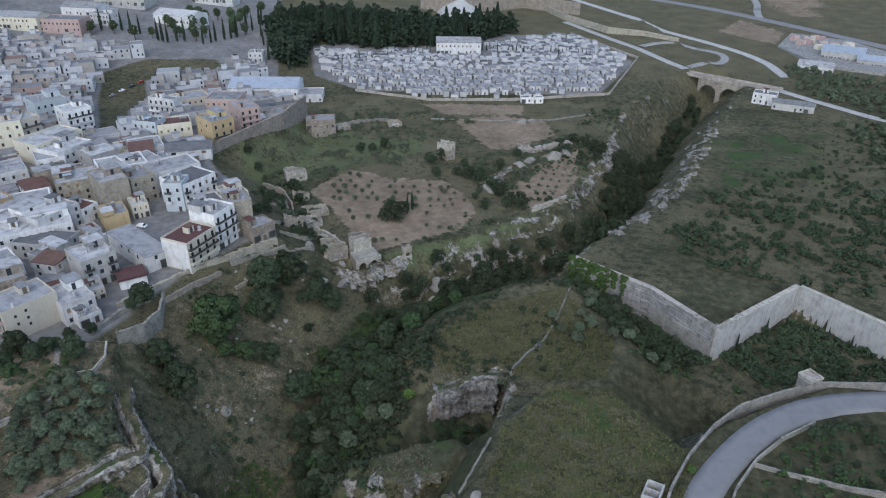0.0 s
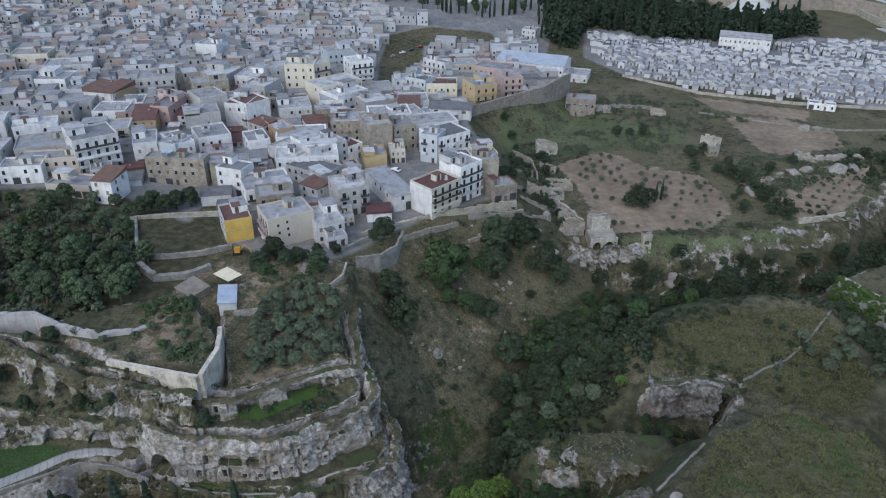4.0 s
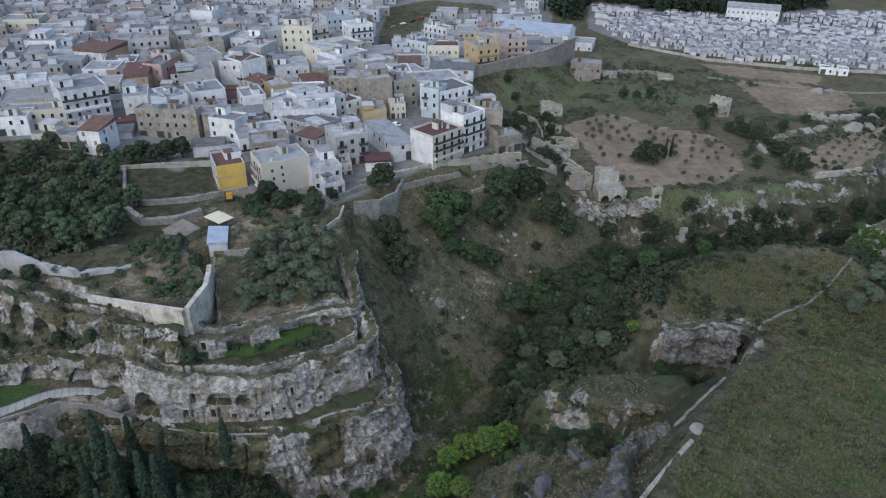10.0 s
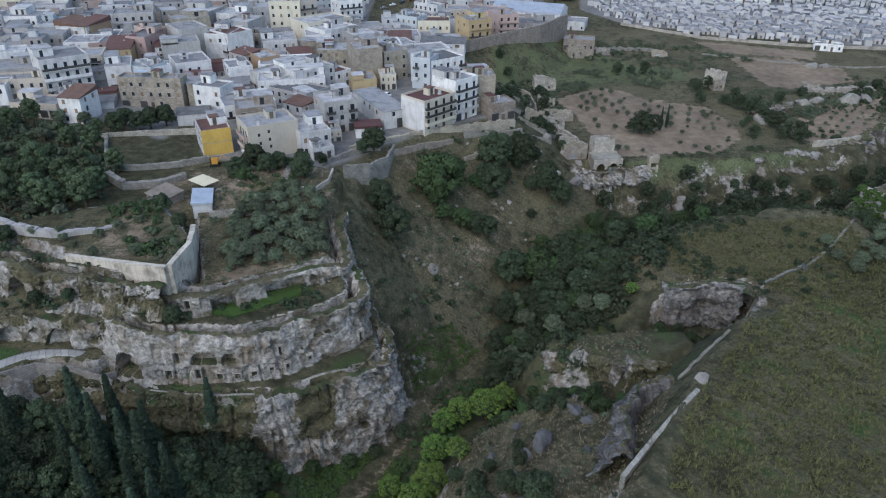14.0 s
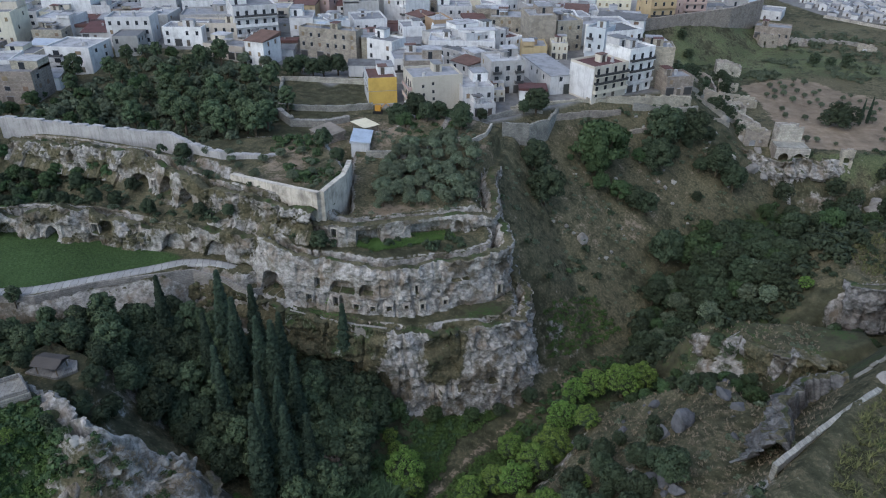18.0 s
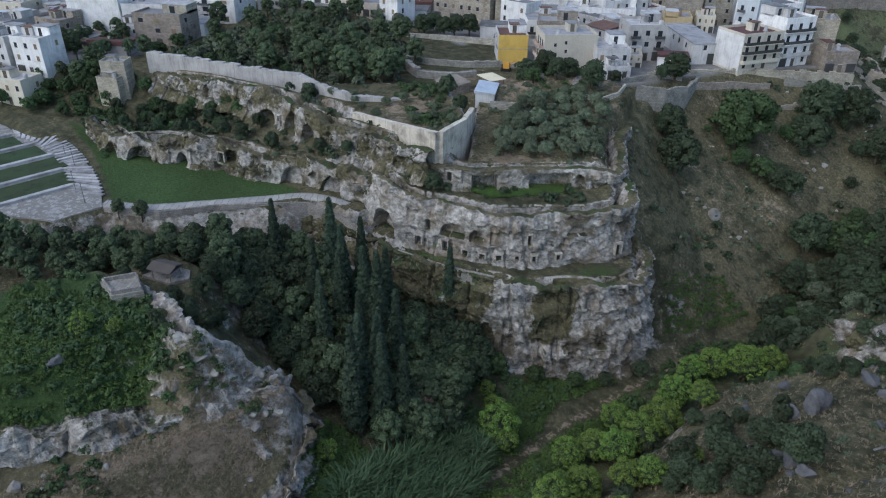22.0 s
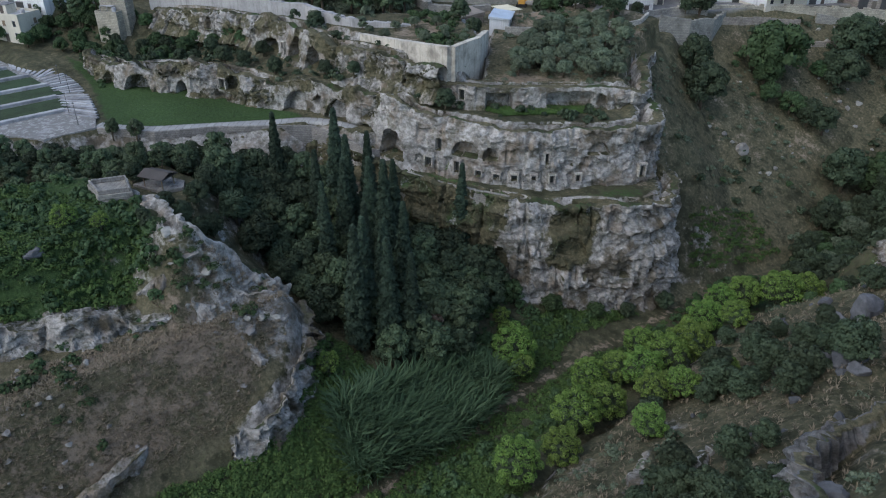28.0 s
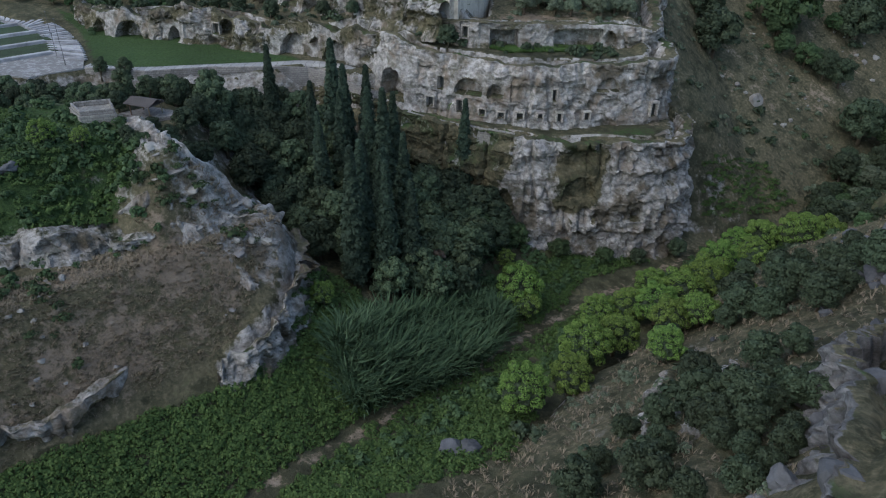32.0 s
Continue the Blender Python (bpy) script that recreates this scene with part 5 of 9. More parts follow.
for x, y, s, kind in [(-75.5, 160, 1.45, "broadleaf_tree"), (-82.1, 166.3, 1.3, "broadleaf_tree"), (-71.2, 186.4, 2.2, "fig_tree"), (-60.7, 209.7, 1.7, "broadleaf_tree"), (-53.9, 218.1, 1.5, "broadleaf_tree"), (-59.1, 200.7, 1.45, "broadleaf_tree"), (-58.6, 184.3, 1.0, "broadleaf_tree"),
                      (-63, 183, 0.9, "fig_tree"), (-55, 186, 1.0, "broadleaf_tree"), (-38.3, 182.3, 1.7, "fig_tree"), (-45.1, 177.8, 1.5, "broadleaf_tree"), (-33, 190, 1.5, "broadleaf_tree"), (-117, 158, 1.1, "broadleaf_tree"), (-98.3, 153.1, 0.95, "broadleaf_tree"), (-116.2, 149.2, 0.95, "broadleaf_tree"),
                      (-91.7, 183.4, 1.1, "broadleaf_tree"), (-44.3, 213.8, 1.3, "broadleaf_tree"), (-38.6, 213.1, 1.2, "broadleaf_tree")]:
    tree(kind, x, y, s, "broad dark tree on the slope below the houses" if kind == "broadleaf_tree" else "")
trees_on("pine_tree", scatter([(-244, 68), (-218, 62), (-210, 80), (-222, 90), (-246, 102), (-272, 104), (-262, 92)], 24, 4.6, 146), 0.5, 0.8, "trees among the old houses", 147)
trees_on("fig_tree", scatter([(-250, 48), (-222, 50), (-206, 62), (-214, 74), (-240, 62)], 18, 4.2, 148), 0.6, 0.95, "green trees above the grottoes", 149)
trees_on("olive_tree", scatter([(-99, 118), (-104, 132), (-100, 146), (-90, 146), (-80, 132), (-77, 127), (-86, 117), (-92, 112)], 52, 2.5, 15), 0.75, 1.15, "olive grove on the spur", 16)
GORGE = [(-44, 176), (-30, 178), (-14, 196), (10, 224), (40, 238), (58, 246), (74, 262), (100, 310), (116, 350), (146, 410), (186, 480), (178, 488), (140, 425), (104, 360), (84, 316), (60, 274), (40, 262), (0, 250), (-26, 228), (-38, 206)]
gorge = scatter(GORGE, 210, 3.4, 17)
trees_on("broadleaf_tree", gorge[::2], 0.75, 1.15, "trees along the gorge", 18)
trees_on("fig_tree", gorge[1::4], 0.7, 1.0, "trees along the gorge", 19)
trees_on("fig_tree", gorge[3::4], 0.6, 0.9, "trees along the gorge", 20)
floor_wood = scatter([(-38, 134), (-32, 146), (-26, 152), (-14, 164), (-16, 184), (-34, 182), (-44, 170), (-42, 152)], 56, 3.0, 21)
trees_on("olive_tree", floor_wood[::6], 1.0, 1.5, "trees on the valley floor", 122)
trees_on("fig_tree", floor_wood[2::6], 0.6, 0.95, "trees on the valley floor", 123)
trees_on("broadleaf_tree", floor_wood[4::6], 0.7, 1.0, "trees on the valley floor", 22)
trees_on("broadleaf_tree", floor_wood[1::2], 0.6, 0.95, "trees on the valley floor", 23)
talus = scatter([(-36, 70), (-28, 66), (-22, 84), (-30, 100), (-38, 96)], 8, 4.4, 24)
trees_on("broadleaf_tree", talus, 0.45, 0.7, "bushes below the crags", 25)
trees_on("broadleaf_tree", scatter([(-16, 34), (-12, 62), (-18, 66), (-24, 52), (-22, 36)], 14, 2.6, 26), 0.35, 0.6, "bushes below the crags", 27)
trees_on("broadleaf_tree", scatter([(-24, 112), (-14, 104), (-10, 126), (-20, 136)], 12, 2.8, 28), 0.32, 0.55, "bushes among the crags", 29)
trees_on("fig_tree", scatter([(-32, 114), (-20, 114), (-6, 113), (0, 118), (-8, 121), (-18, 125), (-28, 130), (-34, 126)], 24, 2.6, 128), 0.35, 0.6, "bushes in the gully", 129)
trees_on("broadleaf_tree", scatter([(-4, 146), (12, 143), (16, 156), (6, 160), (-4, 160)], 16, 3.0, 130), 0.35, 0.6, "bushes below the quarry face", 131)
trees_on("broadleaf_tree", np.concatenate([scatter([(-16.5, 58), (-11, 61), (-8.5, 44), (-13, 38), (-16, 46)], 15, 2.2, 137), scatter([(-30, 66), (-26, 100), (-16, 104), (-12, 88)], 7, 4.2, 237)]), 0.3, 0.5, "bushes on the rocky bank", 138)
trees_on("broadleaf_tree", scatter([(-25, 76), (-16, 75), (-14, 86), (-22, 91)], 9, 3.4, 238), 0.6, 0.9, "dense bushes on the bank", 239)
trees_on("fig_tree", scatter([(-1, 148), (11, 145), (15, 156), (8, 161), (-1, 159)], 16, 2.4, 139), 0.3, 0.5, "bushes in the old quarry", 140)
trees_on("olive_tree", [(-112, 104), (-120, 100), (-128, 102), (-106, 110), (-114, 112), (-124, 112), (-136, 106), (-142, 104)], 0.5, 0.75, "garden trees in the bastion", 143)
trees_on("broadleaf_tree", scatter([(52, 224), (60, 212), (72, 198), (84, 184), (80, 176), (66, 180), (54, 200), (46, 216)], 30, 3.4, 330), 0.4, 0.75, "bushes at the old rampart", 331)
trees_on("broadleaf_tree", scatter([(92, 132), (104, 140), (120, 143), (140, 143), (150, 120), (120, 112), (96, 120)], 40, 4.2, 332), 0.3, 0.55, "shrubs of a garden inside the bend", 333)
trees_on("olive_tree", [(52, 204), (48, 198), (58, 196), (62, 188), (56, 186), (46, 190), (68, 180), (44, 184), (50, 192), (66, 196), (54, 212), (62, 206), (72, 178), (40, 190), (38, 198)], 0.8, 1.25, "bushes in the moat", 30)
trees_on("fig_tree", [(58, 214), (62, 211), (66, 208), (54, 218), (70, 204), (60, 216), (50, 221)], 0.5, 0.8, "creeper-covered bushes by the rampart", 31)
trees_on("broadleaf_tree", [(100, 190), (106, 194), (112, 198), (118, 190), (124, 184), (130, 182), (96, 184), (110, 184), (102, 178), (118, 180), (128, 176), (136, 178)], 0.35, 0.6, "shrubs at the rampart's foot", 32)
for x, y in [(99, 190), (113, 200), (120, 201), (131, 194), (137, 190)]:
    tree("cypress", x, y, 0.36, "small dark cypress by the rampart")
trees_on("broadleaf_tree", scatter([(-74, 236), (-56, 234), (-44, 240), (-50, 262), (-62, 288), (-78, 300), (-80, 270)], 22, 4.0, 133), 0.4, 0.75, "trees among the ruins", 134)
trees_on("broadleaf_tree", scatter([(-62, 204), (-50, 206), (-38, 222), (-42, 230), (-58, 226)], 7, 4.6, 135), 0.45, 0.8, "trees on the ravine slope", 136)
olives = [(-50 + 5.5 * i + 1.3 * (j % 2), 255 + 6.5 * j) for i in range(16) for j in range(13)]
orchard_rng = random.Random(33)
olives = [(x + orchard_rng.uniform(-1.4, 1.4), y + orchard_rng.uniform(-1.4, 1.4)) for x, y in olives if orchard_rng.random() < 0.5 + 0.2 * (y > 285)]
olives = [p for p in olives if float(area_distance(np.array([p[0]]), np.array([p[1]]), ORCHARD)[0]) < -2.5 and not (-30 < p[0] < -6 and 262 < p[1] < 286)]
trees_on("olive_tree", olives, 0.38, 0.7, "young trees of the ploughed orchard", 33, "small young olive tree in ploughed soil")
trees_on("olive_tree", [(42 + 4 * i + 2.5 * j, 296 + 7 * j - 1.0 * i) for i in range(5) for j in range(7) if float(area_distance(np.array([42.0 + 4 * i + 2.5 * j]), np.array([296.0 + 7 * j - i]), ORCHARD_2)[0]) < -2], 0.3, 0.45, "young trees of the second orchard", 34, "small young olive tree in ploughed soil")
trees_on("broadleaf_tree", [(-20, 276), (-24, 274), (-17, 279), (-22, 279), (-19, 273)], 0.85, 1.1, "clump in the orchard", 35)
for x, y in [(-14.5, 281), (-12.5, 284)]:
    tree("cypress", x, y, 0.55, "small dark cypress in the orchard")
trees_on("broadleaf_tree", [(-36, 352), (-30, 356), (-42, 350), (-6, 338), (0, 342), (-4, 334), (18, 302), (24, 306), (16, 296), (20, 288), (30, 288), (36, 286), (26, 300), (8, 322), (12, 330), (60, 345), (66, 352), (72, 340), (-88, 318), (-94, 324), (-84, 312), (30, 330), (-70, 306), (-66, 300)], 0.55, 0.85, "trees round the orchards", 36)
trees_on("broadleaf_tree", [(14, 318), (18, 314), (22, 309), (25, 304), (28, 299), (32, 292), (36, 288), (20, 322), (10, 322), (72, 366), (78, 362), (82, 356), (64, 360), (84, 348), (80, 340), (-2, 320), (40, 346)], 0.6, 0.95, "trees round the orchards", 152)
trees_on("broadleaf_tree", scatter([(0, 246), (14, 254), (40, 266), (62, 282), (76, 306), (84, 330), (104, 374), (112, 372), (96, 330), (80, 296), (60, 270), (36, 256), (10, 244)], 95, 3.4, 153), 0.55, 1.0, "trees along the gorge", 154)
RIGHT_WOOD = [(190, 250), (240, 240), (300, 300), (290, 400), (232, 396), (228, 330), (196, 290)]
OLIVE_SET = [leaf_cloud(round_lobes(random.Random(900 + k), 9, 1.9, 0.7, 3.2, 1.0), 42, 0.42, 900 + k) for k in range(4)]
cover("olive_grove", "old olive trees in groves on the plateau", "olive grove", OLIVE_SET, np.concatenate([scatter(RIGHT_WOOD, 170, 4.6, 37), scatter([(258, 535), (308, 486), (330, 430), (274, 415), (237, 455)], 130, 4.6, 39)]), 0.8, 1.5, LEAF_OLIVE, 38)
trees_on("broadleaf_tree", scatter([(100, 262), (170, 300), (190, 270), (150, 222), (110, 228), (84, 236)], 34, 6, 41), 0.3, 0.55, "scrub on the plateau", 42)

SHRUB = [bush(200 + k) for k in range(5)]
LOW = [bush(220 + k, 5, 0.9, 0.7, 0.5, 36, 0.17, 0.5) for k in range(4)]
def clumped(outline, count, gap, seed, size=12.0, level=0.0):
    """Places that gather in patches."""
    p = scatter(outline, count * 3, gap, seed)
    m = fractal(p[:, 0], p[:, 1], seed, size, 3, seed) + 0.12 * np.random.default_rng(seed).normal(size=len(p))
    return p[m > level][:count]


SLOPE = [(-84, 128), (-62, 126), (-46, 150), (-38, 190), (-22, 226), (-60, 236), (-80, 206), (-88, 170)]
BANK = [(-38, 40), (-34, 120), (-20, 160), (0, 156), (0, 40)]
GROTTO_BANK = [(-205, 62), (-170, 64), (-140, 82), (-108, 92), (-106, 98), (-150, 98), (-200, 84)]
EAST = [(120, 286), (232, 396), (300, 420), (250, 230), (160, 190), (100, 230)]
NORTH = [(-60, 236), (0, 256), (50, 290), (90, 350), (110, 420), (90, 420), (60, 350), (0, 262), (-50, 244)]
cover("undergrowth", "dark scrub in patches over the ravine slopes", "scrub", SHRUB,
      np.concatenate([clumped(SLOPE, 60, 1.6, 50, 14, 0.06), clumped(BANK, 120, 1.3, 51, 12, 0.15), clumped(GROTTO_BANK, 110, 1.4, 52, 9, 0.0), scatter([(-110, 88), (-100, 90), (-84, 97), (-70, 118), (-76, 122), (-92, 101), (-108, 96)], 26, 1.5, 53),
                      clumped(NORTH, 170, 1.8, 54, 16, 0.05), clumped(EAST, 300, 2.2, 55, 26, 0.0)]), 0.4, 1.6, LEAF_DARK, 56)
cover("plateau_scrub", "dark round bushes scattered over the plateau", "scrub", SHRUB, np.concatenate([clumped([(196, 250), (250, 230), (330, 330), (300, 420), (232, 400), (222, 330)], 420, 2.2, 255, 30, -0.25), clumped([(110, 290), (190, 330), (230, 250), (160, 200), (96, 225), (90, 262)], 330, 2.0, 256, 14, -0.05)]), 1.0, 2.3, LEAF_DARK, 257)
cover("moat_growth", "dense dark bushes filling the moat", "scrub", SHRUB, np.concatenate([scatter([(92, 186), (126, 208), (142, 188), (158, 166), (130, 168), (100, 172)], 240, 1.5, 258), scatter([(52, 226), (60, 200), (68, 182), (88, 182), (72, 206)], 120, 1.7, 259)]), 0.8, 1.9, LEAF_DARK, 260)
ivy_rng = random.Random(261)
ivy_lobes = []
for k in range(230):
    u, drop = ivy_rng.uniform(0, 25), ivy_rng.random() ** 1.2 * 10.5
    if u > 17 and drop > 4 + 5 * math.sin(u * 1.7):
        continue
    ivy_lobes.append((49.5 + 0.737 * u - 0.676 * 1.1, 231.5 - 0.676 * u - 0.737 * 1.1, 35.0 - drop, ivy_rng.uniform(0.6, 1.2), ivy_rng.uniform(0.5, 1.0)))
tagged(new("ivy", quads_mesh("ivy", leaf_cloud(ivy_lobes, 110, 0.3, 261), LEAF_FERN)), "bright green ivy hanging over the old rampart", "ivy", kind="stuff")
cover("grey_scrub", "grey-green low scrub over slopes and plateau", "scrub", LOW + SHRUB[:2],
      np.concatenate([clumped(SLOPE, 260, 1.1, 150, 9, -0.05), clumped(BANK, 260, 0.9, 151, 8, 0.0), clumped(GROTTO_BANK, 130, 1.0, 152, 7, 0.0), clumped(NORTH, 200, 1.4, 154, 10, 0.0), clumped(EAST, 420, 1.8, 155, 18, 0.0),
                      clumped([(-105, 100), (-72, 124), (-84, 150), (-104, 160), (-120, 130)], 160, 0.9, 156, 7, 0.0)]), 0.3, 1.0, LEAF_OLIVE, 157)
cover("bushes", "mid-green bushes along stream, ledges and bluff", "scrub", SHRUB,
      np.concatenate([scatter([(-64, 50), (-60, 46), (-60, 100), (-66, 92), (-74, 90), (-68, 60)], 130, 1.4, 60),
                      scatter([(-50, 30), (-42, 40), (-46, 60), (-40, 100), (-40, 150), (-50, 130), (-51, 80)], 190, 1.4, 61),
                      clumped([(-125, 24), (-94, 12), (-88, 16), (-87, 32), (-98, 36), (-118, 32)], 170, 1.1, 62, 6, -0.2),
                      scatter([(-220, 62), (-196, 64), (-176, 58), (-184, 66), (-205, 76)], 60, 1.6, 63),
                      clumped([(60, 100), (80, 100), (120, 130), (128, 140), (100, 138), (84, 128)], 90, 1.5, 64, 8, 0.0),
                      clumped([(50, 222), (60, 180), (90, 168), (126, 168), (140, 184), (126, 204), (92, 188), (74, 206)], 130, 1.6, 67, 10, -0.1),
                      clumped(SLOPE, 24, 1.4, 68, 12, 0.15),
                      scatter([(-100, 34), (-86, 42), (-80, 30), (-82, 12), (-88, 8), (-84, 30)], 20, 2.0, 65)]), 0.4, 1.3, LEAF_MID, 66)
cover("slope_scrub", "dark green bushes on the grassy bluff", "scrub", LOW + SHRUB[:2], np.concatenate([clumped([(-85, 4), (-71, 6), (-71, 30), (-76, 40), (-82, 40), (-82, 24)], 26, 1.0, 269, 5, 0.15), clumped([(-92, 34), (-84, 44), (-74, 42), (-78, 36), (-86, 30)], 30, 0.9, 270, 4, 0.0)]), 0.5, 1.3, LEAF_MID, 271)
cover("brambles", "bright green brambles covering the valley floor", "scrub", LOW,
      np.concatenate([scatter([(-67, 0), (-50, 0), (-55, 44), (-59, 50), (-66, 55), (-77, 52), (-73, 46), (-67, 38), (-64.5, 30), (-65.5, 18)], 950, 0.7, 70),
                      clumped([(-128, 6), (-96, 4), (-89, 12), (-85.5, 20), (-85.5, 30), (-92, 34), (-104, 30), (-120, 26)], 420, 0.8, 170, 9, -0.25),
                      scatter([(-51, 30), (-44, 40), (-46, 64), (-47, 100), (-50, 112), (-53, 96), (-54, 70), (-53.5, 50)], 260, 0.9, 71),
                      scatter([(-50, 26), (-40, 30), (-35, 46), (-38, 54), (-44, 58), (-48, 46)], 240, 0.8, 173),
                      scatter([(-57.5, 50), (-57, 62), (-57, 84), (-60, 96), (-66, 90), (-60, 76)], 160, 0.9, 171),
                      scatter([(-66, 94), (-58, 108), (-55, 108), (-60, 94), (-66, 88)], 90, 0.9, 72),
                      scatter([(-52, 132), (-46, 150), (-56, 150), (-60, 134), (-55, 126)], 120, 1.1, 73)]), 0.7, 1.3, LEAF_FERN, 74)
REED = [tuft(300 + k, 14, 3.6, 2.1, 0.13) for k in range(4)]
cover("reed_bed", "dense bank of tall green reeds by the stream", "reeds", REED, scatter([(-64.6, 44), (-60, 42), (-55, 40.5), (-53.8, 53), (-55.4, 65.6), (-60, 74), (-65.5, 70), (-65.5, 54)], 620, 0.55, 75), 0.8, 1.15, LEAF_REED, 76)
TUFTS = [tuft(320 + k, 10, 0.55, 0.5, 0.06) for k in range(4)]
cover("dry_grass", "straw-coloured dry grass on bluff and bank", "grass", TUFTS,
      np.concatenate([scatter([(-86, 0), (-68, 4), (-68, 32), (-76, 45), (-83, 46), (-84, 38), (-82, 20)], 2600, 0.28, 80), scatter([(-90, 38), (-86, 42), (-80, 47), (-74, 44), (-70, 39), (-74, 36), (-82, 33)], 160, 0.3, 180),
                      scatter([(-36, 36), (-34, 130), (-6, 150), (4, 110), (0, 80), (-8, 36)], 2600, 0.5, 81),
                      scatter([(-100, 102), (-84, 118), (-74, 124), (-80, 112), (-92, 100)], 120, 0.8, 82),
                      scatter([(-8, 174), (10, 164), (34, 176), (44, 214), (16, 206)], 800, 0.8, 83)]), 0.45, 0.9, LEAF_DRY, 84, 0.05)
cover("bench_scrub", "dark bushes round the rim of a grassy shelf", "scrub", SHRUB, np.concatenate([clumped([(-12, 186), (-4, 168), (10, 167), (32, 162), (34, 170), (12, 176), (2, 186), (14, 202), (30, 214), (46, 218), (44, 226), (26, 224), (8, 212)], 120, 1.5, 262, 9, -0.1), clumped([(16, 172), (52, 168), (52, 204), (24, 206)], 26, 1.8, 263, 8, 0.2)]), 0.5, 1.4, LEAF_DARK, 264)
cover("hill_grass", "rough green and straw grass on the hill", "grass", TUFTS,
      np.concatenate([scatter([(2, 40), (6, 98), (16, 134), (30, 150), (48, 150), (62, 128), (54, 108), (50, 40)], 4500, 0.45, 85), scatter([(-6, 184), (2, 170), (18, 173), (30, 166), (50, 166), (56, 182), (44, 216), (14, 205)], 2200, 0.6, 185)]), 0.7, 1.4, LEAF_GRASS, 86, 0.05)

cover("field_scrub", "grey-green bushes and weeds on fallow ground by the orchards", "scrub", LOW + SHRUB[:2], np.concatenate([clumped([(-104, 330), (-84, 372), (-50, 370), (-10, 366), (20, 396), (0, 412), (-60, 420), (-90, 410)], 260, 2.0, 265, 16, -0.05), clumped([(-78, 262), (-54, 250), (-52, 280), (-62, 304), (-40, 338), (-20, 334), (-18, 362), (-60, 350), (-84, 318)], 260, 1.8, 266, 14, -0.1),
      clumped([(14, 316), (34, 300), (52, 334), (74, 356), (66, 384), (36, 350), (20, 352)], 200, 1.6, 267, 10, -0.1)]), 0.7, 2.2, LEAF_OLIVE, 268)
VALLEY = [(-40, 140), (-33, 168), (-28, 186), (-16, 200), (0, 190), (-4, 172), (-10, 158), (-18, 134), (-32, 132)]
cover("valley_thicket", "dense dark thicket on the valley floor", "thicket", SHRUB, np.concatenate([scatter(VALLEY, 200, 1.7, 281), scatter([(-44, 150), (-38, 152), (-32, 176), (-40, 184)], 14, 2.4, 282)]), 1.0, 2.6, LEAF_DARK, 283)
FAR_SET = [leaf_cloud(round_lobes(random.Random(970 + k), 14, 3.2, 1.8, 6.4, 1.5), 70, 0.42, 970 + k) for k in range(4)]
for step in range(5):
    far_part = [(x, y) for x, y, k in FAR_TREES if int((k - 0.2) / 0.22) == step]
    if far_part:
        cover("far_trees", "dark green trees along gorge, orchards and plateau", "trees", FAR_SET, far_part, 0.25 + 0.22 * step, 0.37 + 0.22 * step, LEAF_DARK, 980 + step)

cover("park_undergrowth", "grey-green young trees and shrubs filling the park", "thicket", SHRUB, scatter([(-214, 86), (-190, 95), (-172, 101), (-157, 108), (-140, 108), (-138, 120), (-150, 138), (-162, 148), (-180, 160), (-205, 160), (-228, 138)], 250, 2.4, 291), 0.9, 2.4, LEAF_OLIVE, 292)
cover("garden_shrubs", "mixed garden shrubs on the spur", "scrub", SHRUB + LOW, np.concatenate([clumped([(-136, 124), (-124, 104), (-104, 104), (-104, 116), (-122, 126)], 40, 1.6, 293, 6, 0.0), scatter([(-112, 158), (-106, 166), (-96, 160), (-94, 142), (-106, 140), (-116, 150)], 26, 2.2, 294)]), 0.8, 1.9, LEAF_MID, 295)
cover("terrace_grass", "bright short grass on the terraces of the spur", "grass", [tuft(340 + k, 12, 0.3, 0.5, 0.05) for k in range(3)],
      np.concatenate([scatter([(-93, 100.5), (-86, 102), (-76, 117), (-79, 119), (-88, 108)], 900, 0.3, 87), scatter([(-97, 85.6), (-84, 89.6), (-80, 91.6), (-84, 91), (-96, 87.4)], 260, 0.3, 88)]), 0.8, 1.3, LEAF_LAWN, 89, 0.02)


# ---- houses ----
def window_mesh(wide, high, shutter=None):
    s = Shape()
    s.box(-wide / 2 - 0.1, -0.06, -0.1, wide / 2 + 0.1, 0.02, 0.0, 0)
    s.box(-wide / 2 - 0.1, -0.05, high, wide / 2 + 0.1, 0.02, high + 0.1, 0)
    s.box(-wide / 2 - 0.1, -0.04, 0, -wide / 2, 0.02, high, 0)
    s.box(wide / 2, -0.04, 0, wide / 2 + 0.1, 0.02, high, 0)
    s.box(-0.03, -0.025, 0, 0.03, 0.02, high, 0)
    return s


FRAME_W, PANE_W = window_mesh(1.0, 1.4).mesh("frame", PALE_ROOF), Shape().box(-0.5, -0.015, 0, 0.5, 0.02, 1.4).mesh("pane", GLASS)
FRAME_D, PANE_D = window_mesh(1.1, 2.2).mesh("frame", PALE_ROOF), Shape().box(-0.55, -0.015, 0, 0.55, 0.02, 2.2).mesh("pane", GLASS)
WINDOW_BOX = Shape()
WINDOW_BOX.v, WINDOW_BOX.f, WINDOW_BOX.m = [], [], []
WINDOW_BOX.box(-0.6, -0.05, -0.1, 0.6, 0.02, 0.0, 1).box(-0.6, -0.04, 1.4, 0.6, 0.02, 1.5, 1).box(-0.5, -0.02, 0, 0.5, 0.02, 1.4, 0)
WINDOW = WINDOW_BOX.mesh("window", GLASS, PALE_ROOF)
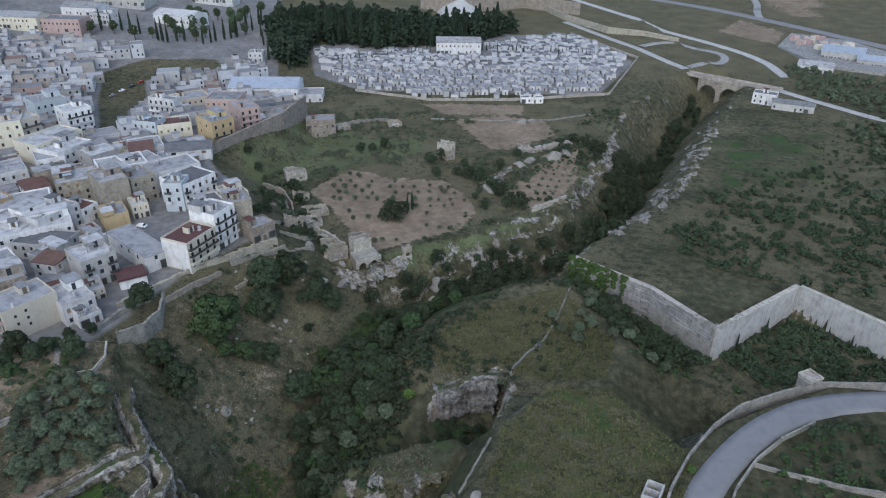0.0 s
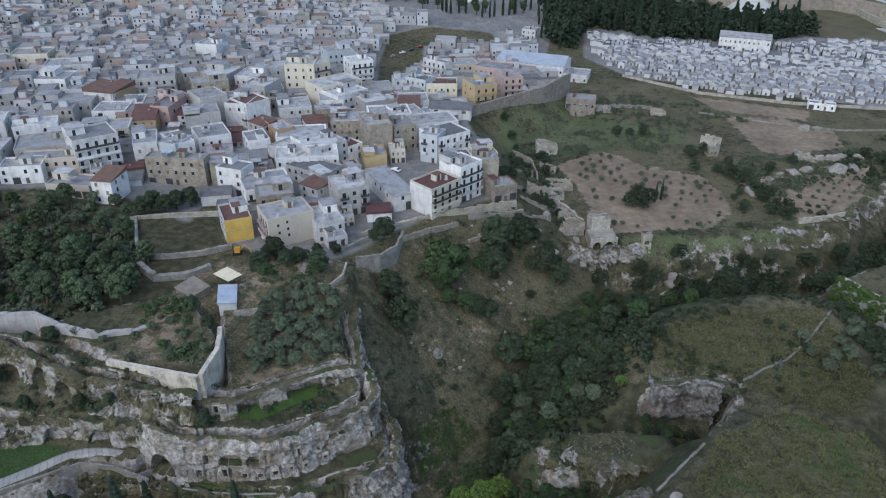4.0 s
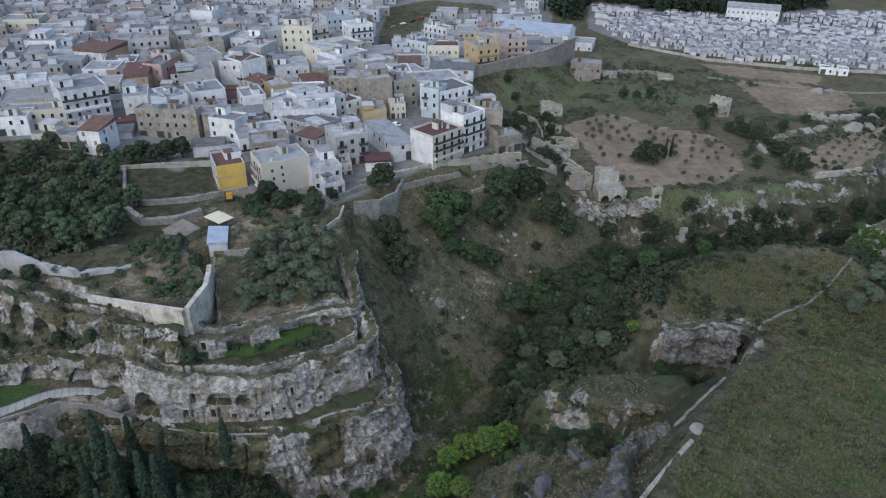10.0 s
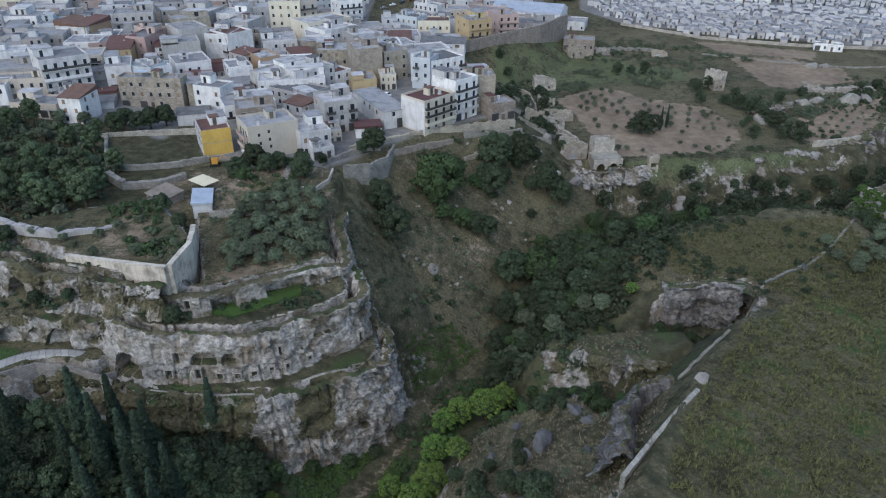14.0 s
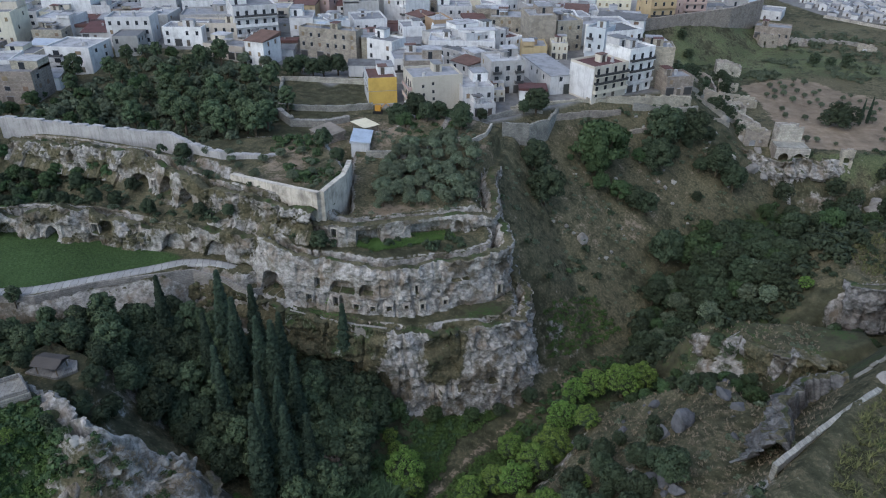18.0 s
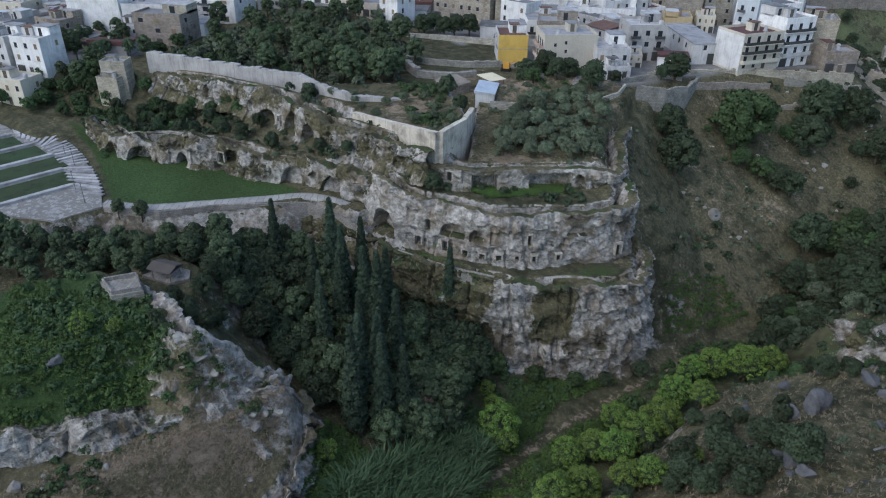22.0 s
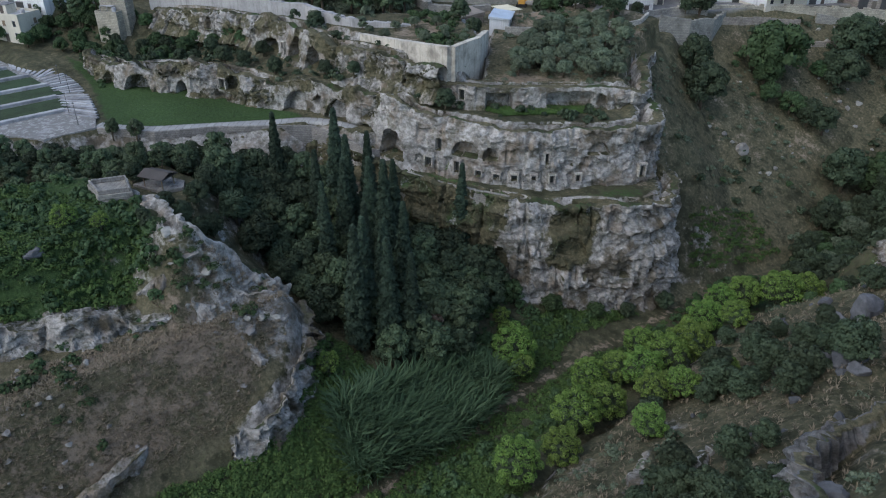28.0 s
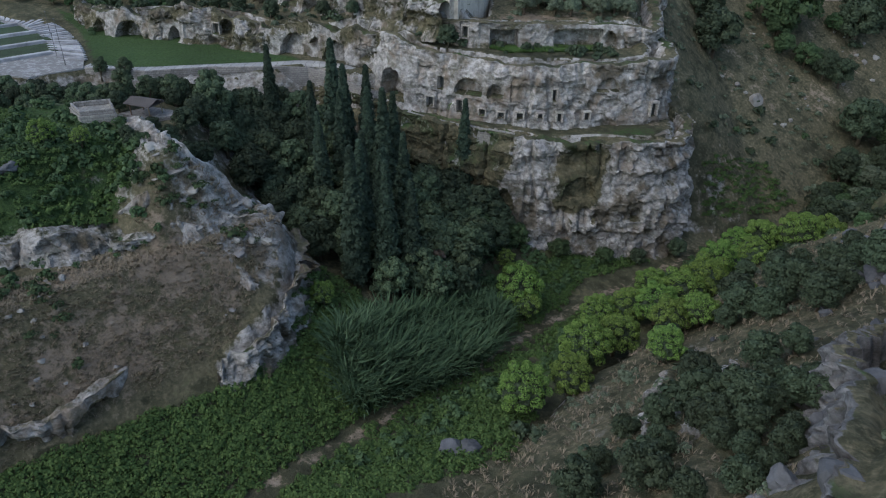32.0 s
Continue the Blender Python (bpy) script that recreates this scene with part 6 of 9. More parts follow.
TALL_WINDOW = Shape().box(-0.65, -0.05, 2.2, 0.65, 0.02, 2.3, 1).box(-0.55, -0.02, 0, 0.55, 0.02, 2.2, 0).mesh("window", GLASS, PALE_ROOF)
SHUTTERED = Shape().box(-0.6, -0.05, -0.1, 0.6, 0.02, 0.0, 1).box(-0.5, -0.03, 0, 0.5, 0.02, 1.4, 0).mesh("window", WOOD, PALE_ROOF)
DOOR_MESH = Shape().box(-0.6, -0.05, 0, 0.6, 0.03, 2.15, 0).box(-0.75, -0.08, 2.15, 0.75, 0.03, 2.35, 1).mesh("door", DOOR, PALE_ROOF)
GARAGE = Shape().box(-1.3, -0.05, 0, 1.3, 0.03, 2.5, 0).box(-1.45, -0.08, 2.5, 1.45, 0.03, 2.7, 1).mesh("garage_door", IRON, PALE_ROOF)
TANK = Shape().tube([(0, 0, 0.3), (0, 0, 1.5), (0, 0, 1.65)], [0.55, 0.55, 0.3], 10).box(-0.5, -0.5, 0, 0.5, 0.5, 0.3).mesh("water_tank", PALE_ROOF)
CHIMNEY = Shape().box(-0.3, -0.25, 0, 0.3, 0.25, 1.3).box(-0.4, -0.35, 1.3, 0.4, 0.35, 1.45).mesh("chimney", GREY)
AERIAL = Shape().tube([(0, 0, 0), (0, 0, 2.6)], [0.04, 0.03], 4).box(-0.7, -0.02, 2.2, 0.7, 0.02, 2.25).box(-0.4, -0.02, 2.45, 0.4, 0.02, 2.5).mesh("aerial", IRON)


def balcony_mesh(w, solid, mat):
    """A slab with one bent parapet round it."""
    s = Shape().box(-w / 2, -1.1, -0.16, w / 2, 0.02, 0.0, 0)
    t = 0.1 if solid else 0.04
    s.prism([(-w / 2, 0), (-w / 2, -1.1), (w / 2, -1.1), (w / 2, 0), (w / 2 - t, 0), (w / 2 - t, -1.1 + t), (-w / 2 + t, -1.1 + t), (-w / 2 + t, 0)], 0.0 if solid else 0.12, 0.95, 0 if solid else 1)
    return s.mesh("balcony", mat, IRON)


def house_parts(ob, w, d, storeys, wall, roof, seed, style="flat", balconies=False, wide_balcony=False, shop=False, side=True, blank=False, floor_h=3.1, back=False):
    """Fills a house: x along the front, the front at y = 0 facing -y."""
    rng = random.Random(seed)
    h = storeys * floor_h
    lip = 0.7 if style == "flat" else 0.0
    s = Shape().box(0, 0, -3.0, w, d, h, 0, top=False, bottom=False)
    if lip:
        s.box(0, 0, h, w, 0.25, h + lip).box(0, d - 0.25, h, w, d, h + lip).box(0, 0.25, h, 0.25, d - 0.25, h + lip).box(w - 0.25, 0.25, h, w, d - 0.25, h + lip)
    if style == "gable":
        s.face([(0, 0, h), (0, d, h), (0, d / 2, h + d * 0.16)][::-1]).face([(w, 0, h), (w, d, h), (w, d / 2, h + d * 0.16)])
    part("wall", s.mesh("wall", wall), ob)
    r = Shape()
    if style == "flat":
        r.box(0.25, 0.25, h - 0.2, w - 0.25, d - 0.25, h + 0.06)
    elif style == "gable":
        e, k = 0.35, d * 0.16
        for y0, z0, y1, z1 in ((-e, h - 0.1, d / 2, h + k + 0.04), (d + e, h - 0.1, d / 2, h + k + 0.04)):
            r.face([(-e, y0, z0 + 0.14), (w + e, y0, z0 + 0.14), (w + e, y1, z1 + 0.14), (-e, y1, z1 + 0.14)] if y0 < y1 else [(-e, y1, z1 + 0.14), (w + e, y1, z1 + 0.14), (w + e, y0, z0 + 0.14), (-e, y0, z0 + 0.14)])
            r.face([(-e, y0, z0), (-e, y0, z0 + 0.14), (w + e, y0, z0 + 0.14), (w + e, y0, z0)])
    elif style == "slab":
        r.box(-0.25, -0.25, h - 0.02, w + 0.25, d + 0.25, h + 0.2)
    else:
        r.face([(-0.3, -0.3, h), (w + 0.3, -0.3, h), (w + 0.3, d + 0.3, h + d * 0.14), (-0.3, d + 0.3, h + d * 0.14)])
        r.face([(-0.3, -0.3, h - 0.15), (-0.3, -0.3, h), (-0.3, d + 0.3, h + d * 0.14), (-0.3, d + 0.3, h)]).face([(w + 0.3, -0.3, h), (w + 0.3, -0.3, h - 0.15), (w + 0.3, d + 0.3, h), (w + 0.3, d + 0.3, h + d * 0.14)])
        r.face([(-0.3, d + 0.3, h + d * 0.14), (w + 0.3, d + 0.3, h + d * 0.14), (w + 0.3, d + 0.3, h - 0.2), (-0.3, d + 0.3, h - 0.2)])
        r.face([(-0.3, -0.3, h - 0.15), (w + 0.3, -0.3, h - 0.15), (w + 0.3, -0.3, h), (-0.3, -0.3, h)])
    part("roof", r.mesh("roof", roof), ob)
    if style == "flat":
        if w > 8.5 and d > 8 and rng.random() < 0.55:
            uw, ud = w * rng.uniform(0.35, 0.6), d * rng.uniform(0.35, 0.6)
            ux, uy, uh = rng.choice((0.0, w - uw)), d - ud, rng.uniform(2.2, 3.0)
            upper = part("upper_storey", Shape().box(ux, uy, h, ux + uw, uy + ud, h + uh, top=False).mesh("upper_storey", wall), ob)
            part("roof", Shape().box(ux - 0.12, uy - 0.12, h + uh, ux + uw + 0.12, uy + ud + 0.12, h + uh + 0.18).mesh("roof", rng.choice((ROOF, PALE_ROOF, PALE_ROOF))), upper)
            part("window", TALL_WINDOW, upper, at=pose(ux + uw * 0.4, uy, h + 0.08))
        if rng.random() < 0.35:
            px_, py_ = rng.uniform(0.4, max(0.5, w - 4.4)), rng.uniform(0.4, max(0.5, d - 4))
            part("sheet_roof", Shape().box(px_, py_, h + 1.9, px_ + rng.uniform(2.4, 4), py_ + rng.uniform(2, 3.4), h + 1.97).box(px_, py_, h, px_ + 0.1, py_ + 0.1, h + 1.9).box(px_ + 2.2, py_, h, px_ + 2.3, py_ + 0.1, h + 1.9).mesh("sheet_roof", rng.choice((METAL, PALE_ROOF, ROOF))), ob)
        if rng.random() < 0.6:
            hw, hd, hx = rng.uniform(2.4, 4.0), rng.uniform(2.4, 4.2), rng.uniform(0.3, max(0.4, w - 4.5))
            hy = rng.uniform(d * 0.3, max(d * 0.35, d - 4.6))
            hut = part("stair_head", Shape().box(hx, hy, h, hx + hw, hy + hd, h + 2.4).mesh("stair_head", wall), ob)
            part("lid", Shape().box(hx - 0.15, hy - 0.15, h + 2.4, hx + hw + 0.15, hy + hd + 0.15, h + 2.55).mesh("lid", rng.choice((ROOF, ROOF, TILE))), hut)
            part("door", DOOR_MESH, hut, at=pose(hx + hw / 2, hy, h + 0.1))
        if rng.random() < 0.5:
            part("water_tank", TANK, ob, at=pose(rng.uniform(1, w - 1), rng.uniform(1, d - 1), h + 0.05))
        if rng.random() < 0.5:
            part("aerial", AERIAL, ob, at=pose(rng.uniform(1, w - 1), rng.uniform(1, d - 1), h + 0.05, 0, 0, rng.uniform(0, 90)))
    if rng.random() < 0.4:
        part("chimney", CHIMNEY, ob, at=pose(rng.uniform(1, w - 1), d * 0.6, h + 0.05))
    if blank:
        return
    cols = max(2, int(w / 3.0))
    for f in range(storeys):
        for c in range(cols):
            x = (c + 0.5) * w / cols
            z = f * floor_h
            if f == 0:
                if c == cols // 2:
                    part("door", DOOR_MESH, ob, at=pose(x, 0, 0.05))
                elif shop or rng.random() < 0.3:
                    part("garage_door", GARAGE, ob, at=pose(x, 0, 0.05))
                elif rng.random() < 0.6:
                    part("window", WINDOW, ob, at=pose(x, 0, 1.1))
            elif balconies and not wide_balcony and c % 2 == 0:
                part("window", TALL_WINDOW, ob, at=pose(x, 0, z + 0.1))
                part("balcony", BALCONIES[rng.randrange(2)], ob, at=pose(x, 0, z))
            elif wide_balcony:
                part("window", TALL_WINDOW, ob, at=pose(x, 0, z + 0.1))
            elif rng.random() < 0.85:
                part("window", rng.choice((WINDOW, WINDOW, SHUTTERED)), ob, at=pose(x, 0, z + 0.9))
        if wide_balcony and f > 0:
            part("balcony", balcony_mesh(w - 0.6, rng.random() < 0.5, wall), ob, at=pose(w / 2, 0, f * floor_h))
        if side:
            for y, rz, x in ((d * 0.3, 90, w), (d * 0.7, 90, w), (d * 0.35, -90, 0), (d * 0.75, -90, 0)):
                if f > 0 and rng.random() < 0.45:
                    part("window", rng.choice((WINDOW, SHUTTERED)), ob, at=pose(x, y, f * floor_h + 0.9, 0, 0, rz))
        if back and f > 0:
            for c in range(cols):
                if rng.random() < 0.5:
                    part("window", WINDOW, ob, at=pose((c + 0.5) * w / cols, d, f * floor_h + 0.9, 0, 0, 180))


BALCONIES = [balcony_mesh(2.2, False, PALE_ROOF), balcony_mesh(2.2, True, WHITE)]
HOUSE_KINDS = [
    # width, depth, storeys, wall, roof, style, balconies, label
    (9, 10, 2, WHITE, ROOF, "flat", False, "white plastered two-storey terraced house with a flat roof"),
    (8, 11, 3, WHITE, PALE_ROOF, "flat", True, "white three-storey house with balconies and a roof terrace"),
    (10, 10, 2, GREY, ROOF, "flat", False, "grey unpainted two-storey house with a flat roof"),
    (9, 11, 3, GREY, PALE_ROOF, "flat", True, "grey three-storey house with balconies"),
    (9, 10, 3, CREAM, ROOF, "flat", True, "cream three-storey house with balconies and a flat roof"),
    (11, 10, 2, CREAM, PALE_ROOF, "flat", False, "cream two-storey house with a pale roof terrace"),
    (8, 9, 2, WHITE, TILE, "lean", False, "white house with a sloping red tiled roof"),
    (10, 9, 3, TUFA, ROOF, "flat", False, "three-storey house of bare tufa blocks"),
    (9, 10, 2, TUFA, ROOF, "flat", False, "two-storey house of bare tufa blocks"),
    (9, 9, 3, PINK, ROOF, "flat", True, "faded pink three-storey house with balconies"),
    (10, 10, 2, WHITE, ROOF, "gable", False, "white house with a low grey pitched roof"),
    (12, 11, 4, WHITE, PALE_ROOF, "flat", True, "white four-storey block of flats with balconies"),
    (9, 10, 2, OCHRE, ROOF, "flat", False, "ochre two-storey house with a flat roof"),
    (10, 10, 3, BLUISH, ROOF, "flat", True, "pale blue three-storey house with balconies"),
    (11, 9, 1, GREY, TILE, "lean", False, "low grey house with a red tiled lean-to roof"),
    (8, 10, 3, BEIGE, ROOF, "flat", False, "beige three-storey house with a flat roof"),
]
house_store = []


def first_houses():
    for k, (w, d, n, wall, roof, style, balc, label) in enumerate(HOUSE_KINDS):
        ob = thing("house", label, "house", None, "houses of the old town")
        house_parts(ob, w, d, n, wall, roof, 500 + k, style, balc)
        house_store.append((ob, w, d))


first_houses()
used = set()


def put_house(k, x, y, z, yaw, sx=1.0, sy=1.0, sz=1.0):
    ob, w, d = house_store[k]
    m = pose(x, y, z, 0, 0, yaw) @ Matrix.Diagonal((sx, sy, sz, 1))
    if k in used:
        return copy_thing(ob, m)
    used.add(k)
    ob.matrix_basis = m
    return ob


def own_house(label, a, b, d, storeys, wall, roof, seed, roof_z=0.0, **kw):
    """A house whose front runs from a to b (as seen from the ravine, west to east)."""
    w = math.dist(a, b)
    z = height((a[0] + b[0]) / 2, (a[1] + b[1]) / 2 + 3)
    yaw = math.degrees(math.atan2(b[1] - a[1], b[0] - a[0]))
    if roof_z:
        kw["floor_h"] = (roof_z - z) / storeys
    ob = thing("house", label, "house", pose(a[0], a[1], z, 0, 0, yaw), "houses at the ravine's edge")
    house_parts(ob, w, d, storeys, wall, roof, seed, **kw)
    FRONT.append((a, b, d))
    return ob, w, z


FRONT = []


def front_row():
    ob, w, z = own_house("house end wall painted bright yellow above a building site", (-137, 160.8), (-131, 167), 13, 3, WHITE, TILE, 1, blank=True, floor_h=2.55)
    part("gable_wall", Shape().box(-0.02, -0.06, 0.4, w + 0.02, 0.0, 8.4).mesh("gable_wall", YELLOW), ob, "end wall painted bright yellow")
    part("trim", Shape().box(-0.05, -0.12, 4.2, w + 0.05, -0.06, 4.38).mesh("trim", TUFA), ob)
    for y in (3, 6, 9):
        for f in (1, 2):
            part("window", WINDOW, ob, at=pose(0, y, f * 2.55 + 0.7, 0, 0, -90))
    ob, w, z = own_house("large beige block with a blank end wall and pink balconies", (-122.3, 163.4), (-112.6, 175.2), 12, 3, BEIGE, ROOF, 2, blank=True, floor_h=3.2)
    for x, zz in ((3.2, 7.0), (3.4, 4.4), (6.2, 7.6), (6.3, 5.2), (6.4, 3.0)):
        part("window", Shape().box(-0.35, -0.02, 0, 0.35, 0.02, 0.9, 0).box(-0.42, -0.05, -0.08, 0.42, 0.02, 0, 1).mesh("window", GLASS, PALE_ROOF), ob, at=pose(x, 0, zz))
    for f in range(1, 3):
        part("balcony", Shape().box(-1.2, 0.6, f * 3.1 - 0.15, 0, 9, f * 3.1, 0).box(-1.2, 0.6, f * 3.1, -1.1, 9, f * 3.1 + 1.0, 1).box(-1.2, 0.6, f * 3.1, 0, 0.7, f * 3.1 + 1.0, 1).mesh("balcony", PALE_ROOF, PINK), ob, "pink balcony with a solid parapet")
        for y in (2.2, 5.0, 7.6):
            part("window", TALL_WINDOW, ob, at=pose(0, y, f * 3.1 + 0.1, 0, 0, -90))
    own_house("tall whitewashed old house at the park's edge", (-233, 58), (-224, 63), 9, 3, WHITE, PALE_ROOF, 301, floor_h=3.4)
    own_house("pale old house with a flat roof", (-229, 49.5), (-220, 54.5), 8, 2, CREAM, PALE_ROOF, 302, floor_h=3.4)
    own_house("white old house among trees", (-243, 53), (-235, 57), 9, 3, WHITE, PALE_ROOF, 303, floor_h=3.4)
    own_house("old tufa house above the grottoes", (-241, 43), (-232, 46.5), 9, 2, TUFA, PALE_ROOF, 304, floor_h=3.4)
    own_house("square old tufa tower house", (-206, 71.8), (-201, 76.6), 5, 3, TUFA, PALE_ROOF, 305, blank=True, floor_h=2.8)
    own_house("white two-storey house with a roof terrace and stair", (-110, 171.5), (-103.5, 178.5), 13, 2, WHITE, PALE_ROOF, 3, 49.4)
    own_house("low white annexe with a terrace", (-105.5, 170.5), (-101, 175.5), 5, 1, WHITE, PALE_ROOF, 4, side=False)
    ob, w, z = own_house("long grey barn with a low pitched roof and dark gateway", (-97, 202.2), (-91.4, 208.6), 27, 2, WHITE, ROOF, 5, blank=True, style="slab", floor_h=3.0)
    part("gateway", Shape().box(4.6, -0.05, 0, 6.8, 0.05, 3.2).mesh("gateway", DARK_SHEET), ob)
    part("window", WINDOW, ob, at=pose(3.5, 0, 4.2))
    for y in (6, 12, 17):
        part("window", WINDOW, ob, at=pose(0, y, 3.6, 0, 0, -90))
    ob, w, z = own_house("cream block of flats with balconies and a red roof", (-83, 203), (-77.4, 216), 11, 4, CREAM, TILE, 6, 53.0, wide_balcony=True, side=False)
    part("side_wall", Shape().box(-0.05, 0, 0.3, 0, 11, 53.0 - z).mesh("side_wall", WHITE), ob, "white painted side wall")
    own_house("white four-storey block of flats with balconies", (-78, 218), (-73.6, 228), 11, 4, WHITE, PALE_ROOF, 7, 56.0, wide_balcony=True)
    own_house("grey block with a blank end wall", (-77, 230), (-69, 234), 9, 4, TUFA, ROOF, 8, blank=True)
    own_house("low ruined stone house without plaster", (-67, 224), (-60.5, 230.5), 8, 2, TUFA, ROOF, 9, side=False, floor_h=2.7)
    own_house("long white block of flats with four rows of balconies", (-216.0, 178.6), (-207.7, 192.4), 15.5, 4, WHITE, ROOF, 200, 58.8, wide_balcony=True)
    own_house("dark-roofed white house beside the long flats", (-241.3, 173.6), (-227.1, 186.9), 15.5, 2, GREY, ROOF, 201, 53.7)
    own_house("long low cream house at the street corner", (-233.2, 166.6), (-215.0, 178.3), 9.3, 2, CREAM, ROOF, 202, 53.1)
    own_house("white house with small windows in a side street", (-260.2, 189.1), (-248.3, 200.8), 10.3, 2, WHITE, PALE_ROOF, 203, 54.4)
    own_house("low cream bar with an awning beside the park", (-213.7, 161.5), (-198.0, 165.8), 10.0, 1, CREAM, ROOF, 204, 49.4, shop=True)
    own_house("white house with a red tiled roof at the park", (-195.6, 164.9), (-188.4, 166.7), 10.9, 3, WHITE, TILE, 205, 52.9, style="lean")
    own_house("large roofless tufa building with walled-up windows", (-191.5, 187.0), (-169.9, 193.4), 6.0, 3, TUFA, ROOF, 206, 53.6)
    own_house("white house with a roof hut behind the tufa shell", (-205.4, 196.0), (-198.6, 201.8), 15.3, 2, WHITE, PALE_ROOF, 207, 53.3)
    own_house("pale blue-grey house with a flat roof", (-199.2, 202.4), (-190.9, 203.0), 11.0, 2, BLUISH, PALE_ROOF, 208, 52.8, blank=True)
    own_house("white house with a walled roof terrace", (-191.5, 203.9), (-187.9, 210.7), 15.5, 2, WHITE, PALE_ROOF, 209, 52.5)
    own_house("low ochre house with a dark roof", (-227.3, 218.8), (-219.1, 224.1), 15.5, 2, OCHRE, TILE, 210, 53.1, style="lean")
    own_house("tall house with a white gable and a red roof", (-262.9, 237.7), (-255.2, 237.8), 15.2, 2, OCHRE, TILE, 211, 56.0, style="lean")
    own_house("white house under a red roof", (-254.8, 238.0), (-257.6, 252.3), 14.6, 2, WHITE, TILE, 212, 56.0, style="lean")
    own_house("long house with a dark shaded top terrace", (-255.8, 254.9), (-242.2, 265.6), 15.5, 3, GREY, ROOF, 213, 57.5, wide_balcony=True)
    own_house("faded pink house with a roof terrace", (-228.5, 232.2), (-220.1, 233.9), 15.4, 2, PINK, ROOF, 214, 54.8)
    own_house("pink house with a red gable", (-225.8, 246.3), (-224.2, 253.3), 13.6, 2, PINK, TILE, 215, 54.8)
    own_house("big grey blank-walled block", (-211.7, 245.1), (-205.3, 256.1), 15.2, 3, GREY, PALE_ROOF, 216, 56.3, blank=True)
    own_house("white house with stacked balconies", (-202.3, 253.6), (-190.1, 248.8), 12.2, 3, WHITE, TILE, 217, 55.5, wide_balcony=True)
    own_house("white house beside the balconied one", (-190.6, 249.6), (-194.3, 266.5), 10.4, 3, WHITE, TILE, 218, 55.2)
    own_house("house with a broad white sheet roof", (-214.0, 278.3), (-201.3, 279.1), 15.5, 2, GREY, PALE_ROOF, 219, 53.7)
    own_house("terraced white house with a dark ground floor", (-189.4, 214.7), (-180.9, 224.7), 15.5, 2, WHITE, ROOF, 220, 51.6, shop=True)
    own_house("grey-banded narrow white house", (-163.1, 191.3), (-152.6, 191.9), 8.6, 3, WHITE, ROOF, 221, 52.7, shop=True)
    own_house("white house with a roof terrace and awnings", (-144.6, 182.9), (-132.8, 194.7), 15.5, 2, WHITE, ROOF, 222, 50.0, wide_balcony=True)
    own_house("red-brown roofed house in a lane", (-186.6, 244.3), (-177.2, 241.3), 7.6, 2, GREY, TILE, 223, 50.4, style="lean")
    own_house("yellow-topped house in the middle of the quarter", (-167.8, 238.1), (-163.1, 245.1), 13.8, 2, OCHRE, PALE_ROOF, 224, 50.3, blank=True)
    own_house("grey house with a brown roof hut", (-163.2, 223.9), (-146.8, 219.8), 13.8, 2, GREY, PALE_ROOF, 225, 49.4)
    own_house("long house with a broad pale roof", (-141.9, 222.2), (-134.1, 237.5), 15.5, 3, WHITE, PALE_ROOF, 226, 51.3)
    own_house("tall block of flats with rows of windows", (-202.8, 299.6), (-189.2, 305.5), 15.5, 4, CREAM, PALE_ROOF, 227, 59.3)
    own_house("beige flats with loggias", (-190.4, 307.5), (-185.6, 315.1), 15.5, 4, BEIGE, PALE_ROOF, 228, 58.8, wide_balcony=True)
    own_house("tall pale blue slab of flats", (-201.7, 341.2), (-191.1, 352.2), 15.5, 4, BLUISH, ROOF, 229, 55.8)
    own_house("white flats with banded balconies at a street end", (-180.5, 328.5), (-172.3, 337.9), 12.4, 4, WHITE, PALE_ROOF, 230, 56.0, wide_balcony=True)
    own_house("house with a wide pale roof hall", (-177.6, 292.3), (-166.7, 313.9), 15.5, 3, CREAM, PALE_ROOF, 231, 52.5)
    own_house("white house by the hall", (-165.8, 287.2), (-158.5, 303.9), 15.2, 2, WHITE, PALE_ROOF, 232, 51.2)
    own_house("grey house with a roof hut by a lane", (-150.1, 284.1), (-141.8, 294.0), 13.3, 2, GREY, PALE_ROOF, 233, 51.0)
    own_house("tall bare tufa tower house", (-128.7, 244.9), (-120.6, 251.7), 15.5, 4, TUFA, PALE_ROOF, 234, 55.8, blank=True)
    own_house("bare tufa house beside a yard", (-121.1, 254.2), (-114.4, 262.2), 12.1, 3, TUFA, ROOF, 235, 53.2)
    own_house("pale blue house with balconies above a yard", (-107.2, 249.6), (-99.8, 249.5), 9.0, 3, BLUISH, PALE_ROOF, 236, 53.9, balconies=True)
    own_house("white house with balconies over the yard", (-99.8, 250.8), (-91.0, 264.3), 14.0, 3, WHITE, ROOF, 237, 52.6, balconies=True)
    own_house("pale blue house with an end gable", (-148.6, 326.8), (-136.6, 324.4), 9.2, 3, BLUISH, ROOF, 238, 52.5)
    own_house("block of flats with banded balconies", (-158.1, 372.1), (-142.4, 366.7), 6.3, 4, WHITE, ROOF, 239, 50.5, wide_balcony=True)
    own_house("cream house with a red-brown roof", (-136.2, 324.8), (-121.8, 331.0), 11.6, 2, CREAM, TILE, 240, 50.8)
    own_house("cream house beside the flats", (-149.0, 385.4), (-132.7, 395.7), 14.4, 3, CREAM, ROOF, 241, 44.2)
    own_house("yellow balconied flats above the high wall", (-108.7, 321.0), (-100.4, 329.4), 14.9, 3, OCHRE, ROOF, 242, 53.8, wide_balcony=True)
    own_house("pink flats above the high wall", (-101.8, 345.1), (-93.1, 351.4), 15.5, 4, PINK, ROOF, 243, 52.4, wide_balcony=True)
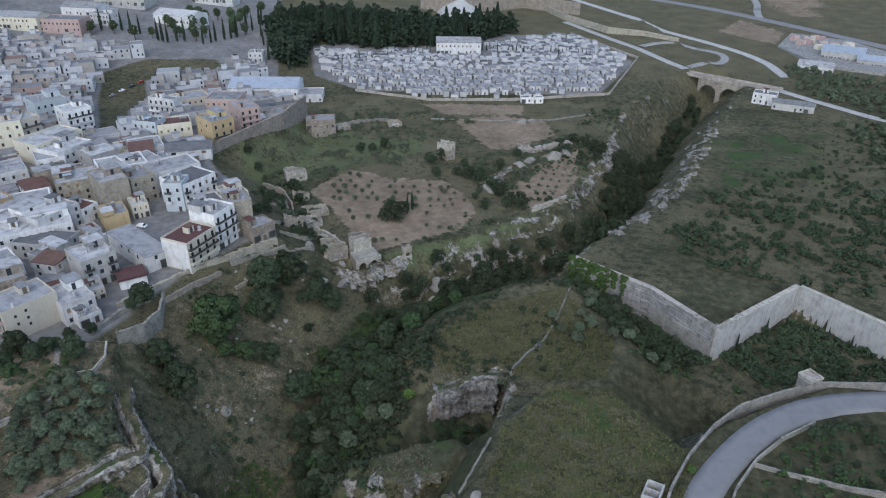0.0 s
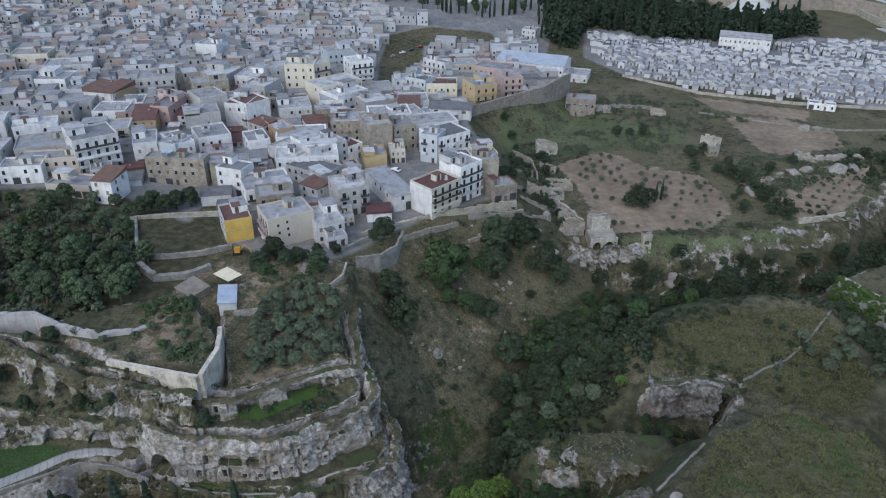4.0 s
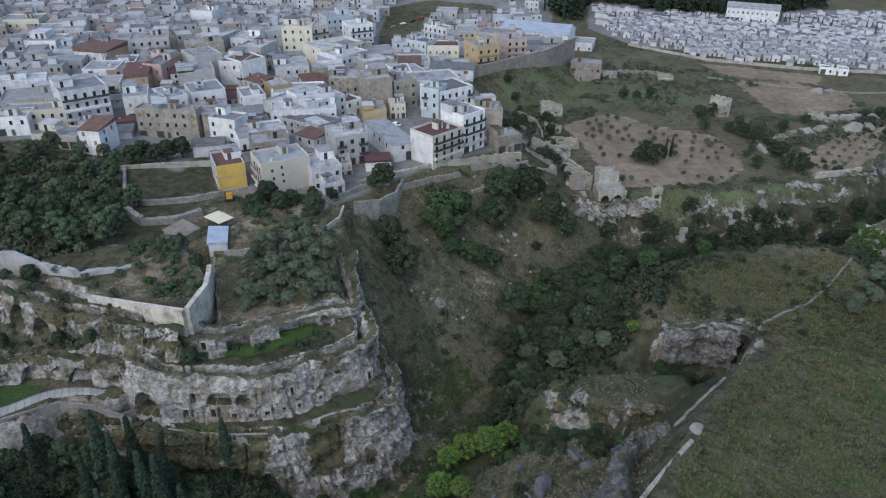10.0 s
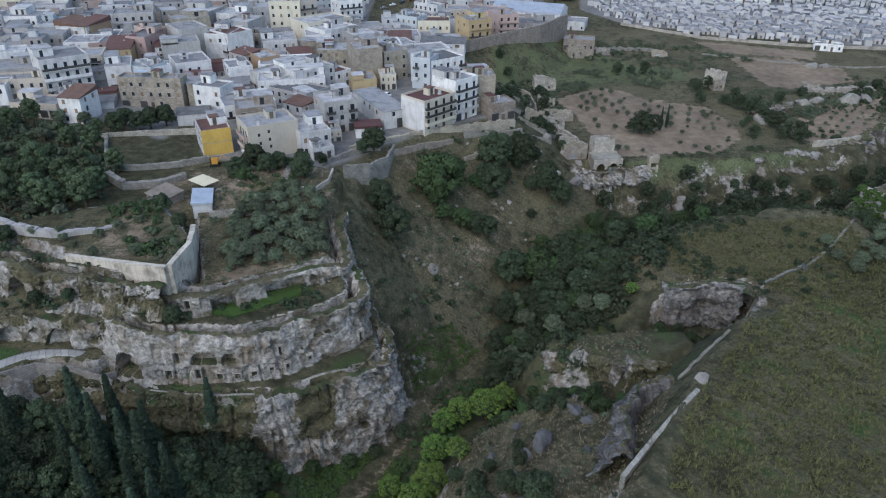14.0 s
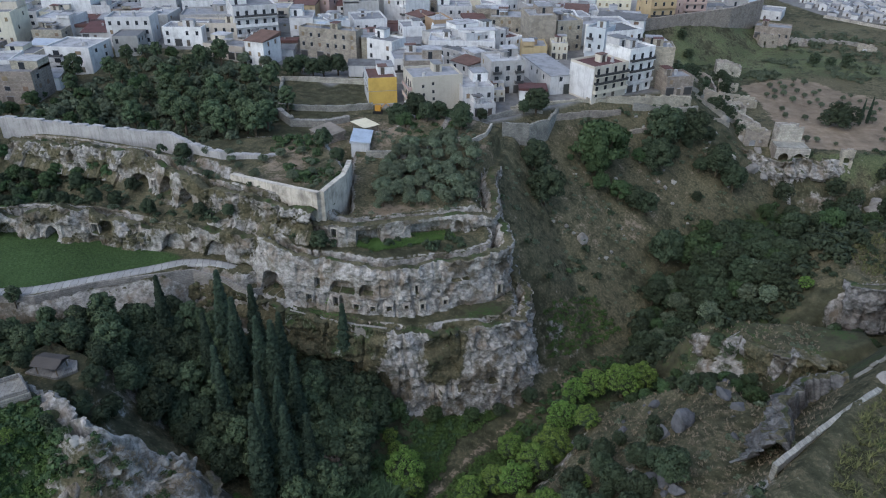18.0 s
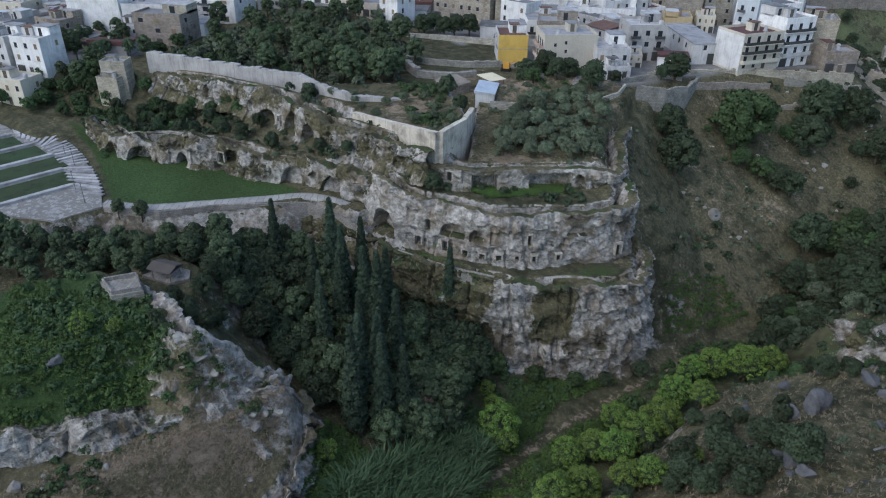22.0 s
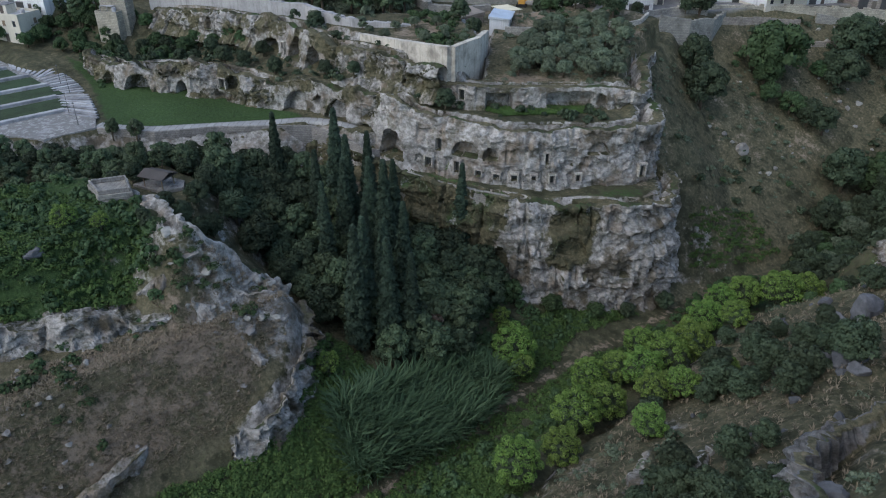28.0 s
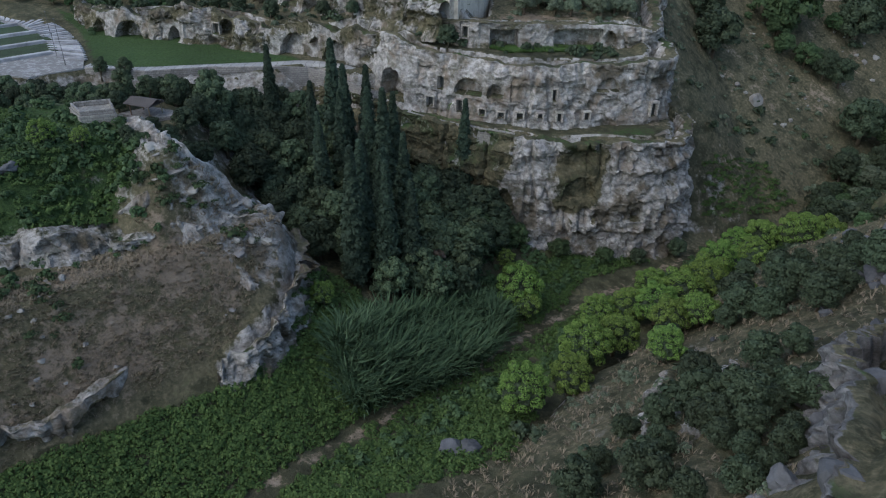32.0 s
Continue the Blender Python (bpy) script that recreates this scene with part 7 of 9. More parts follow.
    own_house("long pink flats behind the yellow ones", (-130.2, 380.4), (-112.1, 379.5), 15.5, 3, PINK, ROOF, 244, 47.0)
    own_house("grey workshop with a dark flat roof", (-100.3, 381.8), (-81.4, 392.8), 15.4, 2, GREY, ROOF, 245, 41.5)
    own_house("white house behind a white gable", (-172.7, 281.5), (-163.2, 287.7), 14.9, 2, WHITE, PALE_ROOF, 246, 49.8)
    own_house("white house with a grey roof in the dense quarter", (-183.1, 263.0), (-171.3, 272.1), 15.5, 2, WHITE, PALE_ROOF, 247, 50.2)
    own_house("low grey house with skylights", (-147.0, 212.1), (-129.0, 209.2), 11.9, 2, GREY, ROOF, 248, 48.1)
    own_house("long pale terrace house with a parapet", (-152.1, 212.7), (-131.6, 225.6), 13.2, 2, WHITE, PALE_ROOF, 249, 49.4)
    own_house("low grey house beside a lane", (-138.3, 205.9), (-124.6, 198.4), 9.7, 1, GREY, ROOF, 250, 47.5)
    own_house("small red-roofed house near the beige block", (-133.1, 199.1), (-124.5, 196.9), 6.8, 2, WHITE, TILE, 251, 48.8, style="lean")
    own_house("low outbuilding in a yard", (-127.5, 219.5), (-121.0, 217.0), 6.0, 1, WHITE, ROOF, 252, 46.2)
    own_house("bare house with a roof hut", (-150.9, 253.7), (-137.3, 261.3), 15.5, 3, TUFA, PALE_ROOF, 253, 51.3)
    own_house("low white house with a small terrace", (-134.3, 237.5), (-131.2, 245.0), 11.5, 2, WHITE, TILE, 254, 48.1)
    own_house("white house in the west quarter", (-305.6, 240.5), (-292.2, 246.3), 15.5, 2, WHITE, ROOF, 255, 55.4)
    own_house("grey house in the west quarter", (-277.8, 234.2), (-269.7, 239.9), 15.5, 2, BLUISH, PALE_ROOF, 256, 55.4)
    own_house("long grey house in the west quarter", (-277.7, 213.5), (-256.4, 226.6), 15.5, 2, GREY, ROOF, 257, 54.4)
    own_house("cream house in the west quarter", (-353.5, 267.2), (-337.3, 277.4), 15.5, 2, CREAM, PALE_ROOF, 258, 56.0)
    own_house("white house in the upper street", (-321.0, 259.2), (-302.0, 272.9), 15.5, 2, WHITE, PALE_ROOF, 259, 55.4)
    own_house("tall white blank house in the upper street", (-280.3, 327.8), (-267.6, 330.1), 15.5, 3, WHITE, PALE_ROOF, 260, 56.1, blank=True)
    own_house("grey house with a pale roof in the upper street", (-243.3, 282.6), (-226.8, 284.6), 15.5, 2, GREY, PALE_ROOF, 261, 55.3)
    own_house("white house with dark openings in the upper street", (-224.5, 287.5), (-212.6, 290.1), 15.5, 2, WHITE, PALE_ROOF, 262, 54.4)
    own_house("tall beige palace with rows of windows", (-300, 112), (-280, 130), 16, 4, CREAM, ROOF, 21, floor_h=3.6)
    own_house("long low shed with a metal roof", (-264, 126), (-250, 134), 10, 1, CREAM, METAL, 22, style="gable", floor_h=4.2)
    own_house("white modern house with a glazed bay", (-248, 147), (-236, 157), 11, 3, WHITE, PALE_ROOF, 23)
    own_house("white house with a terrace above the park", (-234, 160), (-222, 168), 10, 2, WHITE, PALE_ROOF, 24)
    # weathered houses west of the grottoes
    for k, (a, b, d, n, wall) in enumerate([((-248, 62), (-238, 66), 9, 2, TUFA), ((-262, 58), (-250, 62), 10, 3, GREY),
                                            ((-250, 78), (-240, 82), 9, 1, TUFA), ((-270, 76), (-258, 80), 9, 2, TUFA)]):
        own_house("old stone house of the quarter above the grottoes", a, b, d, n, wall, ROOF, 40 + k)
    ob, w, z = own_house("small ruined tower house on the rock", (-206, 70), (-200.5, 73.5), 5, 2, TUFA, ROOF, 60, blank=True)
    part("window", Shape().box(-0.5, -0.03, 0, 0.5, 0.03, 1.3).mesh("window", DARK_SHEET), ob, at=pose(3, 0, 1.2))


front_row()

# ---- streets of houses ----
OPEN_GROUND = [PARK, [(-162, 186), (-144, 168), (-128, 160), (-100, 160), (-90, 130), (-130, 100), (-170, 104), (-160, 150)], TOWN_FIELD, [(-122, 216), (-108, 210), (-96, 234), (-104, 250), (-118, 240)],
               [(-104, 160), (-96, 172), (-90, 190), (-82, 205), (-96, 198), (-112, 168)], [(-186, 150), (-150, 150), (-146, 168), (-170, 192), (-206, 178), (-236, 158)]]


def clear_of_front(x, y, r):
    for a, b, d in FRONT:
        ux, uy = b[0] - a[0], b[1] - a[1]
        w = math.hypot(ux, uy)
        ux, uy = ux / w, uy / w
        px, py = x - a[0], y - a[1]
        s, t = px * ux + py * uy, -px * uy + py * ux
        if -r < s < w + r and -r < t < d + r:
            return False
    return True


def town_places():
    rng = random.Random(77)
    out = []
    for turn, area in ((38, "west"), (24, "north")):
        c, n = math.cos(radians(turn)), math.sin(radians(turn))
        for j in range(-40, 60):
            v = j * 11.6 + (j // 2) * 3.2
            u = -700 + rng.uniform(0, 8)
            while u < 700:
                w = rng.choice((8, 9, 11, 12, 14))
                x, y = (u + w / 2) * c - v * n - 160, (u + w / 2) * n + v * c + 230
                u += w + (0.05 if rng.random() < 0.86 else rng.uniform(3, 7))
                west = x < -150 and y < 330 or y < 290
                if (area == "west") == west:
                    out.append((x + rng.uniform(-0.8, 0.8), y + rng.uniform(-0.8, 0.8), turn + rng.choice((-8, -3, 0, 0, 3, 8)) + rng.uniform(-2, 2), w, j % 2))
    P = np.array([(o[0], o[1]) for o in out])
    far = np.hypot(P[:, 0], P[:, 1])
    ok = (area_distance(P[:, 0], P[:, 1], SHELVES["town"][0]) < -7) & (far < 1050) & (P[:, 0] > -760) & (P[:, 1] > 76)
    ok &= P[:, 1] > 60 + 0.28 * np.maximum(0, -P[:, 0] - 330)
    for a in OPEN_GROUND + [[(-335, 520), (-246, 512), (-135, 494), (-94, 485), (-150, 1100), (-470, 1100)]]:
        ok &= area_distance(P[:, 0], P[:, 1], a) > 5
    keep = [o for o, k in zip(out, ok) if k and clear_of_front(o[0], o[1], 5.5)]
    keep.sort(key=lambda o: math.hypot(o[0], o[1]))
    return keep


places = town_places()
NEAR_TOWN = 90
weights = [12, 9, 8, 7, 5, 5, 3, 5, 6, 2, 6, 2, 2, 2, 3, 4]
pick = random.Random(5)
pz = ground_at(np.array([p[0] for p in places]), np.array([p[1] for p in places]))
for (x, y, yaw, w, odd), z in zip(places[:NEAR_TOWN], pz):
    k = pick.choices(range(16), weights)[0]
    hw = house_store[k][1]
    s = w / hw
    turn = yaw + (180 if odd else 0)
    cx, cy = math.cos(radians(turn)), math.sin(radians(turn))
    d = house_store[k][2] * 1.14
    put_house(k, x - cx * w / 2 + cy * d / 2, y - cy * w / 2 - cx * d / 2, float(z), turn, s, 1.14, pick.choice((0.6, 0.7, 0.8, 0.85, 0.95, 1.05, 1.2)))

# low houses in the gaps between the streets
taken = [(p[0], p[1]) for p in places]
for gx in range(-230, -96, 3):
    for gy in range(166, 300, 3):
        x, y = gx + pick.uniform(-1, 1), gy + pick.uniform(-1, 1)
        if min((x - a) ** 2 + (y - b) ** 2 for a, b in taken) < 86 or not clear_of_front(x, y, 3.6):
            continue
        if float(area_distance(np.array([x]), np.array([y]), SHELVES["town"][0])[0]) > -8 or any(float(area_distance(np.array([x]), np.array([y]), a)[0]) < 3 for a in OPEN_GROUND):
            continue
        taken.append((x, y))
        k = pick.choice((0, 2, 5, 8, 10, 14, 6))
        turn = 38 + pick.choice((0, 0, 180)) + pick.uniform(-8, 8)
        cx, cy = math.cos(radians(turn)), math.sin(radians(turn))
        w, d = 7.4, 7.2
        put_house(k, x - cx * w / 2 + cy * d / 2, y - cy * w / 2 - cx * d / 2, height(x, y), turn, w / house_store[k][1], d / house_store[k][2], pick.choice((0.55, 0.65, 0.8, 0.9)))


def far_material(name, stops, roughness=0.85):
    m, n, l, b = material(name, roughness)
    geo = n.new("ShaderNodeNewGeometry")
    col = ramp(n, l, geo.outputs["Random Per Island"], stops)
    g = noise_node(n, l, 0.8, 5, 0.65, geo.outputs["Position"])
    col = mixed(n, l, 0.35, col, ramp(n, l, g, [(0.3, (0.3, 0.3, 0.3)), (0.7, (0.8, 0.8, 0.8))]), "OVERLAY")
    l.new(col, b.inputs["Base Color"])
    return m


FAR_WALL = far_material("far_walls", [(0.0, (0.46, 0.47, 0.48)), (0.35, (0.38, 0.38, 0.375)), (0.55, (0.25, 0.245, 0.23)), (0.75, (0.33, 0.3, 0.26)), (0.88, (0.32, 0.24, 0.21)), (1.0, (0.46, 0.47, 0.48))])
FAR_ROOF = far_material("far_roofs", [(0.0, (0.13, 0.135, 0.14)), (0.4, (0.21, 0.21, 0.21)), (0.75, (0.36, 0.36, 0.36)), (0.88, (0.17, 0.1, 0.08)), (0.93, (0.3, 0.3, 0.3)), (1.0, (0.36, 0.36, 0.36))])


for gx in range(-420, -100, 4):
    for gy in range(150, 420, 4):
        x, y = gx + pick.uniform(-1.5, 1.5), gy + pick.uniform(-1.5, 1.5)
        if min((x - a) ** 2 + (y - b) ** 2 for a, b in taken) < 92 or not clear_of_front(x, y, 4.4):
            continue
        if float(area_distance(np.array([x]), np.array([y]), SHELVES["town"][0])[0]) > -9 or any(float(area_distance(np.array([x]), np.array([y]), a)[0]) < 5 for a in OPEN_GROUND):
            continue
        taken.append((x, y))
        places.append((x, y, 38 + pick.uniform(-9, 9), pick.uniform(7, 9), 0))
pz = ground_at(np.array([p[0] for p in places]), np.array([p[1] for p in places]))


def far_town():
    s = Shape()
    rng = random.Random(9)
    for (x, y, yaw, w, odd), z in zip(places[NEAR_TOWN:], pz[NEAR_TOWN:]):
        a = radians(yaw)
        c, n = math.cos(a), math.sin(a)
        d, h = rng.uniform(9, 11.5), rng.choice((3.6, 4.5, 5.5, 6.0, 6.5, 7, 8, 9))

        def q(px, py, pz_):
            return (x + c * px - n * py, y + n * px + c * py, z + pz_)
        x0, x1, y0, y1 = -w / 2, w / 2, -d / 2, d / 2
        base = [q(x0, y0, -2), q(x1, y0, -2), q(x1, y1, -2), q(x0, y1, -2)]
        top = [q(x0, y0, h), q(x1, y0, h), q(x1, y1, h), q(x0, y1, h)]
        i = len(s.v)
        s.v += base + top
        for k in range(4):
            s.f.append((i + k, i + (k + 1) % 4, i + 4 + (k + 1) % 4, i + 4 + k))
            s.m.append(0)
        s.face([q(x0 + 0.2, y0 + 0.2, h - 0.3), q(x1 - 0.2, y0 + 0.2, h - 0.3), q(x1 - 0.2, y1 - 0.2, h - 0.3), q(x0 + 0.2, y1 - 0.2, h - 0.3)], 1)
        for _ in range(rng.choice((0, 1, 1, 2))):
            hx, hy = rng.uniform(x0, x1 - 3.5), rng.uniform(y0 + 2, y1 - 3.5)
            i = len(s.v)
            s.v += [q(hx, hy, h - 0.3), q(hx + 3.2, hy, h - 0.3), q(hx + 3.2, hy + 3.2, h - 0.3), q(hx, hy + 3.2, h - 0.3), q(hx, hy, h + 2.3), q(hx + 3.2, hy, h + 2.3), q(hx + 3.2, hy + 3.2, h + 2.3), q(hx, hy + 3.2, h + 2.3)]
            for k in range(4):
                s.f.append((i + k, i + (k + 1) % 4, i + 4 + (k + 1) % 4, i + 4 + k))
                s.m.append(0)
            s.face([q(hx - 0.2, hy - 0.2, h + 2.32), q(hx + 3.4, hy - 0.2, h + 2.32), q(hx + 3.4, hy + 3.4, h + 2.32), q(hx - 0.2, hy + 3.4, h + 2.32)], 1)
        for f in range(int(h / 3.0)):
            for k in range(3):
                if rng.random() < 0.5:
                    px = x0 + w * (k + 0.5) / 3
                    zz = f * 3.0 + 0.9
                    s.face([q(px - 0.5, y0 - 0.04, zz), q(px + 0.5, y0 - 0.04, zz), q(px + 0.5, y0 - 0.04, zz + 1.5), q(px - 0.5, y0 - 0.04, zz + 1.5)], 2)
                if rng.random() < 0.3:
                    py = y0 + d * (k + 0.5) / 3
                    zz = f * 3.0 + 0.9
                    s.face([q(x1 + 0.04, py - 0.5, zz), q(x1 + 0.04, py + 0.5, zz), q(x1 + 0.04, py + 0.5, zz + 1.5), q(x1 + 0.04, py - 0.5, zz + 1.5)], 2)
    tagged(new("far_houses", s.mesh("far_houses", FAR_WALL, FAR_ROOF, GLASS)), "crowded pale houses with flat roofs stretching away", "houses", kind="stuff")


far_town()


# ---- the cemetery ----
CEMETERY = [(-102, 544), (-89, 499), (-52, 458), (-7, 440), (43, 442), (107, 454), (146, 539), (108, 612), (55, 588), (8, 563), (-36, 552)]


def tomb_mesh(rng, w, d, h):
    s = Shape().box(-w / 2, 0, -1.0, w / 2, d, h, 0, bottom=False)
    if rng.random() < 0.4:
        s.face([(-w / 2 - 0.2, -0.2, h), (w / 2 + 0.2, -0.2, h), (0, -0.2, h + 0.9)], 0)
        s.face([(-w / 2 - 0.2, -0.2, h), (0, -0.2, h + 0.9), (0, d + 0.2, h + 0.9), (-w / 2 - 0.2, d + 0.2, h)], 1)
        s.face([(0, -0.2, h + 0.9), (w / 2 + 0.2, -0.2, h), (w / 2 + 0.2, d + 0.2, h), (0, d + 0.2, h + 0.9)], 1)
    else:
        s.box(-w / 2 - 0.15, -0.15, h, w / 2 + 0.15, d + 0.15, h + 0.25, 1)
    return s


MARBLE = weathered("white_marble", (0.42, 0.42, 0.42), 0.15, 0.6, 4.0, 0.3, 0.5)
TOMB_ROOF = far_material("tomb_roof", [(0.0, (0.09, 0.095, 0.1)), (0.35, (0.16, 0.165, 0.17)), (0.65, (0.27, 0.275, 0.28)), (1.0, (0.45, 0.45, 0.45))])
TOMB_DOOR = Shape().box(-0.5, -0.06, 0, 0.5, 0.02, 1.6).mesh("door", DOOR)


def cemetery():
    rng = random.Random(21)
    protos = []
    for k in range(8):
        w, d, h = rng.uniform(3.2, 5.2), rng.uniform(4, 6.5), rng.uniform(1.8, 3.4)
        ob = thing("tomb", "white marble family tomb like a small chapel", "tomb", None, "tombs of the cemetery")
        part("chapel", tomb_mesh(rng, w, d, h).mesh("chapel", MARBLE, TOMB_ROOF), ob)
        part("door", TOMB_DOOR, ob, at=pose(0, 0, 0.1))
        protos.append((ob, w, d))
    spots = []
    a = radians(-3)
    for j in range(26):
        v = 448 + j * 8.4
        u = -110 + rng.uniform(0, 3)
        while u < 160:
            w = rng.uniform(3.6, 5.6)
            u += w + (0.3 if rng.random() < 0.85 else 2.6)
            spots.append((u * math.cos(a) - (v - 448) * math.sin(a) * 0.3, v + u * math.sin(a) * -0.3))
    P = np.array(spots)
    d = area_distance(P[:, 0], P[:, 1], CEMETERY)
    hall = area_distance(P[:, 0], P[:, 1], [(-6, 540), (34, 540), (34, 566), (-6, 566)])
    spots = [s for s, q, hh in zip(spots, d, hall) if q < -3 and hh > 3]
    zz = ground_at(np.array(spots)[:, 0], np.array(spots)[:, 1])
    for k, ((x, y), z) in enumerate(zip(spots[:230], zz)):
        ob, w, dd = protos[rng.randrange(8)]
        m = pose(x, y, float(z), 0, 0, 180 * (rng.random() < 0.3) + rng.uniform(-3, 3))
        if k < 8:
            protos[k][0].matrix_basis = m
        else:
            copy_thing(ob, m)
    s = Shape()
    for (x, y), z in zip(spots[230:], zz[230:]):
        t = tomb_mesh(rng, rng.uniform(3.2, 5.2), rng.uniform(4, 6.2), rng.uniform(1.6, 3.6))
        i = len(s.v)
        s.v += [(vx + x, vy + y, vz + float(z)) for vx, vy, vz in t.v]
        s.f += [tuple(i + q for q in f) for f in t.f]
        s.m += t.m
    tagged(new("far_tombs", s.mesh("far_tombs", MARBLE, TOMB_ROOF)), "close rows of white tombs with grey roofs", "tombs", kind="stuff")
    ob = thing("chapel", "long white cemetery chapel with a pitched roof", "chapel", pose(-4, 546, height(14, 552)))
    house_parts(ob, 34, 16, 2, WHITE, PALE_ROOF, 99, "gable", floor_h=4.5)
    return spots


cemetery()
WOOD_SET = [leaf_cloud(round_lobes(random.Random(950 + k), 9, 2.6, 1.5, 9.0, 1.7), 34, 0.9, 950 + k) for k in range(4)]
cover("far_wood", "dense dark wood of pines and cypresses by the cemetery", "wood", WOOD_SET,
      np.concatenate([scatter([(-98, 505), (-139, 570), (-137, 596), (-115, 623), (-41, 640), (39, 638), (66, 622), (56, 604), (8, 574), (-40, 560), (-100, 556)], 300, 4.6, 97),
                      scatter([(-128, 530), (-112, 500), (-96, 500), (-106, 548), (-112, 580), (-140, 590)], 60, 4.4, 98)]), 0.9, 1.6, LEAF_CYPRESS, 99)
for wx, wy in scatter([(-100, 508), (-130, 580), (-120, 600), (-60, 600), (-10, 606), (40, 630), (60, 616), (50, 603), (6, 572), (-40, 560), (-98, 554)], 120, 4.6, 91):
    tree("cypress", wx, wy, 1.0 + 0.3 * math.sin(wx * 1.7 + wy), "dark cypress of the wood by the cemetery", "cypress wood by the cemetery", slim=2.0)
trees_on("cypress", [(-118, 520), (-112, 505), (-114, 535), (-106, 492), (-120, 550), (-128, 565), (-110, 560), (-132, 580), (-124, 510), (-140, 560), (-146, 590), (-134, 540), (-116, 580), (-104, 530)], 0.7, 1.0, "cypresses of the avenue", 93)
trees_on("cypress", [(-254 + 7.2 * k, 541 + 2 * math.sin(k)) for k in range(5)] + [(-208, 528), (-204, 526), (-200, 525), (-195, 530), (-190, 532), (-176, 530), (-171, 533), (-169, 538), (-164, 544), (-160, 548), (-157, 553), (-153, 567), (-150, 574), (-156, 580), (-148, 590)], 0.75, 1.0, "cypresses of the avenue", 94)
trees_on("pine_tree", scatter([(-260, 530), (-190, 520), (-150, 560), (-150, 640), (-200, 600)], 26, 6, 193), 0.8, 1.2, "trees of the avenue", 194)
trees_on("cypress", [(-84 + 2.9 * k, 512 + 26 * math.sin(k * 0.05) + 0.55 * k) for k in range(70) if k % 9 > 1], 0.26, 0.4, "small cypresses between the tombs", 96)


# ---- walls, roads, ramparts ----
def wall_run(name, label, pts, tops, thick, mat, drop=3.0, kind="structure", category="wall", cap=None, blocks=0.0, seed=0):
    """A wall along points, its top at the heights given, each stretch butted to the next."""
    rng = random.Random(seed)
    s = Shape()
    if isinstance(tops, (int, float)):
        tops = [height(x, y) + tops for x, y in pts]
    line = [Vector((x, y, z)) for (x, y), z in zip(pts, tops)]
    n = len(line)
    offs = []
    for k in range(n):
        d = (line[min(k + 1, n - 1)] - line[max(k - 1, 0)])
        d.z = 0
        d.normalize()
        offs.append(Vector((-d.y, d.x, 0)) * thick / 2)
    foot = [height(p.x, p.y) - drop for p in line]
    for k in range(n - 1):
        a, b, oa, ob_ = line[k], line[k + 1], offs[k], offs[k + 1]
        steps = max(1, int((b - a).length / 1.6)) if blocks else 1
        for j in range(steps):
            t0, t1 = j / steps, (j + 1) / steps
            p, q = a.lerp(b, t0), a.lerp(b, t1)
            op, oq = oa.lerp(ob_, t0), oa.lerp(ob_, t1)
            jz = rng.uniform(-blocks, blocks)
            f0, f1 = foot[k] + (foot[k + 1] - foot[k]) * t0, foot[k] + (foot[k + 1] - foot[k]) * t1
            i = len(s.v)
            s.v += [((p + op).x, (p + op).y, f0), ((p - op).x, (p - op).y, f0), ((q - oq).x, (q - oq).y, f1), ((q + oq).x, (q + oq).y, f1)]
            s.v += [((p + op).x, (p + op).y, p.z + jz), ((p - op).x, (p - op).y, p.z + jz), ((q - oq).x, (q - oq).y, q.z + jz), ((q + oq).x, (q + oq).y, q.z + jz)]
            for f in ((0, 1, 5, 4), (1, 2, 6, 5), (2, 3, 7, 6), (3, 0, 4, 7), (4, 5, 6, 7)):
                s.f.append(tuple(i + w for w in f))
                s.m.append(0)
            if cap:
                e = 1.25
                s.v_len = len(s.v)
                i = len(s.v)
                for z0 in (0.0, 0.22):
                    s.v += [((p + op * e).x, (p + op * e).y, p.z + jz + z0), ((p - op * e).x, (p - op * e).y, p.z + jz + z0), ((q - oq * e).x, (q - oq * e).y, q.z + jz + z0), ((q + oq * e).x, (q + oq * e).y, q.z + jz + z0)]
                for f in ((0, 1, 5, 4), (1, 2, 6, 5), (2, 3, 7, 6), (3, 0, 4, 7), (4, 5, 6, 7), (3, 2, 1, 0)):
                    s.f.append(tuple(i + w for w in f))
                    s.m.append(1)
    me = s.mesh(name, mat, cap) if cap else s.mesh(name, mat)
    return tagged(new(name, me), label, category, kind=kind)


def ribbon(name, label, pts, widths, mat, lift=0.08, category="road", step=1.5):
    """A road or path laid on the land."""
    line, s = resample(rounded([(*p, w) for p, w in zip(pts, widths)], 3), step)
    tx, ty = np.gradient(line[:, 0]), np.gradient(line[:, 1])
    k = np.hypot(tx, ty)
    nx, ny = -ty / k, tx / k
    rows = []
    mid = ground_at(line[:, 0], line[:, 1])
    mid = np.convolve(np.pad(mid, 3, "edge"), np.ones(7) / 7, "valid")
    for f in (-0.52, -0.5, -0.25, 0, 0.25, 0.5, 0.52):
        x, y = line[:, 0] + nx * f * line[:, 2], line[:, 1] + ny * f * line[:, 2]
        z = np.maximum(mid, ground_at(x, y)) * 0.5 + mid * 0.5 + lift
        rows.append(np.stack([x, y, z - (0.6 if abs(f) > 0.51 else 0)], -1))
    return tagged(new(name, sheet_mesh(name, np.stack(rows), mat)), label, category, kind="structure")
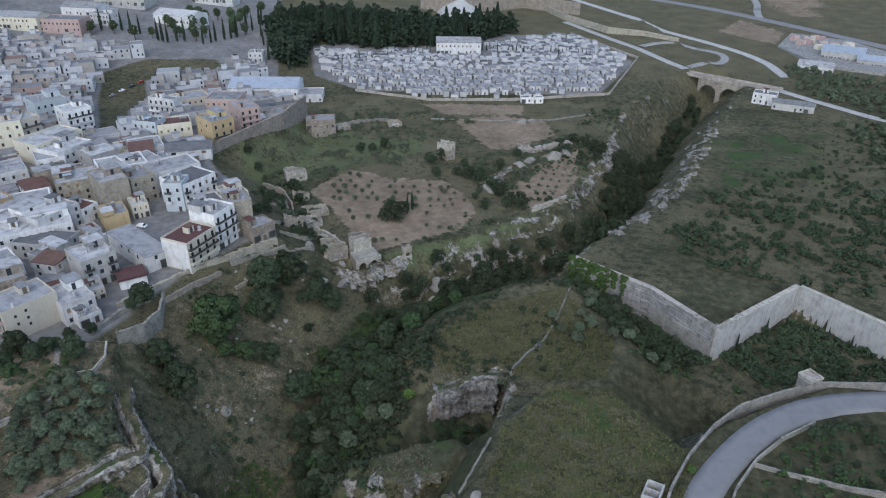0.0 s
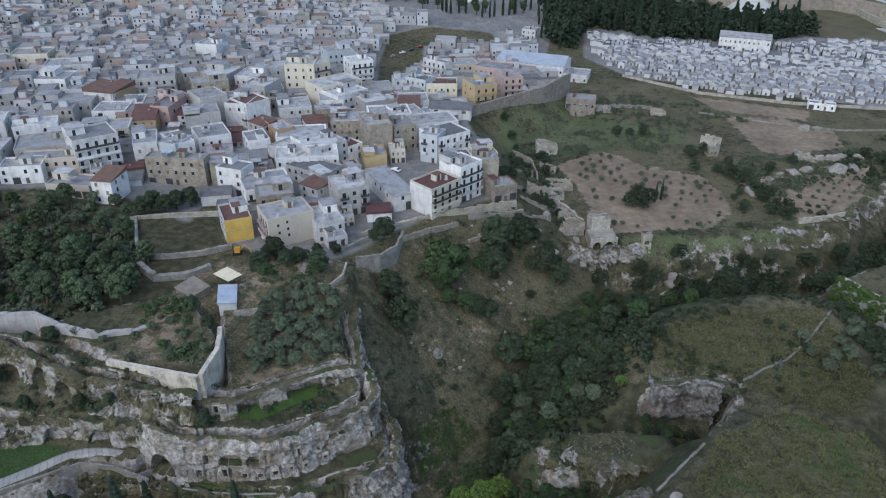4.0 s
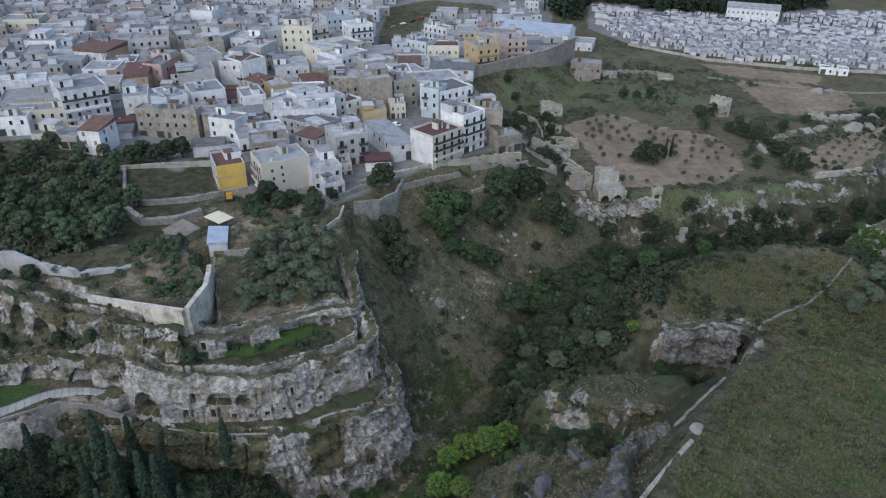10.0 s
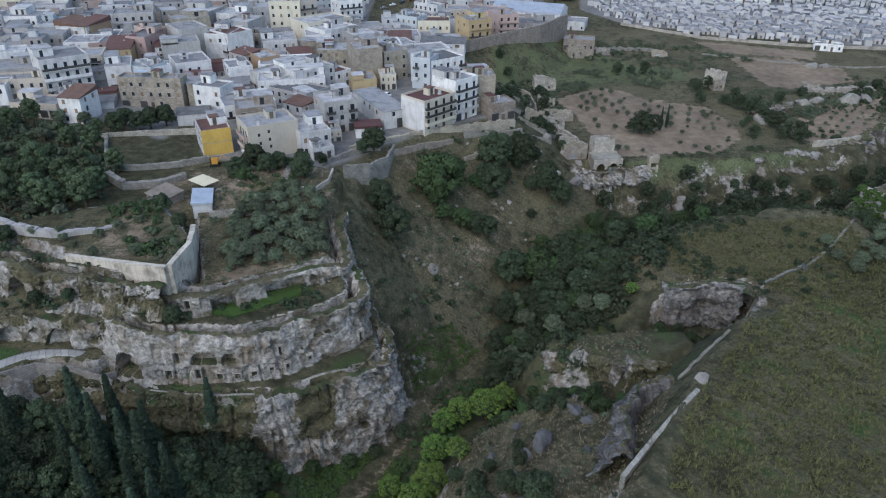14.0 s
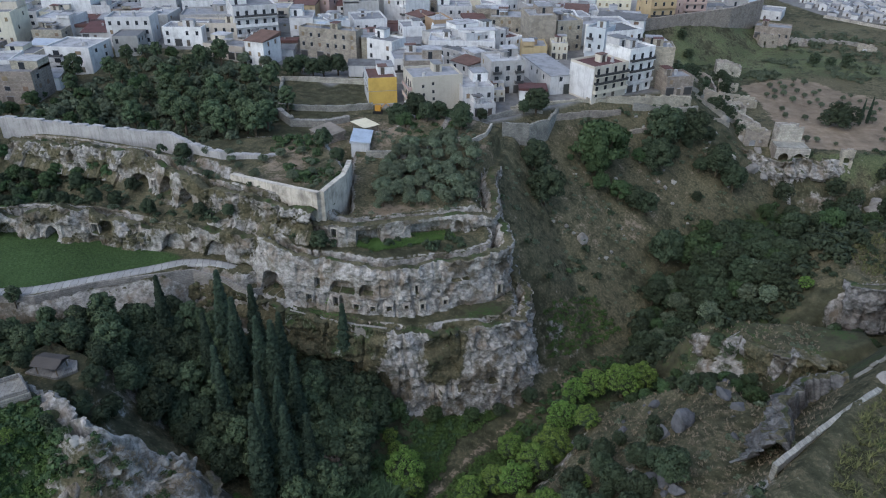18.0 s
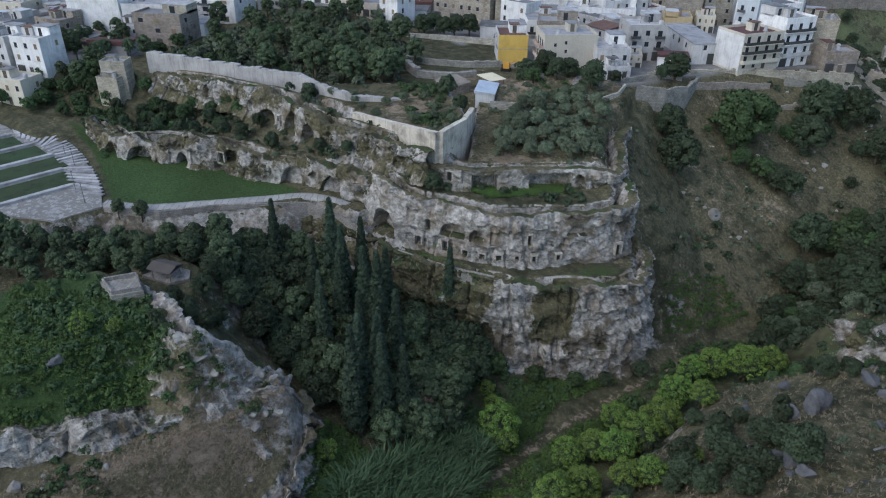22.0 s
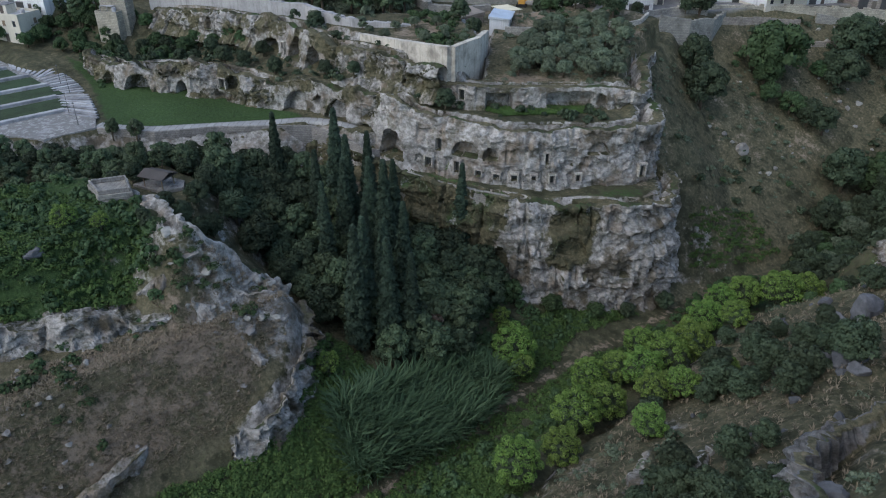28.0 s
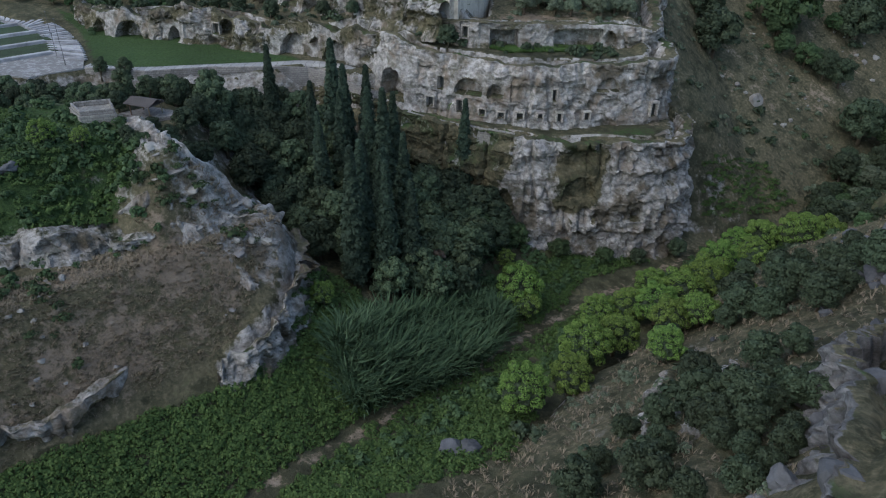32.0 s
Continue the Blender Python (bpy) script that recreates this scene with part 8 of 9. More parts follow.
wall_run("town_wall", "pale old town wall along the cliff top", [(-204, 85), (-190, 91), (-174, 97), (-157, 105), (-146, 103.6), (-137, 104.6), (-128.5, 109.5), (-126.5, 113)], [46.4, 46.4, 46.2, 46.0, 45.8, 45.4, 45.0, 44.5], 1.4, CONCRETE, blocks=0.3, seed=1)
wall_run("bastion_wall", "plastered pale bastion wall with a sharp corner", [(-125, 97.6), (-112, 98.4), (-99.3, 99.2)], [45.2, 46, 46.9], 1.2, PLASTER, 7.0, blocks=0.05, seed=2)
wall_run("bastion_wall_side", "cream side of the bastion in deep shade", [(-99.1, 99.9), (-102, 110), (-105.4, 115.5), (-108, 119)], [46.9, 46.6, 46.2, 45.6], 1.2, PLASTER, 8.0, blocks=0.08, seed=3)
wall_run("rampart", "tall stained concrete retaining wall of the moat", [(50, 231), (62, 220), (74, 209), (88, 185)], [34.4, 34.4, 34.4, 34.6], 1.6, RUBBLE, 14.0, cap=PALE_STONE)
wall_run("rampart_face", "tall pale concrete retaining wall of the moat", [(88.9, 184.6), (107, 197.6), (126, 211)], [34.6, 34.5, 34.4], 1.6, CONCRETE, 14.0, cap=PALE_STONE)
wall_run("rampart_east", "tall grey concrete retaining wall of the moat", [(127, 210.6), (144, 188), (162, 166), (190, 130)], [34.4, 34.4, 34.4, 34.4], 1.6, CONCRETE, 14.0, cap=PALE_STONE)
wall_run("buttress_course", "projecting stone course on the retaining wall", [(75, 206.6), (86.4, 185.4)], [28.5, 28.2], 0.9, STONE, 9.0)
ROAD = [(48, 92), (56, 106), (61, 115), (70, 125), (82, 136), (97, 144.5), (113, 149), (128, 150), (150, 147), (190, 138)]
ribbon("road", "curving grey asphalt road above the moat", ROAD, [7.5] * 10, ASPHALT, 0.3)
wall_run("parapet", "low pale stone parapet along the road", [(47.5, 104), (54, 116), (61, 126), (71, 137), (81, 145), (95, 151), (107, 155), (124, 155), (150, 152)], [39.4, 39.0, 38.6, 38.2, 37.9, 37.6, 37.4, 37.2, 37.0], 0.6, STONE, 2.0, blocks=0.05, seed=4)
wall_run("inner_kerb", "low dry stone wall beside the road", [(64, 108), (69, 116), (77, 125), (87, 133), (98, 139)], [39.0, 38.6, 38.2, 37.8, 37.6], 0.5, STONE, 2.0, blocks=0.06, seed=5)
wall_run("garden_wall", "low dry stone field wall below the road", [(76, 124), (84, 121), (96, 117), (112, 114)], [38.0, 37.8, 37.6, 37.4], 0.5, STONE, 2.0, blocks=0.08, seed=6)
wall_run("dry_stone_wall", "collapsed dry stone wall along the hill's edge", [(4.9, 117), (9, 123.5), (13, 131), (15.5, 145), (17.5, 159), (22, 170), (27, 178), (34, 186), (40, 198), (47, 216)], 0.45, 0.6, OLD_WALL, 3.0, blocks=0.35, seed=7)
wall_run("stone_kerb", "long pale stone edge at the hill's rim", [(-1.5, 84), (1.5, 92), (5, 101), (8, 108)], [38.9, 39.5, 39.9, 40.2], 0.8, STONE, 3.0, blocks=0.08, seed=8)
wall_run("path_wall", "pale stone parapet of the path to the caves", [(-147, 46), (-137, 53.5), (-131.5, 64), (-124, 73.5), (-120, 79.5), (-113, 82.2), (-107, 83), (-105.6, 86)], [30.6, 30.6, 30.6, 30.5, 30.1, 29.2, 28.0, 27.2], 0.4, STONE, 0.6, blocks=0.03, seed=9)
wall_run("ledge_wall", "low stone kerb of the ledge below the cave doors", [(-104, 84.2), (-98, 84.8), (-90, 86.8), (-82, 89.6), (-76, 92.4)], [25.7, 25.6, 25.4, 25.3, 25.2], 0.4, STONE, 1.5, blocks=0.05, seed=10)
wall_run("ledge_steps", "steep pale stone steps between path and ledge", [(-106.5, 82.6), (-104.6, 83.6)], [28.4, 26.6], 1.0, PALE_STONE, 1.5, seed=11)
ribbon("path", "pale stone path along the lawn to the caves", [(-150, 47), (-141, 53), (-134, 64), (-127.5, 74), (-124, 81), (-117, 84.6), (-109, 86)], [3.2, 3.0, 2.8, 2.8, 2.6, 2.4, 2.2], PAVING, 0.1, "path")
wall_run("field_edge_wall", "tumbled stone bank below the walled field", [(-152, 138), (-143, 134.5), (-136, 139), (-132, 146)], [44.6, 44.4, 44.3, 44.2], 1.6, STONE, 2.0, blocks=0.4, seed=19)
ribbon("garden_path", "worn stony path through the gardens", [(-107, 162), (-103, 152), (-100.5, 145), (-99, 138), (-96, 131)], [1.5] * 5, STONE, 0.06, "path", 1.0)
wall_run("garden_edge", "low pale garden wall on the spur", [(-100, 148), (-96, 147), (-92, 148.5), (-91, 154), (-93, 160)], [45.6, 45.5, 45.5, 45.8, 46.2], 0.5, PALE_STONE, 1.5, blocks=0.08, seed=12)
wall_run("terrace_wall", "dry stone terrace wall on the spur", [(-109.6, 127), (-104, 130.6), (-97.5, 135.2), (-99, 140)], [45.0, 45.0, 44.6, 44.6], 0.7, STONE, 2.5, blocks=0.15, seed=13)
wall_run("park_wall", "rough stone wall below the park", [(-175, 162), (-164, 150), (-156, 142), (-148, 146), (-139, 152.5), (-134, 159)], [44.6, 44.4, 44.3, 44.2, 44.2, 44.2], 0.9, STONE, 2.5, blocks=0.15, seed=14)
wall_run("street_wall", "low plastered street wall by the trees", [(-178, 160), (-166, 168), (-150, 177), (-142, 170)], [44.6, 44.6, 44.6, 44.4], 0.5, PALE_STONE, 1.5, blocks=0.04, seed=15)
wall_run("high_wall", "long high tufa wall below the flats", [(-109, 310), (-96.5, 334), (-83.4, 357), (-76.4, 388)], [46.8, 47.2, 47.6, 47.8], 1.2, TUFA, 9.0, seed=16)
wall_run("cemetery_wall", "long pale wall round the cemetery", [(-56, 454), (-8, 436), (43, 437), (109, 450), (149, 539), (110, 615)], 1.6, 0.6, PALE_STONE, 2.0)
wall_run("field_wall", "dry stone wall between fields", [(-6, 402), (30, 400), (66, 402), (90, 412)], 0.7, 0.8, STONE, 2.0, blocks=0.1, seed=17)
wall_run("orchard_wall", "pale dry stone wall at the orchard's edge", [(41, 284), (50, 290), (58, 297)], [29.4, 29.4, 29.4], 0.8, PALE_STONE, 2.0, blocks=0.1, seed=18)
wall_run("scarp_wall", "rubble wall on the ravine slope", [(-93, 166), (-88, 172), (-86, 180), (-88, 190)], [44.5, 43.5, 43.0, 43.2], 0.8, STONE, 3.0, blocks=0.3, seed=20)
wall_run("slope_wall", "ruined retaining wall under the houses", [(-100, 183), (-94, 190), (-88, 199), (-80, 208), (-70, 219), (-60, 229)], [43.6, 43.8, 43.8, 43.6, 43.2, 42.4], 1.0, TUFA, 6.0, blocks=0.35, seed=21)

# the paved amphitheatre
PLAZA = [(-240, 44), (-222, 46), (-206, 51), (-186, 54), (-168, 52), (-156, 49), (-148, 46), (-148, 36), (-160, 28), (-178, 24), (-186, 32)]
tagged(new("plaza", Shape().prism(PLAZA[::-1], 28.0, 30.35).mesh("plaza", PAVING)), "pale paved terrace of an open-air theatre", "pavement", kind="structure")
OUTER, _ = resample(rounded([(-212.8, 47.9), (-204, 52.6), (-193.6, 55), (-177, 54), (-162, 51), (-149.5, 47.4)]), 2.0)
INNER, _ = resample(rounded([(-204, 46.6), (-200, 47.8), (-190, 49.2), (-177.3, 47.8), (-167, 45.9), (-159, 43.8)]), 2.0)
for k in range(30):
    t = k / 30
    a, a1 = (Vector(OUTER[int(q * (len(OUTER) - 1))]) for q in (t, t + 0.02))
    b = Vector(INNER[int(t * (len(INNER) - 1))])
    d = (b - a).normalized()
    nrm = Vector((-d.y, d.x)) * 0.42
    step_ob = Shape().prism([tuple(a + nrm), tuple(a - nrm), tuple(b - nrm), tuple(b + nrm)][::-1], 30.3, 30.5 + 0.015 * (k % 9))
    tagged(new("theatre_step", step_ob.mesh("theatre_step", PALE_ROOF)), "pale stone step of the theatre", "step", "theatre steps")
for k in range(5):
    x0 = -207 + k * 10.9
    y1 = (45.5, 47.6, 48.6, 47.0, 45.0)[k]
    seat = Shape().prism([(x0, 27.5 + k * 0.6), (x0 + 1.2, 27.5 + k * 0.6), (x0 + 1.2, y1), (x0, y1)], 30.3, 30.95)
    tagged(new("stone_seat", seat.mesh("stone_seat", PALE_ROOF)), "long pale stone seat of the theatre", "bench", "stone seats of the theatre")
    if k < 4:
        turf = Shape().prism([(x0 + 2.2, 27.5 + k * 0.6), (x0 + 10.0, 27.5 + k * 0.6), (x0 + 10.0, y1 + 0.3), (x0 + 2.2, y1)], 30.3, 30.55)
        tagged(new("turf_strip", turf.mesh("turf_strip", TURF)), "strip of dark turf between stone seats", "turf", "turf strips of the theatre")


# ---- boulders and crags ----
def boulder(x, y, size, flat=0.7, label="grey weathered limestone boulder", seed=0, z=None, stretch=1.0, turn=0.0, mat=None):
    rng = np.random.default_rng(seed + int(abs(x) * 7 + abs(y) * 13))
    nu, nv = 26, 16
    u, v = np.meshgrid(np.linspace(0, 2 * math.pi, nu + 1)[:-1], np.linspace(0.0, math.pi, nv))
    d = np.stack([np.sin(v) * np.cos(u), np.sin(v) * np.sin(u), np.cos(v)], -1)
    n = rng.normal(size=(15, 3))
    n /= np.linalg.norm(n, axis=1)[:, None]
    r = np.min(rng.uniform(0.62, 1.0, 15) / np.maximum(d @ n.T, 0.12), axis=-1)
    k = rng.uniform(0, 90)
    r = np.minimum(r, 1.35) * (1 + 0.16 * fractal(d[..., 0] + k, d[..., 1], d[..., 2], 0.5, 3, seed))
    size = size * 0.68
    P = d * r[..., None] * np.array([size * stretch, size, size * flat])
    P = np.concatenate([P, P[:, :1]], 1)
    me = sheet_mesh("boulder", P, mat or BOULDER)
    me.polygons.foreach_set("use_smooth", np.zeros(len(me.polygons), bool))
    ob = new("boulder", me)
    zz = height(x, y) if z is None else z
    ob.matrix_basis = pose(x, y, zz + size * flat * 0.15, rng.uniform(-12, 12), rng.uniform(-12, 12), turn or rng.uniform(0, 360))
    return tagged(ob, label, "boulder")


for x, y, s, f in [(-64, 162, 2.6, 1.1), (8.7, 112, 1.9, 0.8), (-17, 99, 3.2, 1.0), (-19, 97, 2.2, 0.9), (-20, 91, 2.4, 1.0), (-14.5, 84, 2.8, 0.8), (-17, 85, 1.8, 0.8), (-12.5, 82, 1.6, 0.9), (-11, 66, 2.6, 0.8), (-24, 108, 1.6, 0.9), (-13, 108, 2.2, 0.8),
                   (-10, 106, 1.6, 0.9), (-15, 117, 1.8, 1.0), (-6.5, 54, 2.6, 0.8), (-8, 50, 1.8, 0.9), (-4.5, 39, 2.4, 0.8), (-7.5, 41, 1.6, 1.0), (-40, 43, 2.8, 0.6), (-38.4, 44.2, 1.9, 0.6), (-85, 8, 1.2, 0.9), (-96, 19, 1.9, 0.6),
                   (-80, 18, 0.7, 0.8), (-79, 32, 0.6, 0.8), (-76, 38, 0.7, 0.9), (-88.4, 36.4, 2.2, 1.8), (-86, 37.5, 2.2, 1.2), (-90.5, 36, 1.6, 1.4), (-84, 40, 2.0, 1.0), (-82, 43, 1.6, 0.9), (-2, 240, 3.0, 0.8), (2, 243, 2.2, 0.8), (32, 183, 1.8, 0.8),
                   (-31, 112, 1.2, 0.7), (-29, 120, 1.0, 0.8), (-27, 100, 1.3, 0.8), (-30, 88, 1.0, 0.7)]:
    boulder(x, y, s, f, mat=PALE_BOULDER if (x, y) in ((8.7, 112), (-64, 162), (-2, 240), (2, 243)) or -90 < x < -56 else None)
rng_rocks = random.Random(31)
for x, y in np.concatenate([clumped([(-72, 150), (-52, 160), (-34, 224), (-58, 232), (-80, 206)], 44, 1.6, 33, 10, 0.0), clumped([(-34, 50), (-30, 130), (-12, 150), (-4, 120), (-8, 50)], 34, 2.0, 34, 9, 0.0)]):
    boulder(float(x), float(y), rng_rocks.uniform(0.4, 1.2), rng_rocks.uniform(0.5, 0.9), "small pale limestone boulder in the grass", mat=PALE_BOULDER if x < -36 else None)
for x, y in clumped([(-86, 2), (-69, 6), (-69, 32), (-75, 43), (-83, 44), (-83, 24)], 46, 0.8, 36, 6, 0.0):
    boulder(float(x), float(y), rng_rocks.uniform(0.25, 0.75), rng_rocks.uniform(0.4, 0.7), "small pale stone on the grassy bluff", mat=PALE_BOULDER)
for x, y in scatter([(-90, 35.5), (-86, 41), (-82, 46), (-76, 45), (-72, 40.5), (-75, 36.5), (-81, 32.5), (-86, 32)], 26, 1.3, 37):
    boulder(float(x), float(y), rng_rocks.uniform(0.4, 1.2), rng_rocks.uniform(0.35, 0.6), "broken pale limestone block on the bluff", mat=PALE_BOULDER, stretch=rng_rocks.uniform(1.0, 1.7))
for x, y, s, st in [(-37, 227, 2.6, 1.4), (-33, 229, 2.0, 1.2), (-43, 224, 1.8, 1.3), (-28, 234, 2.4, 1.5), (-51, 240, 2.6, 1.0), (23, 306, 5.0, 1.5), (28, 310, 3.4, 1.3), (40, 334, 4.0, 1.4), (46, 340, 3.6, 1.2), (58, 344, 4.5, 1.6), (66, 349, 3.6, 1.3), (47, 396, 3.5, 1.4),
                    (53, 398, 3.0, 1.2), (-5, 345, 3.6, 1.2), (-44, 240, 2.2, 1.0), (-38, 238, 2.0, 1.2), (3, 344, 2.6, 1.0)]:
    boulder(x, y, s, 0.9, "pale limestone outcrop between the fields", 5, stretch=st, mat=PALE_BOULDER)
rock_face("grey ledge under a shelf of yellow grass",
          [(3, 118, 35, 27), (-3, 114, 33, 25), (-4.5, 106, 34, 28), (-3.5, 98, 36, 31), (-3, 90, 37.5, 33)], [], step=0.32, rough=0.9, lean=0.3, cap=3.5, seed=1050, weather=0.85, grassy=0.3)
rock_face("broken pale limestone rib in dry grass",
          [(-26, 62, 18.8, 16.4), (-24.5, 57, 20.6, 18), (-22, 51.5, 23, 20.4), (-19.6, 45, 25, 22.6)], [], step=0.3, rough=0.7, lean=0.4, cap=2.0, seed=1200, grassy=0.35, weather=0.25, jag=1.6)
rock_face("broken pale limestone ledge in dry grass",
          [(-21.6, 64, 22.8, 20.4), (-20, 58.5, 24.4, 22), (-18, 52.5, 26, 23.4), (-17, 46.5, 26.6, 24)], [], step=0.3, rough=0.7, lean=0.4, cap=2.0, seed=1300, grassy=0.35, weather=0.25, jag=1.6)
rock_face("blue-grey crag on the bank",
          [(-7.5, 72, 34, 29), (-11, 66, 32.5, 27.5), (-12, 59, 33, 28), (-8.5, 52, 36, 31), (-5.5, 44, 38, 33), (-4, 36, 39, 34)], [], step=0.32, rough=1.0, lean=0.25, cap=3.5, seed=1400, weather=0.85, grassy=0.2)
rock_face("grey cliff along the gorge below the fields",
          [(20, 264, 27, 16), (40, 276, 27.5, 15), (56, 288, 28, 15), (70, 318, 28.5, 14), (84, 342, 29, 14), (94, 372, 29.5, 14), (103, 404, 30, 14), (118, 430, 30.5, 14), (134, 450, 31, 14)], [], step=0.8, rough=2.0, lean=0.5, cap=5.0, seed=1500, grassy=0.2, weather=0.4)
rock_face("pale quarried outcrop between the orchards",
          [(19, 306, 30.8, 27), (25, 311, 32, 27), (32, 319, 31.6, 27), (36, 328, 30.6, 27.5)], [(28, 314, 27.4, 2.4, 2.2, 2.0, True)], step=0.5, rough=1.2, lean=0.2, cap=4.0, seed=1800, grassy=0.15)
rock_face("tumbled pale limestone edge below the orchard",
          [(-62, 236, 31, 26), (-50, 236.5, 29, 23), (-42, 233, 27.5, 20), (-34, 231, 26.5, 17), (-24, 236, 26, 17), (-12, 246, 26, 18)], [(-46, 234.5, 22, 2.2, 2.2, 2.0, True), (-50, 236, 23.4, 2.0, 2.0, 2.0, True)], step=0.5, rough=1.5, lean=0.4, cap=4.0, seed=1600, grassy=0.25)
rock_face("blue-grey broken rock along the far bank of the gorge",
          [(232, 530, 26, 16), (209, 477, 27.2, 15), (176, 427, 28.4, 14), (139, 359, 29.8, 14), (115, 313, 30.8, 14), (88, 271, 31.6, 15), (68, 250, 32, 17)], [], step=0.8, rough=2.2, lean=0.7, cap=7.0, seed=1700, grassy=0.12, weather=0.45, bare=0.8)


# ---- the far side: quarry, viaduct, roads, yards ----
ribbon("highway", "grey main road crossing the far fields", [(160, 880), (216, 812), (272, 756), (325, 675), (369, 594), (430, 480)], [12] * 6, ASPHALT, 0.4, "road", 8)
ribbon("side_road", "pale side road joining the main road", [(308, 706), (316, 735), (336, 784), (350, 860)], [7] * 4, PAVING, 0.5, "road", 8)
ribbon("old_road", "pale country road past the cemetery to the bridge", [(112, 661), (140, 600), (157, 567), (168, 534), (178, 512)], [6] * 5, CONCRETE, 0.3, "road", 5)
ribbon("bridge_road", "pale country road leaving the bridge", [(228, 467), (240, 446), (265, 404), (320, 350)], [6] * 4, CONCRETE, 0.3, "road", 5)
ribbon("loop_road", "pale curving access road above the bridge", [(160, 575), (182, 590), (204, 588), (225, 569), (219, 545), (200, 530), (180, 516)], [6] * 7, PAVING, 0.35, "road", 3)
ribbon("rail_track", "railway bed curving through the fields", [(110, 830), (122, 807), (170, 689), (224, 609), (250, 552), (246, 500)], [7] * 6, GREY, 0.3, "railway", 5)
wall_run("quarry_wall", "pale cut wall of an old tufa quarry", [(98, 713), (113, 668), (142, 618), (171, 611), (195, 591)], [42, 41, 40, 38.5, 37], 1.4, TUFA, 6.0)
wall_run("quarry_wall_back", "stepped pale quarry wall", [(-20, 700), (10, 690), (44, 704), (80, 720), (130, 690)], [50, 52, 52, 50, 47], 1.6, TUFA, 6.0)
heap = Shape().tube([(0, 0, -2), (0, 0, 5), (1, 0, 10), (1.5, 0, 13)], [27, 17, 8, 1.5], 18)
tagged(new("spoil_heap", heap.mesh("spoil_heap", GREY, smooth=True)), "dark grey conical heap of quarry spoil", "heap").matrix_basis = pose(18, 690, height(18, 690))


def viaduct():
    a, b = Vector((186, 503, -5)), Vector((221, 473, -5))
    w = (b - a).length
    d = (b - a).normalized()
    yaw = math.degrees(math.atan2(d.y, d.x))
    ob = thing("viaduct", "old stone viaduct with round arches over the gorge", "bridge", pose(a.x, a.y, -5, 0, 0, yaw))
    deck = Shape().box(-10, -3.2, 34.0, w + 10, 3.2, 35.4).box(-10, -3.2, 35.4, w + 10, -2.8, 36.4).box(-10, 2.8, 35.4, w + 10, 3.2, 36.4)
    part("deck", deck.mesh("deck", PALE_STONE), ob)
    n = 3
    span = w / n
    for k in range(n + 1):
        x = k * span
        part("pier", Shape().box(x - 1.6, -2.9, 2, x + 1.6, 2.9, 24).mesh("pier", TUFA), ob)
    for k in range(n):
        s = Shape()
        x0, x1 = k * span + 1.6, (k + 1) * span - 1.6
        r = (x1 - x0) / 2
        c = (x0 + x1) / 2
        pts = [(c - r * math.cos(math.pi * j / 12), 24 + r * math.sin(math.pi * j / 12)) for j in range(13)]
        for (px, pz), (qx, qz) in zip(pts, pts[1:]):
            for y in (-2.9, 2.9):
                quad = [(px, y, pz), (qx, y, qz), (qx, y, 34.0), (px, y, 34.0)]
                s.face(quad if y < 0 else quad[::-1])
            s.face([(px, -2.9, pz), (px, 2.9, pz), (qx, 2.9, qz), (qx, -2.9, qz)])
        for x in (x0 - 1.6, x1):
            s.box(x, -2.9, 24, x + 1.6, 2.9, 34.0, top=False)
        part("arch", s.mesh("arch", TUFA), ob)


viaduct()


def plain_house(label, x, y, w, d, n, yaw, wall, roof, style="flat", floor_h=3.2, seed=0):
    ob = thing("house", label, "house", pose(x, y, height(x, y), 0, 0, yaw))
    house_parts(ob, w, d, n, wall, roof, 700 + seed, style, floor_h=floor_h)
    return ob


plain_house("white farmhouse beside the viaduct", 198, 440, 14, 9, 2, -30, WHITE, ROOF, seed=1)
plain_house("long grey farm building beside the gorge", 206, 428, 24, 9, 1, -25, GREY, ROOF, "gable", 4.5, 2)
plain_house("small white hut by the cemetery wall", 50, 432, 14, 6, 1, 0, WHITE, PALE_ROOF, seed=3)
plain_house("long white factory shed with a pale metal roof", -133, 434, 43, 24, 1, 1, WHITE, METAL, "gable", 5.6, 4)
plain_house("low white annexe of the factory shed", -90, 430, 16, 16, 1, 4, WHITE, PALE_ROOF, "flat", 4.4, 5)
plain_house("ruined farm with an arcade", -74, 372, 16, 10, 1, 10, TUFA, ROOF, "flat", 5.0, 11)
plain_house("large pale warehouse roof by the main road", 296, 556, 30, 22, 1, -30, GREY, METAL, "gable", 6.0, 12)
plain_house("white warehouse in a works yard", 262, 520, 24, 14, 1, -30, WHITE, PALE_ROOF, "gable", 5.0, 13)
plain_house("grey warehouse in a works yard", 314, 536, 40, 16, 1, -30, GREY, METAL, "gable", 5.0, 14)
